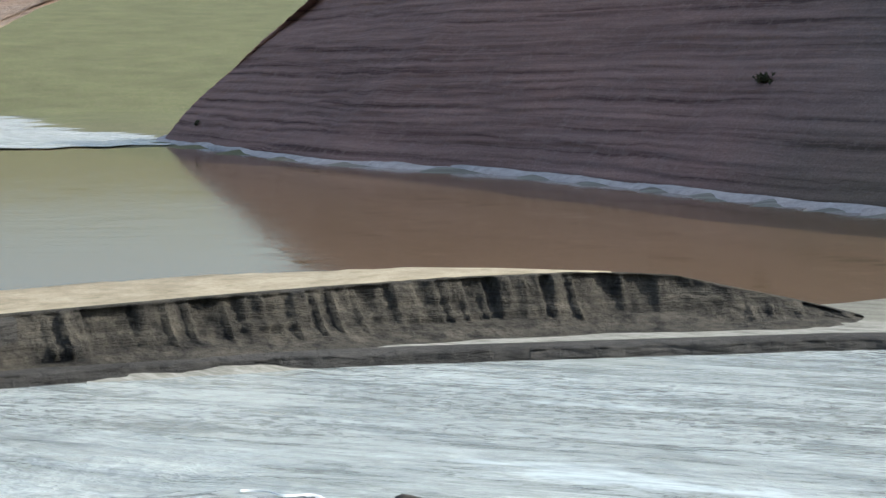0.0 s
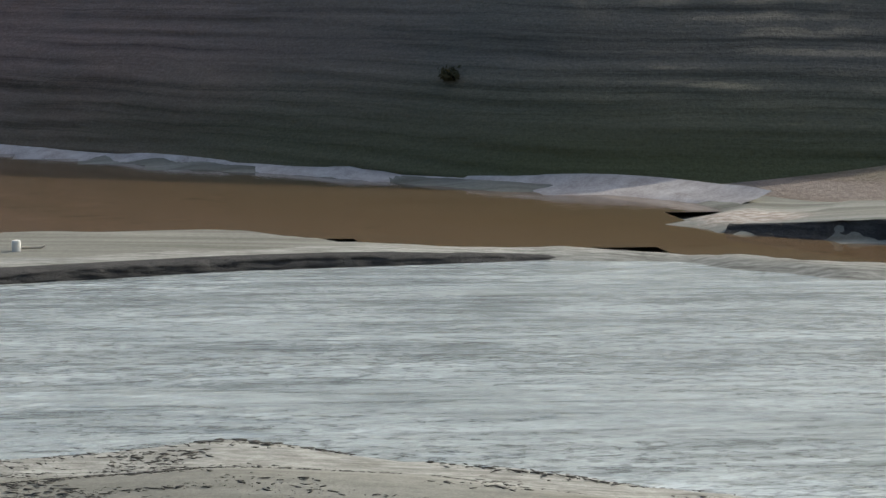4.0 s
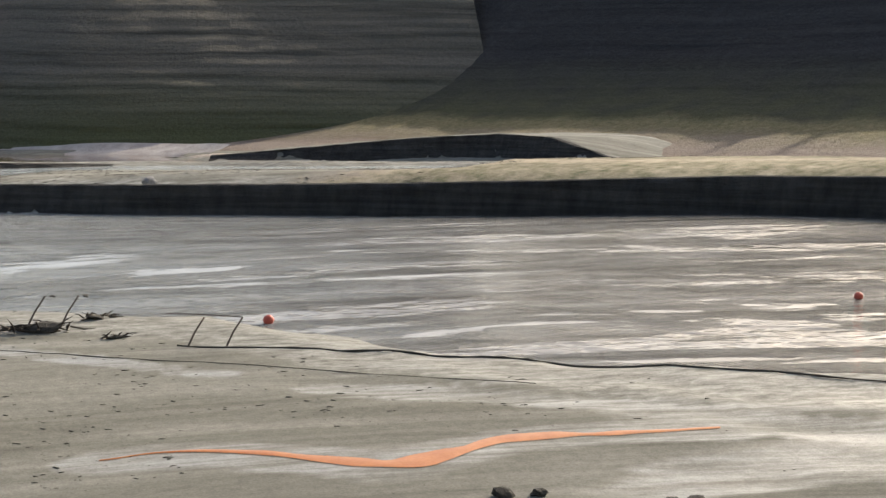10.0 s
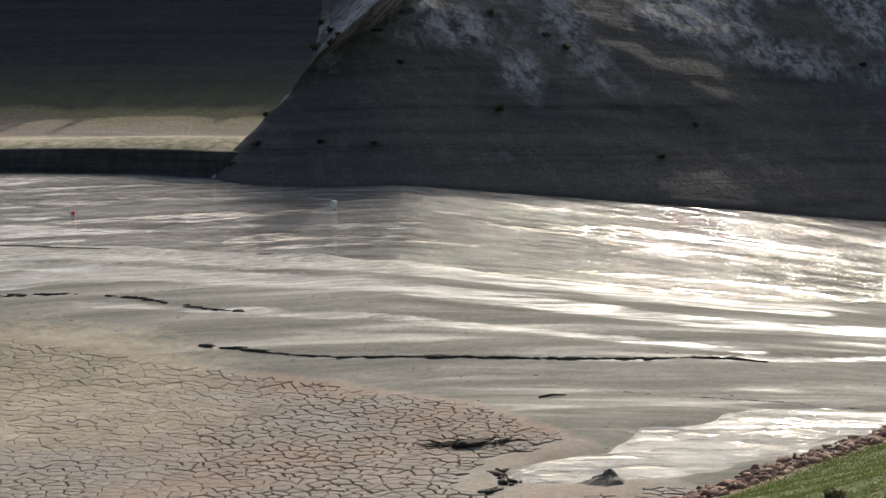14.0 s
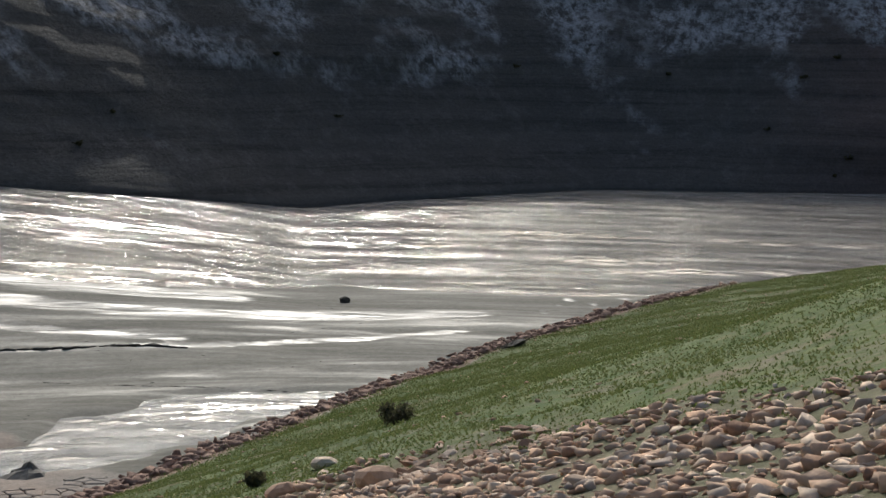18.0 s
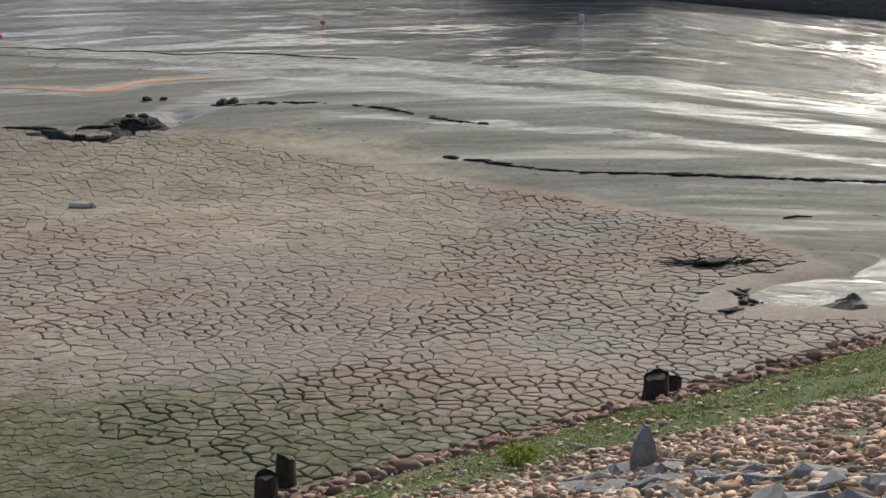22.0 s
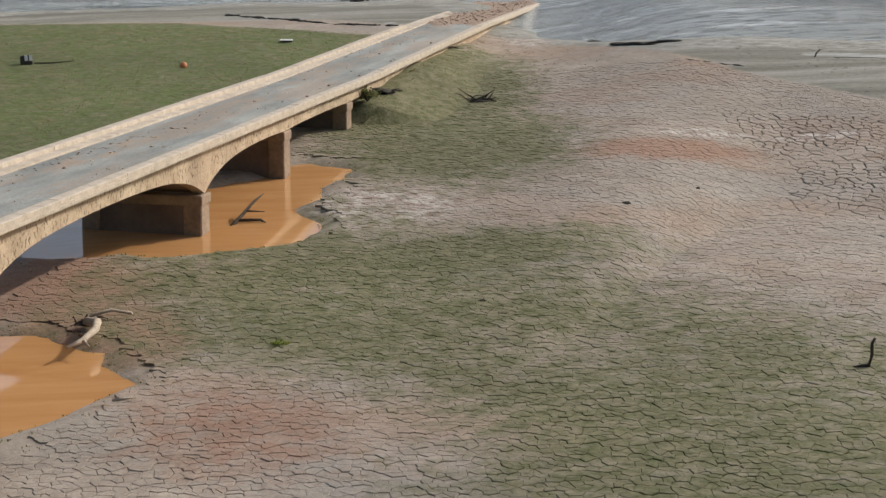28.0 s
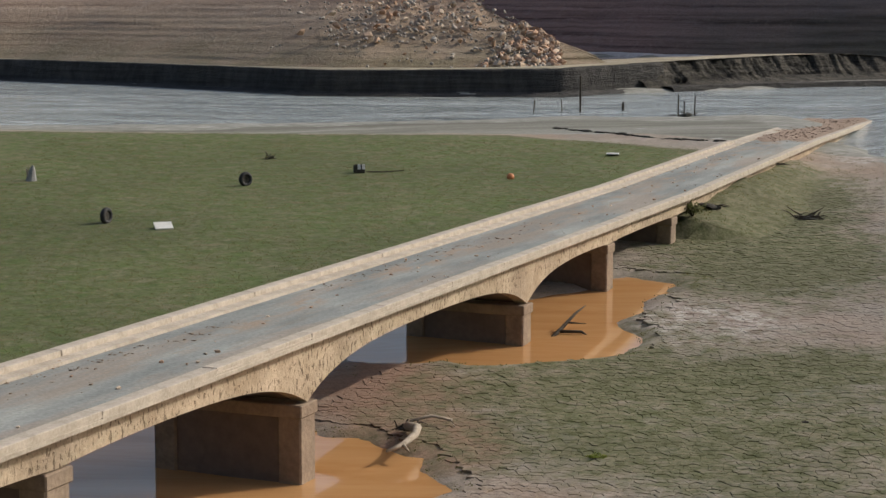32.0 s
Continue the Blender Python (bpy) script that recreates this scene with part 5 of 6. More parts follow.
# ---- things on the flats ----
WOOD_DARK = plain("wet_dark_wood", (0.035, 0.028, 0.022), (0.085, 0.07, 0.055), 6, 0.9, 0.8, 0.02)
DRIFT = plain("weathered_drift", (0.03, 0.028, 0.025), (0.12, 0.11, 0.095), 2.5, 0.9)
FOAM = plain("river_foam", (0.78, 0.80, 0.80), (0.92, 0.93, 0.92), 3, 0.5, 0.4, 0.03)
WOOD_PALE = plain("bleached_driftwood", (0.30, 0.24, 0.18), (0.48, 0.41, 0.33), 5, 0.85, 0.6, 0.02)
STEEL_RUST = plain("rusty_steel", (0.10, 0.085, 0.07), (0.20, 0.165, 0.135), 7, 0.7, 0.3, 0.01, 0.4, 0.4)
CLOD = plain("dark_damp_clod", (0.03, 0.027, 0.023), (0.075, 0.068, 0.056), 3, 0.9, 0.8, 0.05)
FLOAT_RED = plain("faded_red_plastic", (0.55, 0.09, 0.06), (0.66, 0.17, 0.12), 4, 0.5, 0.1, 0.01)
FLOAT_ORANGE = plain("faded_orange_plastic", (0.60, 0.20, 0.07), (0.68, 0.28, 0.13), 4, 0.5, 0.1, 0.01)
WHITE = plain("dirty_white_paint", (0.60, 0.58, 0.54), (0.76, 0.75, 0.72), 3, 0.6, 0.2, 0.01)
RUBBER = plain("black_rubber", (0.018, 0.018, 0.019), (0.045, 0.045, 0.045), 8, 0.7, 0.4, 0.01)
LEAF = blade_mat("shrub_leaves", (0.05, 0.055, 0.03), (0.10, 0.09, 0.05))
LEAF_DULL = blade_mat("dull_weed_leaves", (0.09, 0.105, 0.04), (0.19, 0.19, 0.09))
LEAF_GREEN = blade_mat("weed_leaves", (0.13, 0.19, 0.03), (0.28, 0.30, 0.07))


def down(x, y):
    """The height of the ground."""
    return surface(x, y) + 0.09 * float(plate_zone(np.array([x], float), np.array([y], float))[0])


def brush_pile(name, x, y, w, h, n, label, seed, rz=0):
    """Tangled branches washed up in a heap."""
    rnd = random.Random(seed)
    ob = thing(name, x, y, down(x, y), label, "brush", rz=rz)
    bm = tool()
    for _ in range(n):
        a, b = rnd.uniform(-w / 2, w / 2), rnd.uniform(-w / 6, w / 6)
        l, t = rnd.uniform(0.3, 0.6) * w, rnd.uniform(0, 6.3)
        up = rnd.uniform(0.1, 1.0) ** 2 * h
        p = [(a, b, rnd.uniform(0, h * 0.3)), (a + l * 0.5 * math.cos(t), b + l * 0.25 * math.sin(t), up * 0.7), (a + l * math.cos(t), b + l * 0.4 * math.sin(t), up * rnd.uniform(0.3, 1.2))]
        tube(bm, p, [0.035, 0.028, 0.008], 5)
    tagged(part("twig_tangle", bm, WOOD_DARK, ob), kind="stuff")
    bm = tool()
    for v in stone(bm, w * 0.3, (0, 0, h * 0.08), 0.3, seed * 7, 2, 0.25):
        v.co.x *= 1.35
    part("packed_mud", bm, CLOD, ob)
    return ob


brush_pile("brush_pile", 54.5, 109.3, 2.2, 0.55, 42, "large dark heap of washed-up branches on wet mud", 1, -15)
brush_pile("brush_pile", 56.9, 110.2, 1.1, 0.32, 20, "small dark heap of branches at the water's edge", 2, 10)
brush_pile("brush_pile", 56.5, 107.2, 0.8, 0.22, 14, "small tangle of twigs half sunk in mud", 3)
brush_pile("brush_pile", 77.5, 105.9, 1.3, 0.35, 18, "dark tangle of branches standing in the river", 4)
brush_pile("brush_pile", 82.7, 80.8, 1.2, 0.4, 14, "dark branch stranded on wet mud", 5)
brush_pile("brush_pile", 56.6, 44.0, 2.6, 0.4, 46, "dark mat of dead roots on cracked mud", 6, 150)
brush_pile("root_stump", 20.8, 103.6, 1.7, 0.75, 30, "dark uprooted stump on a low mud rise", 7)
brush_pile("brush_pile", 14.8, 101.5, 1.6, 0.35, 20, "dark drift of twigs below the bridge end", 8)
brush_pile("brush_pile", 21.6, 121.0, 1.4, 0.3, 16, "low drift of twigs beside the road end", 9)
brush_pile("brush_pile", 87.0, 28.8, 2.2, 0.6, 30, "dark dead brush lying along the stony edge", 10)
brush_pile("brush_pile", -12.2, 129.0, 0.9, 0.6, 12, "dark broken stump in the meadow", 12)


def frame_of_posts(x, y, gap, tall, lean, rz, label, rail):
    """Two leaning posts of a wrecked fence, with or without a rail."""
    ob = thing("leaning_posts", x, y, down(x, y), label, "posts", rz=rz)
    for s in (0, gap):
        bm = tool()
        tube(bm, [(s, 0, -0.2), (s + lean * 0.5, 0, tall * 0.5), (s + lean, 0.0, tall)], [0.035, 0.033, 0.03], 8)
        part("post", bm, STEEL_RUST, ob)
    if rail:
        bm = tool()
        tube(bm, [(lean - 1.3, 0, tall + 0.15), (lean, 0.02, tall + 0.1), (gap * 0.6 + lean, 0, tall + 0.04), (gap + lean, 0, tall)], [0.02, 0.022, 0.022, 0.022], 6)
        part("rail", bm, STEEL_RUST, ob)
    else:
        for s in (0, gap):
            bm = tool()
            stone(bm, 0.13, (s + lean + 0.25, 0, tall - 0.02), 0.35, int(s * 10) + 3)
            part("caught_weed", bm, CLOD, ob)
    return ob


frame_of_posts(54.1, 109.8, 1.15, 1.15, 0.75, -21, "two leaning rusty posts caught in branches", False)
frame_of_posts(58.2, 105.0, 1.3, 1.0, 0.65, -25, "two leaning rusty posts with a bent rail", True)


def cable(name, pts, r, label, mat):
    ob = thing(name, pts[0][0], pts[0][1], 0, label, "cable")
    ob.matrix_world = Matrix.Identity(4)
    q = resample(pts, 0.8)
    rnd = random.Random(len(pts))
    bm = tool()
    tube(bm, [(x + rnd.uniform(-0.05, 0.05), y + rnd.uniform(-0.1, 0.1), down(x, y) + r * 0.6) for x, y in q], [r * rnd.uniform(0.6, 1.3) for _ in q], 6)
    part("strand", bm, mat, ob)
    return ob


cable("sunken_cable", [(58.0, 105.2), (59.1, 104.1), (62.7, 102.3), (66.9, 99.0), (71, 94), (76.6, 87.1)], 0.036, "dark sunken cable lying along wet mud", CLOD)
cable("mud_line", [(45, 110.5), (52, 107.8), (60, 101), (66, 95)], 0.014, "thin dark line of debris on wet mud", CLOD)


def short_post(name, x, y, h, r, lean, label, mat, rz=0):
    ob = thing(name, x, y, down(x, y), label, "post", rz=rz)
    bm = tool()
    tube(bm, [(0, 0, -0.3), (lean * 0.4, 0, h * 0.5), (lean, 0, h)], [r * 1.1, r, r * 0.85], 8)
    part("shaft", bm, mat, ob)
    return ob


short_post("old_post", 48.5, 103.6, 0.85, 0.05, -0.08, "dark upright post standing in wet mud", WOOD_DARK)
short_post("old_post", 48.75, 103.55, 0.55, 0.035, 0.22, "short leaning stake beside a post", WOOD_DARK)
short_post("old_post", 50.5, 103.0, 0.7, 0.03, -1.3, "thin pole leaning low over mud", WOOD_DARK)
short_post("old_post", 43.8, 111.0, 0.5, 0.05, 0.45, "forked stick standing in pale mud", WOOD_DARK)
for x, y, h, r, l in ((12.2, 163.8, 3.0, 0.09, 0.0), (8.0, 163.1, 1.0, 0.05, 0.1), (10.6, 163.9, 0.9, 0.05, -0.08), (20.0, 156.5, 1.3, 0.06, 0.0), (20.5, 156.5, 0.7, 0.06, 0.0), (21.9, 160.3, 1.5, 0.06, 0.05), (16.1, 165.0, 0.55, 0.12, 0.05), (86.0, 112.0, -0.1, 0.04, 0.05)):
    short_post("river_post", x, y, h + 0.5, r, l, "dark wooden post standing in the river", WOOD_DARK)
brush_pile("brush_pile", 12.0, 163.6, 1.6, 0.45, 18, "driftwood caught at the foot of a post", 14)
brush_pile("brush_pile", 20.6, 156.4, 1.7, 0.5, 16, "driftwood caught between short posts", 15)
brush_pile("brush_pile", 26.4, 163.6, 1.3, 0.4, 14, "dark driftwood stranded in the shallows", 16)


def ball(x, y, r, mat, label):
    ob = thing("buoy", x, y, max(down(x, y), float(valley(np.array([x]), np.array([y]))[0]) - 0.4), label, "buoy")
    bm = tool()
    bmesh.ops.create_uvsphere(bm, u_segments=20, v_segments=12, radius=r, matrix=Matrix.Translation((0, 0, r * 0.55)))
    part("float", bm, mat, ob, smooth=True)
    bm = tool()
    tube(bm, [(r * 0.8, 0, r * 0.6), (r * 1.2, 0, r * 0.55)], [r * 0.14, r * 0.12], 8)
    part("eyelet", bm, mat, ob)
    return ob


ball(62.6, 107.9, 0.2, FLOAT_RED, "round red plastic buoy at the water's edge")
ball(83.2, 99.4, 0.17, FLOAT_RED, "round faded red buoy in the river")
ball(4.4, 119.6, 0.24, FLOAT_ORANGE, "round orange plastic buoy in the meadow")


def tyre(x, y, label, rz, flat=0.0):
    ob = thing("tyre", x, y, down(x, y), label, "tyre", rz=rz)
    bm = tool()
    R, r, n, k = 0.36, 0.13, 22, 10
    ring = []
    for i in range(n):
        a = i * math.tau / n
        ring.append([bm.verts.new(((R + r * math.cos(b)) * math.cos(a), r * 1.2 * math.sin(b), 0.40 + (R + r * math.cos(b)) * math.sin(a))) for b in (j * math.tau / k for j in range(k))])
    for i in range(n):
        for j in range(k):
            bm.faces.new((ring[i][j], ring[(i + 1) % n][j], ring[(i + 1) % n][(j + 1) % k], ring[i][(j + 1) % k]))
    part("tread", bm, RUBBER, ob, smooth=True)
    bm = tool()
    bmesh.ops.create_cone(bm, cap_ends=True, segments=20, radius1=0.24, radius2=0.24, depth=0.12, matrix=Matrix.Translation((0, 0, 0.40)) @ Matrix.Rotation(radians(90), 4, "X"))
    part("hub", bm, CLOD, ob, "mud-filled hub")
    return ob


tyre(-12.6, 116.7, "black tyre half sunk upright in the meadow", 40)
tyre(-18.8, 101.9, "dark tyre standing in thin grass", 65)


def panel(name, x, y, sx, sy, tilt, label, rz, category):
    ob = thing(name, x, y, down(x, y), label, category, rz=rz)
    bm = tool()
    box(bm, sx, sy, 0.07, (0, 0, 0.16), bevel=0.015, tilt=Matrix.Rotation(radians(tilt), 4, "X"))
    part("sheet", bm, WHITE, ob)
    bm = tool()
    box(bm, sx * 0.9, 0.08, 0.16, (0, sy * 0.3, 0.06), bevel=0.01)
    part("batten", bm, WOOD_DARK, ob)
    return ob


panel("loose_board", -15.4, 100.4, 1.0, 0.75, 24, "dirty white panel lying tilted in the grass", 20, "panel")
panel("loose_board", 12.1, 130.9, 0.9, 0.5, 5, "flat white sheet lying in the meadow", -10, "panel")
ob = thing("signboard", -5.6, 122.3, down(-5.6, 122.3), "dark block with two white boards on its face", "board", rz=10)
bm = tool()
box(bm, 0.75, 0.5, 0.62, (0, 0, 0.24), bevel=0.06, tilt=Matrix.Rotation(radians(-14), 4, "X"))
part("block", bm, CLOD, ob)
for s in (-0.05, 0.24):
    bm = tool()
    box(bm, 0.2, 0.04, 0.36, (s, -0.29, 0.42), bevel=0.01, tilt=Matrix.Rotation(radians(-14), 4, "X"))
    part("white_board", bm, WHITE, ob, "white painted board")
bm = tool()
tube(bm, [(0.4, 0, 0.06), (1.6, 0.1, 0.05), (2.9, 0.5, 0.12)], [0.05, 0.045, 0.02], 6)
single("fallen_pole", bm, WOOD_DARK, "long dark pole lying in the meadow", "pole", pose(-5.5, 122.2, down(-4.5, 122.4)))
ob = thing("bleached_stump", -26.5, 117.7, down(-26.5, 117.7), "bleached broken stump standing in the meadow", "stump")
bm = tool()
tube(bm, [(0, 0, -0.2), (0.03, 0, 0.3), (0.1, 0, 0.75), (0.14, 0, 1.0)], [0.42, 0.3, 0.18, 0.04], 9)
part("trunk", bm, GREYROCK, ob)
bm = tool()
tube(bm, [(-0.1, -0.1, 0.2), (-0.25, -0.15, 0.8)], [0.14, 0.05], 7)
part("splinter", bm, WOOD_PALE, ob, "pale split wood")


def cut_stump(x, y, h, r, slant, label, seed):
    ob = thing("tree_stump", x, y, down(x, y), label, "stump")
    rnd = random.Random(seed)
    bm = tool()
    n = 14
    rows = []
    for k in (0, 0.12, 0.4, 0.75, 1.0):
        row = []
        for i in range(n):
            a = i * math.tau / n
            q = r * (1.0 + 0.35 * (1 - k) ** 3 + rnd.uniform(-0.07, 0.07))
            row.append(bm.verts.new((q * math.cos(a), q * math.sin(a), -0.25 + (h + 0.25) * k + (slant * math.cos(a) + rnd.uniform(-0.05, 0.05)) * k ** 3)))
        rows.append(row)
    for p, q in zip(rows, rows[1:]):
        for i in range(n):
            bm.faces.new((p[i], p[(i + 1) % n], q[(i + 1) % n], q[i]))
    part("bark", bm, WOOD_DARK, ob)
    bm = tool()
    top = [bm.verts.new((0.8 * r * math.cos(i * math.tau / n), 0.8 * r * math.sin(i * math.tau / n), h - 0.08 + 0.8 * slant * math.cos(i * math.tau / n))) for i in range(n)]
    bot = [bm.verts.new((v.co.x, v.co.y, v.co.z - 0.2)) for v in top]
    bm.faces.new(top)
    for i in range(n):
        bm.faces.new((bot[i], bot[(i + 1) % n], top[(i + 1) % n], top[i]))
    part("cut_face", bm, CLOD, ob, "dark rotten cut wood")
    return ob


cut_stump(26.0, 33.2, 0.62, 0.27, 0.03, "short black tree stump at the foot of the embankment", 1)
cut_stump(27.0, 33.7, 0.72, 0.24, -0.12, "black tree stump with a slanting top", 2)
cut_stump(39.6, 32.5, 0.85, 0.36, 0.10, "shaggy black stump at the stony edge", 3)
cut_stump(40.7, 32.9, 0.6, 0.34, -0.1, "low black stump beside another", 4)
ob = thing("standing_slab", 21.2, 17.6, down(21.2, 17.6), "grey pointed slab standing upright among stones", "stone")
bm = tool()
tube(bm, [(0, 0, -0.2), (0, 0, 0.25), (0.02, 0, 0.5), (0.05, 0, 0.72)], [0.24, 0.23, 0.17, 0.03], 6)
part("slab", bm, GREYROCK, ob)
rnd = random.Random(5)
SLABS = []
for i in range(8):
    bm = tool()
    broken(bm, 16, 0.6, 140 + i)
    SLABS.append(finish("boulder", bm, GREYROCK))
for i in range(58):
    k = rnd.uniform(0, 1)
    x, y = 13.6 + 8.2 * k + rnd.uniform(-0.9, 0.9), 7.2 + 12 * k + rnd.uniform(-0.6, 1.0)
    r = rnd.uniform(0.12, 0.34)
    o = new("grey_boulder", SLABS[i % 8])
    o.matrix_world = pose(x, y, down(x, y), rnd.uniform(-15, 15), rnd.uniform(-15, 15), rnd.uniform(0, 360)) @ Matrix.Diagonal((r * 1.2, r, r, 1))
    tagged(o, "grey angular boulder on the embankment", "boulder", "boulders on the embankment")
for i, (x, y, r) in enumerate(((30.7, 13.8, 0.30), (25.1, 10.4, 0.38), (26.4, 12.6, 0.25))):
    bm = tool()
    stone(bm, r, (0, 0, r * 0.2), 0.5, 60 + i, 2, 0.12)
    single("flat_stone", bm, STONE1, "large flat tan stone lying in grass", "stone", pose(x, y, down(x, y)))


def shrub(name, x, y, z, w, h, n, mat, label, seed, size=0.06):
    """A low bush: thin stems and many small leaves with gaps."""
    rnd = random.Random(seed)
    ob = thing(name, x, y, z, label, "shrub")
    bm = tool()
    ends = []
    for _ in range(max(7, n // 40)):
        a, l = rnd.uniform(0, 6.3), rnd.uniform(0.4, 1.0)
        e = Vector((w / 2 * l * math.cos(a), w / 2 * l * math.sin(a), h * rnd.uniform(0.5, 1.0) * (1.15 - 0.5 * l)))
        tube(bm, [(0, 0, -0.05), e * 0.5 + Vector((0, 0, h * 0.12)), e], [0.03 * w, 0.018 * w, 0.005], 5)
        ends.append(e)
    tagged(part("stems", bm, WOOD_DARK, ob), kind="stuff")
    V, Fc = [], []
    for _ in range(n):
        e = rnd.choice(ends)
        k = rnd.uniform(0.35, 1.05)
        c = e * k + Vector((rnd.gauss(0, 0.09) * w, rnd.gauss(0, 0.09) * w, rnd.gauss(0, 0.07) * h))
        c.z = max(c.z, 0.02)
        q = Euler((rnd.uniform(0, 6.3), rnd.uniform(0, 6.3), rnd.uniform(0, 6.3))).to_matrix()
        b = len(V)
        s = size * rnd.uniform(0.6, 1.4)
        for p in ((-s, 0, 0), (0, -s * 0.5, 0), (s, 0, 0), (0, s * 0.5, 0)):
            V.append((q @ Vector(p) + c)[:])
        Fc.append((b, b + 1, b + 2, b + 3))
    me = bpy.data.meshes.new("leaves")
    me.from_pydata(V, [], Fc)
    me.materials.append(mat)
    o = new("leaves", me)
    o.parent = ob
    return ob


shrub("dark_shrub", 42.4, 17.1, down(42.4, 17.1), 0.95, 0.75, 900, LEAF, "round dark shrub growing in embankment grass", 1)
shrub("dark_shrub", 30.6, 15.2, down(30.6, 15.2), 0.5, 0.4, 350, LEAF, "small dark shrub among grass and stones", 2)
shrub("weed", 25.6, 24.5, down(25.6, 24.5), 0.9, 0.6, 800, LEAF_GREEN, "yellow-green weed clump among toe stones", 3, 0.045)
shrub("weed", 24.2, 23.2, down(24.2, 23.2), 0.6, 0.4, 400, LEAF_GREEN, "small yellow-green weed among stones", 4, 0.04)
shrub("weed", 13.6, 99.5, down(13.6, 99.5), 1.8, 0.8, 500, LEAF_DULL, "dull green weeds growing below the bridge end", 6, 0.08)
# shrubs on the far slopes
for i, (x, y, z, w) in enumerate(((-10.5, 371.5, 7.6, 7.0), (-8.0, 386.0, 12.0, 8.5), (4.5, 376.0, 12.5, 7.0), (57.0, 309.0, 11.2, 4.5), (74.0, 296.0, 14.0, 4.5), (-84.0, 440.0, 9.0, 4.0), (40, 335, 18, 4), (98, 266, 14, 3))):
    shrub("hill_shrub", x, y, z, w, w * 0.45, 500, LEAF, "dark low shrub on a bare terraced slope", 20 + i, 0.09 * w)
rnd = random.Random(77)
rocky = SLOPES["hill_rocky"]
for i in range(34):
    row, col = rnd.randrange(14, 58), rnd.randrange(rocky.shape[1] // 8, rocky.shape[1] * 3 // 4)
    p = rocky[row, col]
    shrub("hill_shrub", p[0], p[1], p[2] - 0.15, rnd.uniform(0.5, 1.3), rnd.uniform(0.35, 0.75), 140, LEAF, "dark low shrub on a rocky shaded slope", 50 + i, 0.12)

crest = CREST["hill_behind_spit"]
rnd = random.Random(91)
for i in range(13):
    c = crest[rnd.randrange(len(crest) * 2 // 5, len(crest) - 4)]
    w = rnd.uniform(1.6, 3.4)
    shrub("crest_tree", c[0] + rnd.uniform(-3, 1), c[1] + rnd.uniform(-2, 2), c[2] - 2.0, w, w * rnd.uniform(2.0, 3.6), 260, LEAF, "dark tall bush on the crest of a shaded hill", 120 + i, 0.11 * w)


def driftwood(x, y, pts, radii, label, mat, seed, forks=()):
    ob = thing("driftwood", x, y, down(x, y), label, "driftwood")
    bm = tool()
    tube(bm, pts, radii, 8)
    limb = part("limb", bm, mat, ob, smooth=True)
    for p, r in forks:
        bm = tool()
        tube(bm, p, r, 7)
        part("fork", bm, mat, limb, smooth=True)
    return ob


driftwood(-1.2, 61.0, [(0, 0, 0.2), (0.35, -0.7, 0.3), (0.3, -1.6, 0.28), (-0.1, -2.5, 0.15), (-0.6, -3.1, 0.08)], [0.15, 0.16, 0.13, 0.1, 0.05], "pale curved driftwood limb with a dark root end", WOOD_PALE, 1,
          [([(-0.1, -2.5, 0.15), (0.1, -3.0, 0.06)], [0.08, 0.03]), ([(0.1, 0.3, 0.3), (0.8, 0.9, 0.35), (1.5, 0.7, 0.25), (1.6, 0.3, 0.1)], [0.05, 0.06, 0.05, 0.03])])
brush_pile("root_ball", -1.25, 61.3, 0.8, 0.5, 16, "dark root ball of a driftwood limb", 31)
driftwood(5.2, 76.6, [(-1.1, -0.9, -0.1), (-0.3, 0.1, 0.45), (0.5, 1.2, 1.05), (0.95, 1.7, 1.3)], [0.07, 0.085, 0.06, 0.02], "dark forked branch standing in an orange puddle", WOOD_DARK, 2,
          [([(-0.3, 0.1, 0.45), (0.7, 0.2, 0.42), (1.5, -0.6, -0.1)], [0.075, 0.06, 0.03]), ([(0.1, 0.6, 0.75), (0.9, 0.6, 0.7)], [0.045, 0.015])])
driftwood(22.7, 52.0, [(-0.5, 0, 0.03), (0, 0, 0.06), (0.1, 0, 0.4), (0.08, 0, 0.75), (0.18, 0, 0.92)], [0.03, 0.07, 0.06, 0.05, 0.05], "thin bent dark stick standing in mud", WOOD_DARK, 3)
driftwood(19.7, 36.6, [(0.1, -0.3, 0.05), (-0.2, 0.8, 0.35), (-0.5, 1.9, 0.75)], [0.035, 0.03, 0.015], "thin brown stick leaning over crazed mud", WOOD_DARK, 4)
driftwood(67.9, 47.9, [(-0.6, 0.3, 0.04), (0, 0, 0.1), (0.7, -0.3, 0.04)], [0.05, 0.06, 0.03], "dark stick lying on wet mud", WOOD_DARK, 5)
driftwood(0.0, 52.2, [(-0.4, 0, 0.05), (0.3, 0.1, 0.08)], [0.04, 0.02], "short pale stick on red mud", WOOD_PALE, 6)
ob = thing("white_drum", 44.8, 70.5, down(44.8, 70.5), "white plastic canister lying on cracked mud", "canister", rz=-40)
bm = tool()
tube(bm, [(-0.6, 0, 0.12), (-0.56, 0, 0.13), (0.2, 0, 0.13), (0.36, 0, 0.12)], [0.08, 0.13, 0.13, 0.1], 12)
part("body", bm, WHITE, ob, smooth=True)
bm = tool()
tube(bm, [(0.36, 0, 0.12), (0.52, 0, 0.12), (0.62, 0.04, 0.1)], [0.15, 0.17, 0.09], 10)
part("end_cap", bm, CONC_PALE, ob, "dull grey cap")
ob = thing("white_marker", 97.3, 87.8, down(97.3, 87.8), "small white marker post at the waterline", "marker")
bm = tool()
box(bm, 0.35, 0.35, 1.0, (0, 0, 0.5), bevel=0.06)
part("post", bm, WHITE, ob)
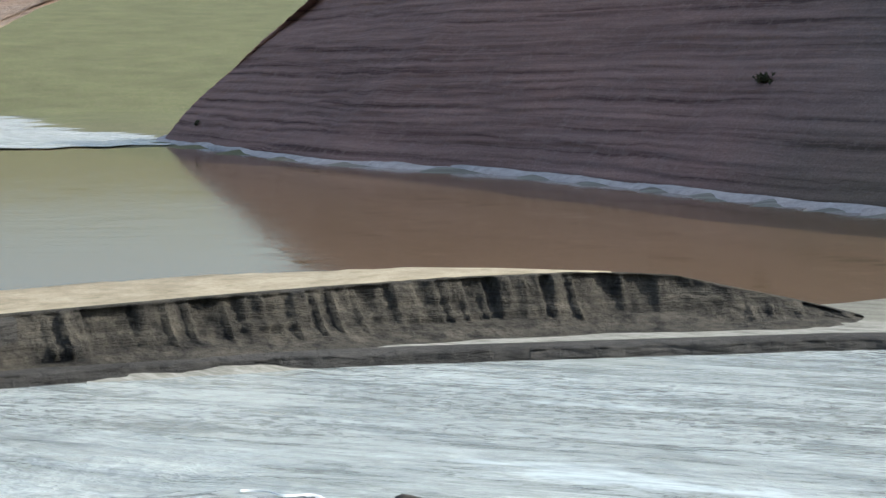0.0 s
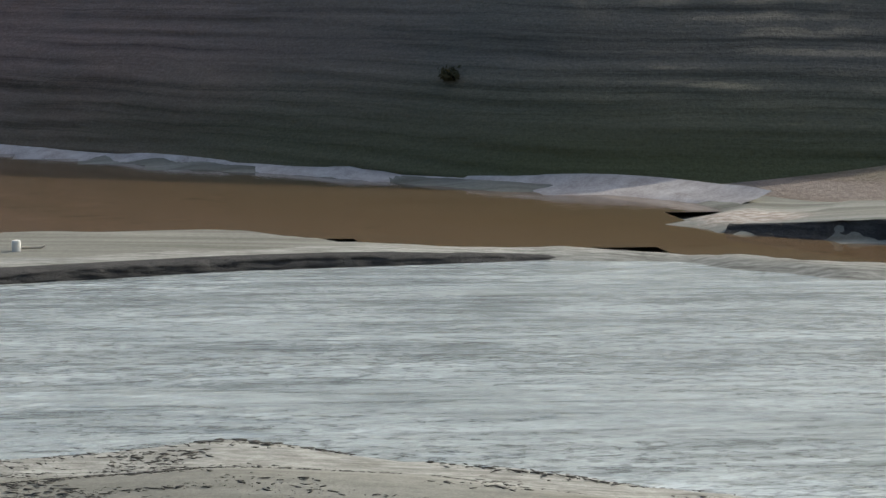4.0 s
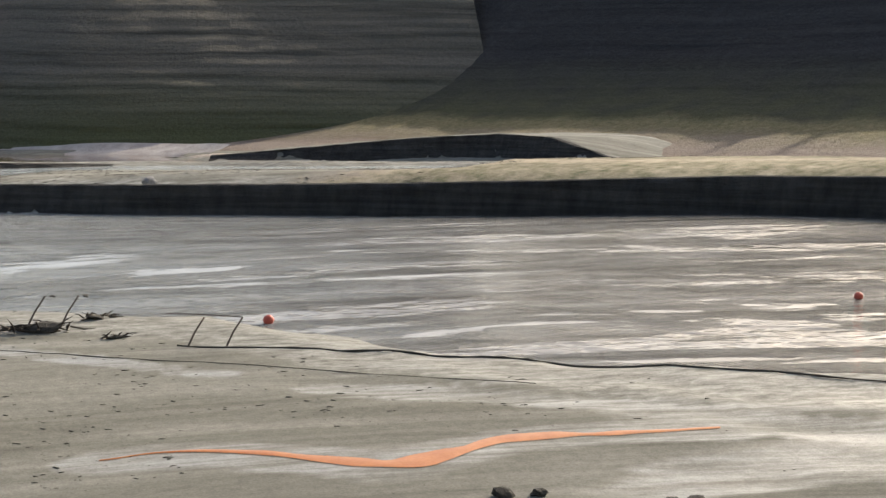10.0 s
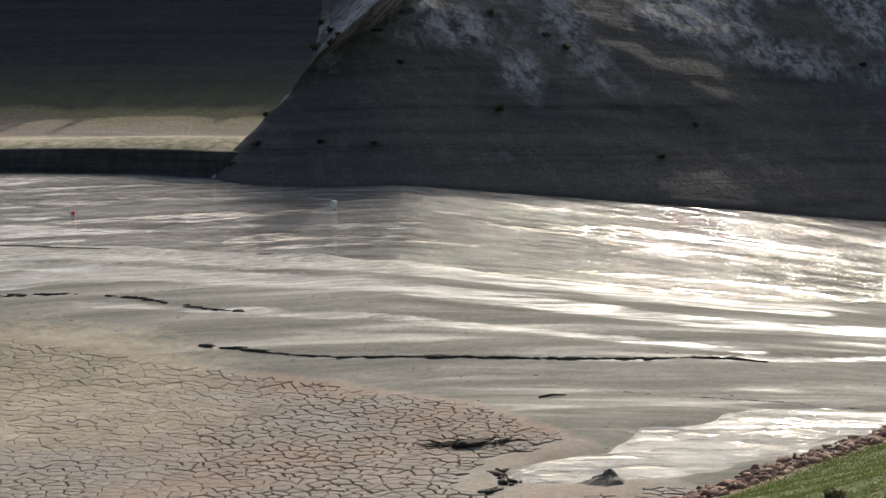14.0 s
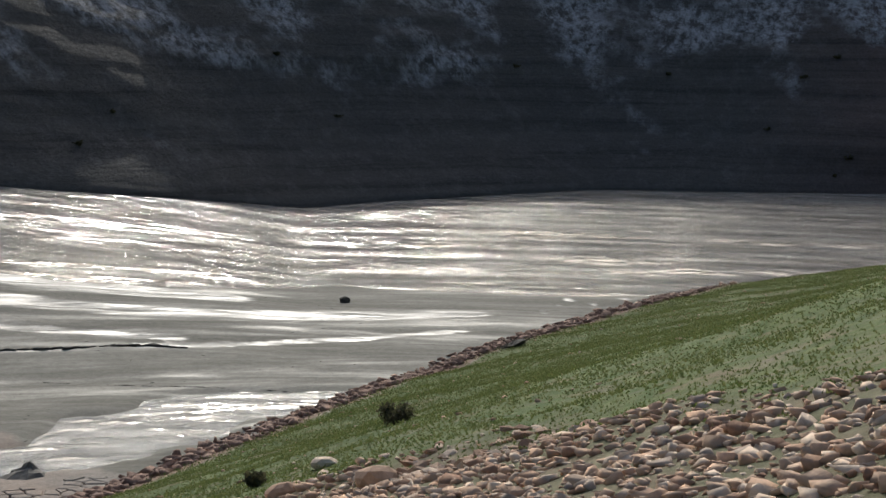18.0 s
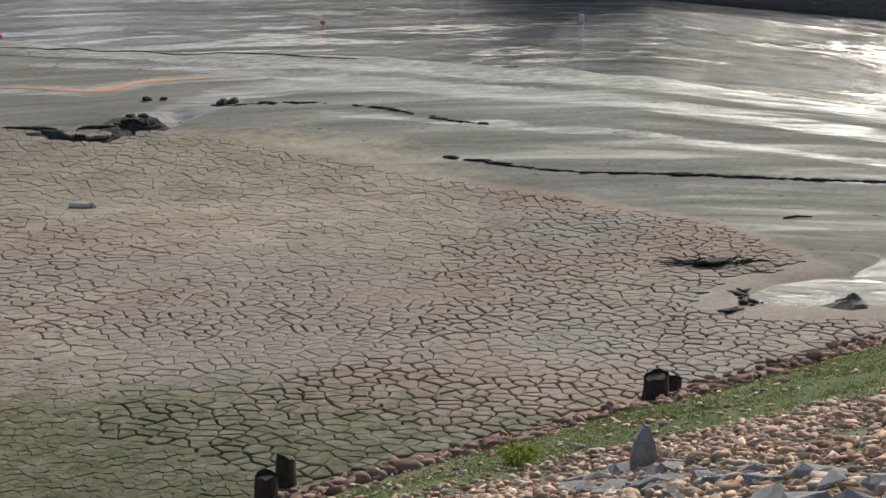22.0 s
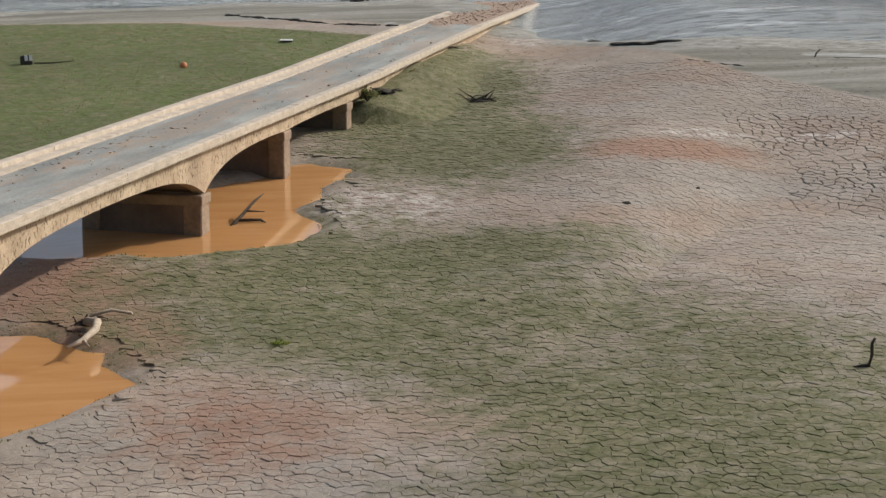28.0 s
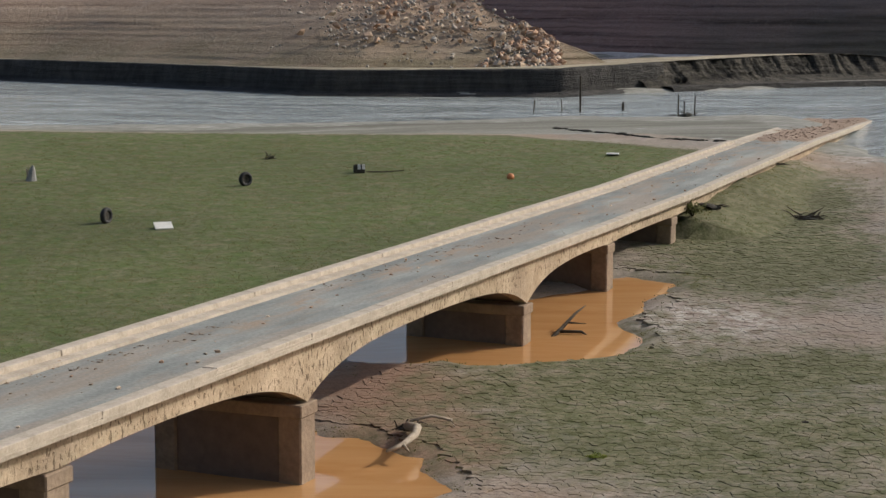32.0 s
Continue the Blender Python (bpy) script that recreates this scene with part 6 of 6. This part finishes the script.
bm = tool()
box(bm, 0.6, 0.5, 0.25, (0, 0, 0.1), bevel=0.05)
part("base", bm, GREYROCK, ob)
bm = tool()
stone(bm, 0.5, (0, 0, 0.28), 0.7, 81, 2, 0.14)
single("pale_boulder", bm, GREYROCK, "pale rounded boulder resting on the sandy spit", "boulder", pose(72.8, 146.9, down(72.8, 146.9)))
bm = tool()
stone(bm, 0.38, (0, 0, 0.1), 0.5, 82, 2, 0.2)
single("dark_clod", bm, CLOD, "dark lump of mud in the shallows", "clod", pose(99.6, 43.6, down(99.6, 43.6)))
bm = tool()
tube(bm, [(0, 0, -0.1), (0.02, 0, 0.1), (0.03, 0, 0.2), (0.05, 0, 0.32), (0.05, 0, 0.43), (0.06, 0, 0.5)], [1.1, 0.72, 0.5, 0.33, 0.17, 0.05], 15)
mound = random.Random(5)
for v in bm.verts:
    v.co *= mound.uniform(0.82, 1.16)
single("mud_mound", bm, plain("grey_mud", (0.13, 0.12, 0.10), (0.20, 0.185, 0.16), 3), "small cone of grey mud in shining water", "mound", pose(54.9, 36.2, down(54.9, 36.2)))
# things over the far arm of the river
ob = thing("sunken_drum", 49.6, 168.2, down(49.6, 168.2) + 0.3, "dark drum lying in the shallow river", "drum", rz=8)
bm = tool()
tube(bm, [(-0.7, 0, 0.08), (-0.66, 0, 0.1), (-0.5, 0, 0.14), (-0.3, 0, 0.1), (0.1, 0, 0.06), (0.3, 0, 0.02), (0.4, 0, -0.02)], [0.12, 0.24, 0.29, 0.3, 0.27, 0.2, 0.1], 16)
part("barrel", bm, CLOD, ob, smooth=True)
bm = tool()
stone(bm, 0.26, (0.6, 0, 0.1), 0.8, 84, 2, 0.2)
part("clump", bm, CLOD, ob)
ob = thing("white_bollard", 63.6, 216.7, down(63.6, 216.7), "short white bollard with a fallen pipe", "bollard")
bm = tool()
tube(bm, [(0, 0, -0.1), (0, 0, 0.5), (0, 0, 0.62), (0, 0, 0.66)], [0.26, 0.26, 0.24, 0.1], 14)
part("drum", bm, WHITE, ob)
bm = tool()
tube(bm, [(0.3, 0, 0.2), (1.4, 0.1, 0.2), (1.6, 0.1, 0.3)], [0.09, 0.09, 0.05], 10)
part("pipe", bm, CONC_PALE, ob)


# ---- broken mud: scarps, clods and flecks ----
def scarp(name, pts, h, label, seed, depth=0.5, gaps=0.25):
    """A low broken step in the mud: thin flat slabs along its edge."""
    q = resample(pts, 0.16)
    t = np.gradient(q, axis=0)
    rs = np.random.RandomState(seed)
    keep = (rs.rand(len(q)) < 0.85) & (fract_noise(np.arange(len(q)) / 9, np.zeros(len(q)), seed) > gaps)
    q, t = q[keep], t[keep]
    r = h * (0.5 + 1.0 * rs.rand(len(q)) ** 2)
    x, y = q[:, 0] + rs.normal(0, 0.22, len(q)) * depth, q[:, 1] + rs.normal(0, 0.22, len(q)) * depth
    V, Fc = scatter(np.stack([x, y, land(x, y) + r * 0.12, r], -1), seed, 1.7, 0.45, np.arctan2(t[:, 1], t[:, 0]))
    return tagged(new(name, solid(name, V, Fc, CLOD)), label, "mud scarp", kind="stuff")


scarp("scarp_by_gully", [(50.2, 85.5), (52.2, 83.6), (54.0, 82.6), (56.0, 83.2), (57.1, 83.3)], 0.34, "dark undercut edge of a mud gully", 1, 0.3)
scarp("clods_beyond_gully", [(61.9, 84.1), (62.4, 82.9), (64.5, 82.0), (67.6, 79.8), (69.2, 76.1), (70.4, 72), (72.2, 69.5)], 0.2, "broken dark clods edging wet mud", 2)
# These near-black slabs also draw the shadow line of the crack.
scarp("scarp_long", [(64.2, 66.9), (65.4, 63.8), (67.0, 60.7), (70.8, 56.6), (74.5, 52.2), (78, 48.9), (81.1, 46.3), (81.3, 44.3)], 0.24, "long dark crack edge across wet mud", 3, 0.25, 0.05)
scarp("scarp_low", [(71.3, 46.7), (73.4, 39.0), (75.5, 32.8)], 0.07, "thin dark edge across wet mud", 4, 0.1)
scarp("slabs_by_seep", [(45.2, 39.5), (46.8, 39.3), (48.4, 38.7), (50.1, 38.5), (52.3, 38.6), (54, 40.5)], 0.22, "black lifted slabs of mud beside shining water", 5, 0.9)
scarp("scarp_far_low", [(35.0, 112.2), (36.8, 110.6), (38.7, 109.2)], 0.14, "dark broken mud edge on the flats", 7, 0.4)
scarp("scarp_far", [(37.4, 139), (36.2, 134), (34.6, 130), (33.2, 125.5), (33.0, 121), (34.8, 118.6), (38, 118.5)], 0.36, "dark broken mud edge near the road end", 6, 0.8, 0.3)
scarp("drift_by_road", [(9, 148), (12.8, 145), (16.8, 140.8), (21, 139.3)], 0.24, "dark drift of twigs beyond the road end", 16, 0.9, 0.35)
scarp("drift_past_road", [(32, 153.5), (35, 152.4), (39, 150.2)], 0.26, "dark drift of twigs along the shore", 18, 0.8, 0.2)
scarp("edge_strip", [(40, 121), (48.5, 116.9), (54.7, 113.8)], 0.08, "dark drift line along the river's edge", 8, 0.6)
scarp("drift_line", [(44, 165.2), (51.5, 167), (61.5, 169.4), (72.6, 170.4), (84, 167.5)], 0.16, "dark drift line along a mud spit", 9, 0.8)
for x, y, r in ((57.0, 83.4, 0.42), (56.5, 83.8, 0.3), (62.6, 83.6, 0.4), (63.1, 83.3, 0.35), (59.4, 86.4, 0.3), (60.2, 86.0, 0.22)):
    bm = tool()
    stone(bm, r, (0, 0, r * 0.2), 0.55, int(x * 10), 2, 0.25)
    single("mud_slab", bm, CLOD, "dark broken slab of damp mud", "clod", pose(x, y, down(x, y)), "slabs by the gully")
rs = np.random.RandomState(31)
x = np.concatenate([rs.uniform(38, 66, 2600), rs.uniform(56, 100, 1200), rs.uniform(30, 98, 6000)])
y = np.concatenate([rs.uniform(92, 119, 2600), rs.uniform(34, 96, 1200), rs.uniform(150, 170, 6000)])
ok = (zones(x, y)["wet"] > 0.5) & (fract_noise(x / 4, y / 4, 51) > 0.4) & (inside(x, y, RIVER_A) < 0) & (inside(x, y, RIVER_B) < 0)
x, y = x[ok], y[ok]
r = (0.014 + 0.075 * rs.rand(len(x)) ** 4) * np.where(y > 148, 1.3, 1.0)
V, Fc = scatter(np.stack([x, y, land(x, y) + 0.01, r], -1), 32, 1.8, 0.3, rs.uniform(-1.2, 0.3, len(x)))
tagged(new("mud_flecks", solid("mud_flecks", V, Fc, CLOD)), "dark flecks of bark and mud on wet flats", "debris", kind="stuff")

shrub("weed", 5.0, 57.9, down(5.0, 57.9), 0.7, 0.18, 260, LEAF_GREEN, "small flat green weed on crazed mud", 7, 0.04)
for x, y, r in ((21.9, 76.8, 0.22), (12.5, 62.0, 0.14), (26.5, 81.0, 0.16)):
    bm = tool()
    broken(bm, 16, 0.6, int(x * 10))
    o = single("mud_clod", bm, CLOD, "dark clod lying on crazed mud", "clod", pose(x, y, down(x, y)) @ Matrix.Diagonal((r, r, r, 1)))

rs = np.random.RandomState(33)
x, y = rs.uniform(60, 108, 40000), rs.uniform(138, 174, 40000)
e = -inside(x, y, RIVER_A)
ok = (e > -0.2) & (e < 22) & (along(x, y, BANK_B)[0] > 1) & (fract_noise(x / 2.5 + y / 9, y / 1.1 + x / 4, 53) > np.interp(e, [0, 0.6, 3, 15, 22], [0.3, 0.46, 0.52, 0.56, 0.62]))
x, y = x[ok], y[ok]
r = 0.012 + 0.1 * rs.rand(len(x)) ** 6
V, Fc = scatter(np.stack([x, y, land(x, y) + 0.012, r], -1), 34, 1.9, 0.35, rs.normal(-0.5, 0.6, len(x)))
tagged(new("beach_flecks", solid("beach_flecks", V, Fc, DRIFT)), "dark sticks and bark strewn over a pale beach", "debris", kind="stuff")
scarp("beach_drift", [(68, 171), (74, 168.8), (81, 164.6), (88, 159.6), (94, 154.2)], 0.1, "dark drift line at the edge of the beach", 26, 0.3, 0.3)

# drift on the tip of the spit, and foam where the shallows break
rs = np.random.RandomState(41)
x, y = rs.uniform(43, 72, 9000), rs.uniform(158.5, 168.5, 9000)
ok = (fract_noise(x / 3.5, y / 1.2, 52) > np.interp(x, [44, 52, 60, 72], [0.38, 0.45, 0.58, 0.66])) & (inside(x, y, RIVER_A) < 0.3) & (inside(x, y, RIVER_B) < 0.6)
x, y = x[ok], y[ok]
r = (0.035 + 0.12 * rs.rand(len(x)) ** 3.5) * np.interp(x, [44, 56, 72], [1.15, 0.8, 0.55])
V, Fc = scatter(np.stack([x, y, np.maximum(land(x, y), valley(x, y) - 0.4) + 0.02, r], -1), 42, 2.6, 0.45, rs.normal(-0.25, 0.35, len(x)))
tagged(new("drift_wood", solid("drift_wood", V, Fc, DRIFT)), "dark matted drift of bark and sticks on a mud spit", "debris", kind="stuff")
for pts, seed in (([(43.0, 168.4), (46, 168.3), (49.2, 168.1)], 1), ([(43.2, 167.0), (46.5, 167.3), (49.5, 167.6), (52.5, 168.0)], 2), ([(43.6, 166.0), (45.2, 166.4), (47.5, 167.1)], 3)):
    q = resample(pts, 0.2)
    rs = np.random.RandomState(seed)
    s = np.linspace(0, 1, len(q))
    w = np.maximum(0, fract_noise(s * 11, s * 0, seed) - 0.25) * 0.3 * np.minimum(1, (1 - s) * 4) * (0.4 + 1.2 * rs.rand(len(q))) + 0.004
    P = np.zeros((5, len(q), 3))
    for i, k in enumerate((-1, -0.6, 0, 0.6, 1)):
        P[i, :, 0], P[i, :, 1] = q[:, 0], q[:, 1] + w * k + 0.7 * fract_noise(s * 7, s * 0, seed + 5) - 0.35
        P[i, :, 2] = valley(P[i, :, 0], P[i, :, 1]) - 0.37 + 0.07 * (1 - abs(k))
    tagged(new("foam_line", grid_mesh("foam_line", P, FOAM)), "white line of foam on the shallow river", "foam", kind="structure")

# orange stream
q = resample(STREAM, 0.3)
rs = np.random.RandomState(8)
w = np.interp(np.arange(len(q)) / len(q), [0, 0.25, 0.5, 0.7, 1], [0.03, 0.16, 0.40, 0.26, 0.1]) * (0.6 + 0.8 * fract_noise(np.arange(len(q)) / 3.0, np.zeros(len(q)), 61))
t = np.gradient(q, axis=0)
t /= np.hypot(*t.T)[:, None]
nn = np.stack([-t[:, 1], t[:, 0]], -1)
P = np.zeros((5, len(q), 3))
for i, s in enumerate((-1, -0.5, 0, 0.5, 1)):
    P[i, :, :2] = q + nn * (w * s + 0.5 * fract_noise(np.arange(len(q)) / 5.0, np.zeros(len(q)), 62) - 0.25)[:, None]
    P[i, :, 2] = land(P[i, :, 0], P[i, :, 1]) + 0.035 - 0.02 * abs(s)
tagged(new("orange_rill", grid_mesh("orange_rill", P[:, ::-1], RILL_ORANGE)), "thin orange trickle winding over grey mud", "water", kind="structure")

# ---- rubble on the sunlit hill ----
rs = random.Random(17)
rubble = thing("rubble_slide", 8, 188, 9, "slide of broken pale rock on a bare hillside", "rocks", kind="structure")
rubble.matrix_world = Matrix.Identity(4)
for i in range(260):
    if i < 170:
        x, h = rs.gauss(10.5, 2.4), abs(rs.gauss(0, 2.3)) + 0.3
    elif i < 235:
        x, h = rs.uniform(-12, 4), rs.uniform(3.6, 7.5)
    else:
        x, h = rs.uniform(-16, 18), rs.uniform(0.3, 5)
    x = x if x < 12 else 24 - x
    h = min(h, max(0.4, (16 - x) * 0.6)) if x > 6 else h
    y = 184.2 + h / 0.42 + max(0, x - 6) * 0.36 - 0.3
    r = rs.uniform(0.15, 0.62) * (1.0 if h < 6 else 0.8)
    o = new("rock", ROCKS[rs.randrange(len(ROCKS))])
    o.matrix_world = pose(x, y, 8.2 + h + 0.1, rs.uniform(-40, 40), rs.uniform(-40, 40), rs.uniform(0, 360)) @ Matrix.Diagonal((r, r * rs.uniform(0.6, 1), r * rs.uniform(0.9, 1.7), 1))
    o.parent = rubble

rs = np.random.RandomState(19)
x = np.concatenate([rs.normal(9.5, 2.4, 700), rs.uniform(-13, 5, 500), rs.uniform(-18, 14, 200)])
h = np.concatenate([np.abs(rs.normal(0, 2.0, 700)) + 0.2, rs.uniform(2.6, 8, 500), rs.uniform(0.2, 7, 200)])
x = np.where(x < 12, x, 24 - x)
h = np.where(x > 6, np.minimum(h, np.maximum(0.3, (16 - x) * 0.6)), h)
r = 0.08 + 0.3 * rs.rand(len(x)) ** 2.5
V, Fc = scatter(np.stack([x, 184.2 + h / 0.42 + np.maximum(0, x - 6) * 0.36 - 0.3, 8.2 + h + 0.05, r], -1), 20, 1.0, 1.4)
o = tagged(new("small_rocks", solid("small_rocks", V, Fc, plain("tan_grey_rock", (0.22, 0.19, 0.165), (0.52, 0.46, 0.40), 0.8))), "small broken rocks among larger ones", kind="stuff")
o.parent = rubble

# ---- dirt on the bridge ----
rs = np.random.RandomState(61)
lx, ly = [], []
for n, x0, x1, y0, y1, w in ((150, -5.28, -5.34, -4, 9, 0.1), (120, -4.8, -3.7, -9, 2, 0.3), (90, -4.6, -4.2, 9, 22, 0.25), (60, -3.4, -3.9, 18, 32, 0.3), (170, -5.2, -5.0, 46, 64, 0.22), (80, -3.8, -4.4, 60, 84, 0.4), (60, -3.5, -3.0, -30, -8, 0.5), (50, -2.0, -1.2, -10, 60, 0.5)):
    t = rs.rand(n)
    t = np.clip(np.round(t * 9) / 9 * 0.6 + t * 0.4, 0, 1)
    lx.append(x0 + (x1 - x0) * t + rs.normal(0, w, n))
    ly.append(y0 + (y1 - y0) * t)
lx, ly = np.clip(np.concatenate(lx), -5.46, -0.6), np.concatenate(ly)
r = 0.02 + 0.055 * rs.rand(len(lx)) ** 2.5
q = np.array([BRIDGE @ Vector((a, b, DECK_Z + 0.02 + rise(b) + 0.06 * (1 - abs(a + 3) / 2.6))) for a, b in zip(lx, ly)])
V, Fc = scatter(np.concatenate([q, r[:, None]], 1), 62, 1.3, 0.7)
tagged(new("road_grit", solid("road_grit", V, Fc, CONC_PIER)), "brown stones and clods strewn along an old road", "stones", kind="stuff")

# ---- litter on the bridge ----
rs = random.Random(23)
for i in range(170):
    lane = rs.choice((-4.9, -3.4, -3.1, -2.6, -1.6))
    y = rs.uniform(-30, 72)
    if i < 70:
        lane, y = -5.55 + rs.uniform(-0.1, 0.15), rs.choice((rs.uniform(-8, 14), rs.uniform(38, 60)))
    r = rs.uniform(0.035, 0.11)
    p = BRIDGE @ Vector((lane + rs.gauss(0, 0.25) * (i >= 70), y, DECK_Z + 0.03 + rise(y) + r * 0.4))
    o = new("fallen_stone", ROCKS[rs.randrange(len(ROCKS))])
    o.matrix_world = Matrix.Translation(p) @ Euler((0, 0, rs.uniform(0, 6.3))).to_matrix().to_4x4() @ Matrix.Diagonal((r, r, r, 1))
    tagged(o, "small loose stone lying on the road deck", "stone", "stones on the bridge")
rs = np.random.RandomState(29)
SOIL = plain("red_soil", (0.25, 0.175, 0.13), (0.37, 0.275, 0.21), 1.4, 0.95, 0.6, 0.08)


def soil_z(x, y):
    """Top of the soil that has washed over the road end."""
    deep = sstep(80.5, 85.5, y + (fract_noise(x / 1.3, y / 1.9, 44) - 0.5) * 5 - 1.1 * np.abs(x + 3))
    return DECK_Z + 0.5 - 0.10 + deep * (0.16 + 0.12 * fract_noise(x / 1.6, y / 1.6, 45)) + sstep(95, 112, y) * 0.25


X, Y = np.meshgrid(np.linspace(DECK_L + 0.3, DECK_R - 0.3, 26), np.linspace(78, 113, 90))
o = tagged(new("soil_cover", grid_mesh("soil_cover", np.stack([X, Y, soil_z(X, Y)], -1), SOIL)), "reddish soil washed over the end of the road", "soil", kind="structure")
o.matrix_world = BRIDGE
y = rs.uniform(79, 110, 700)
x = rs.uniform(DECK_L + 0.6, DECK_R - 0.6, 700)
r = 0.02 + 0.12 * rs.rand(700) ** 2.5
V, Fc = scatter(np.stack([x, y, soil_z(x, y) + 0.02, r], -1), 30)
o = tagged(new("soil_heap", solid("soil_heap", V, Fc, SOIL)), "reddish lumps of soil and rubble on the road end", "soil", kind="stuff")
o.matrix_world = BRIDGE
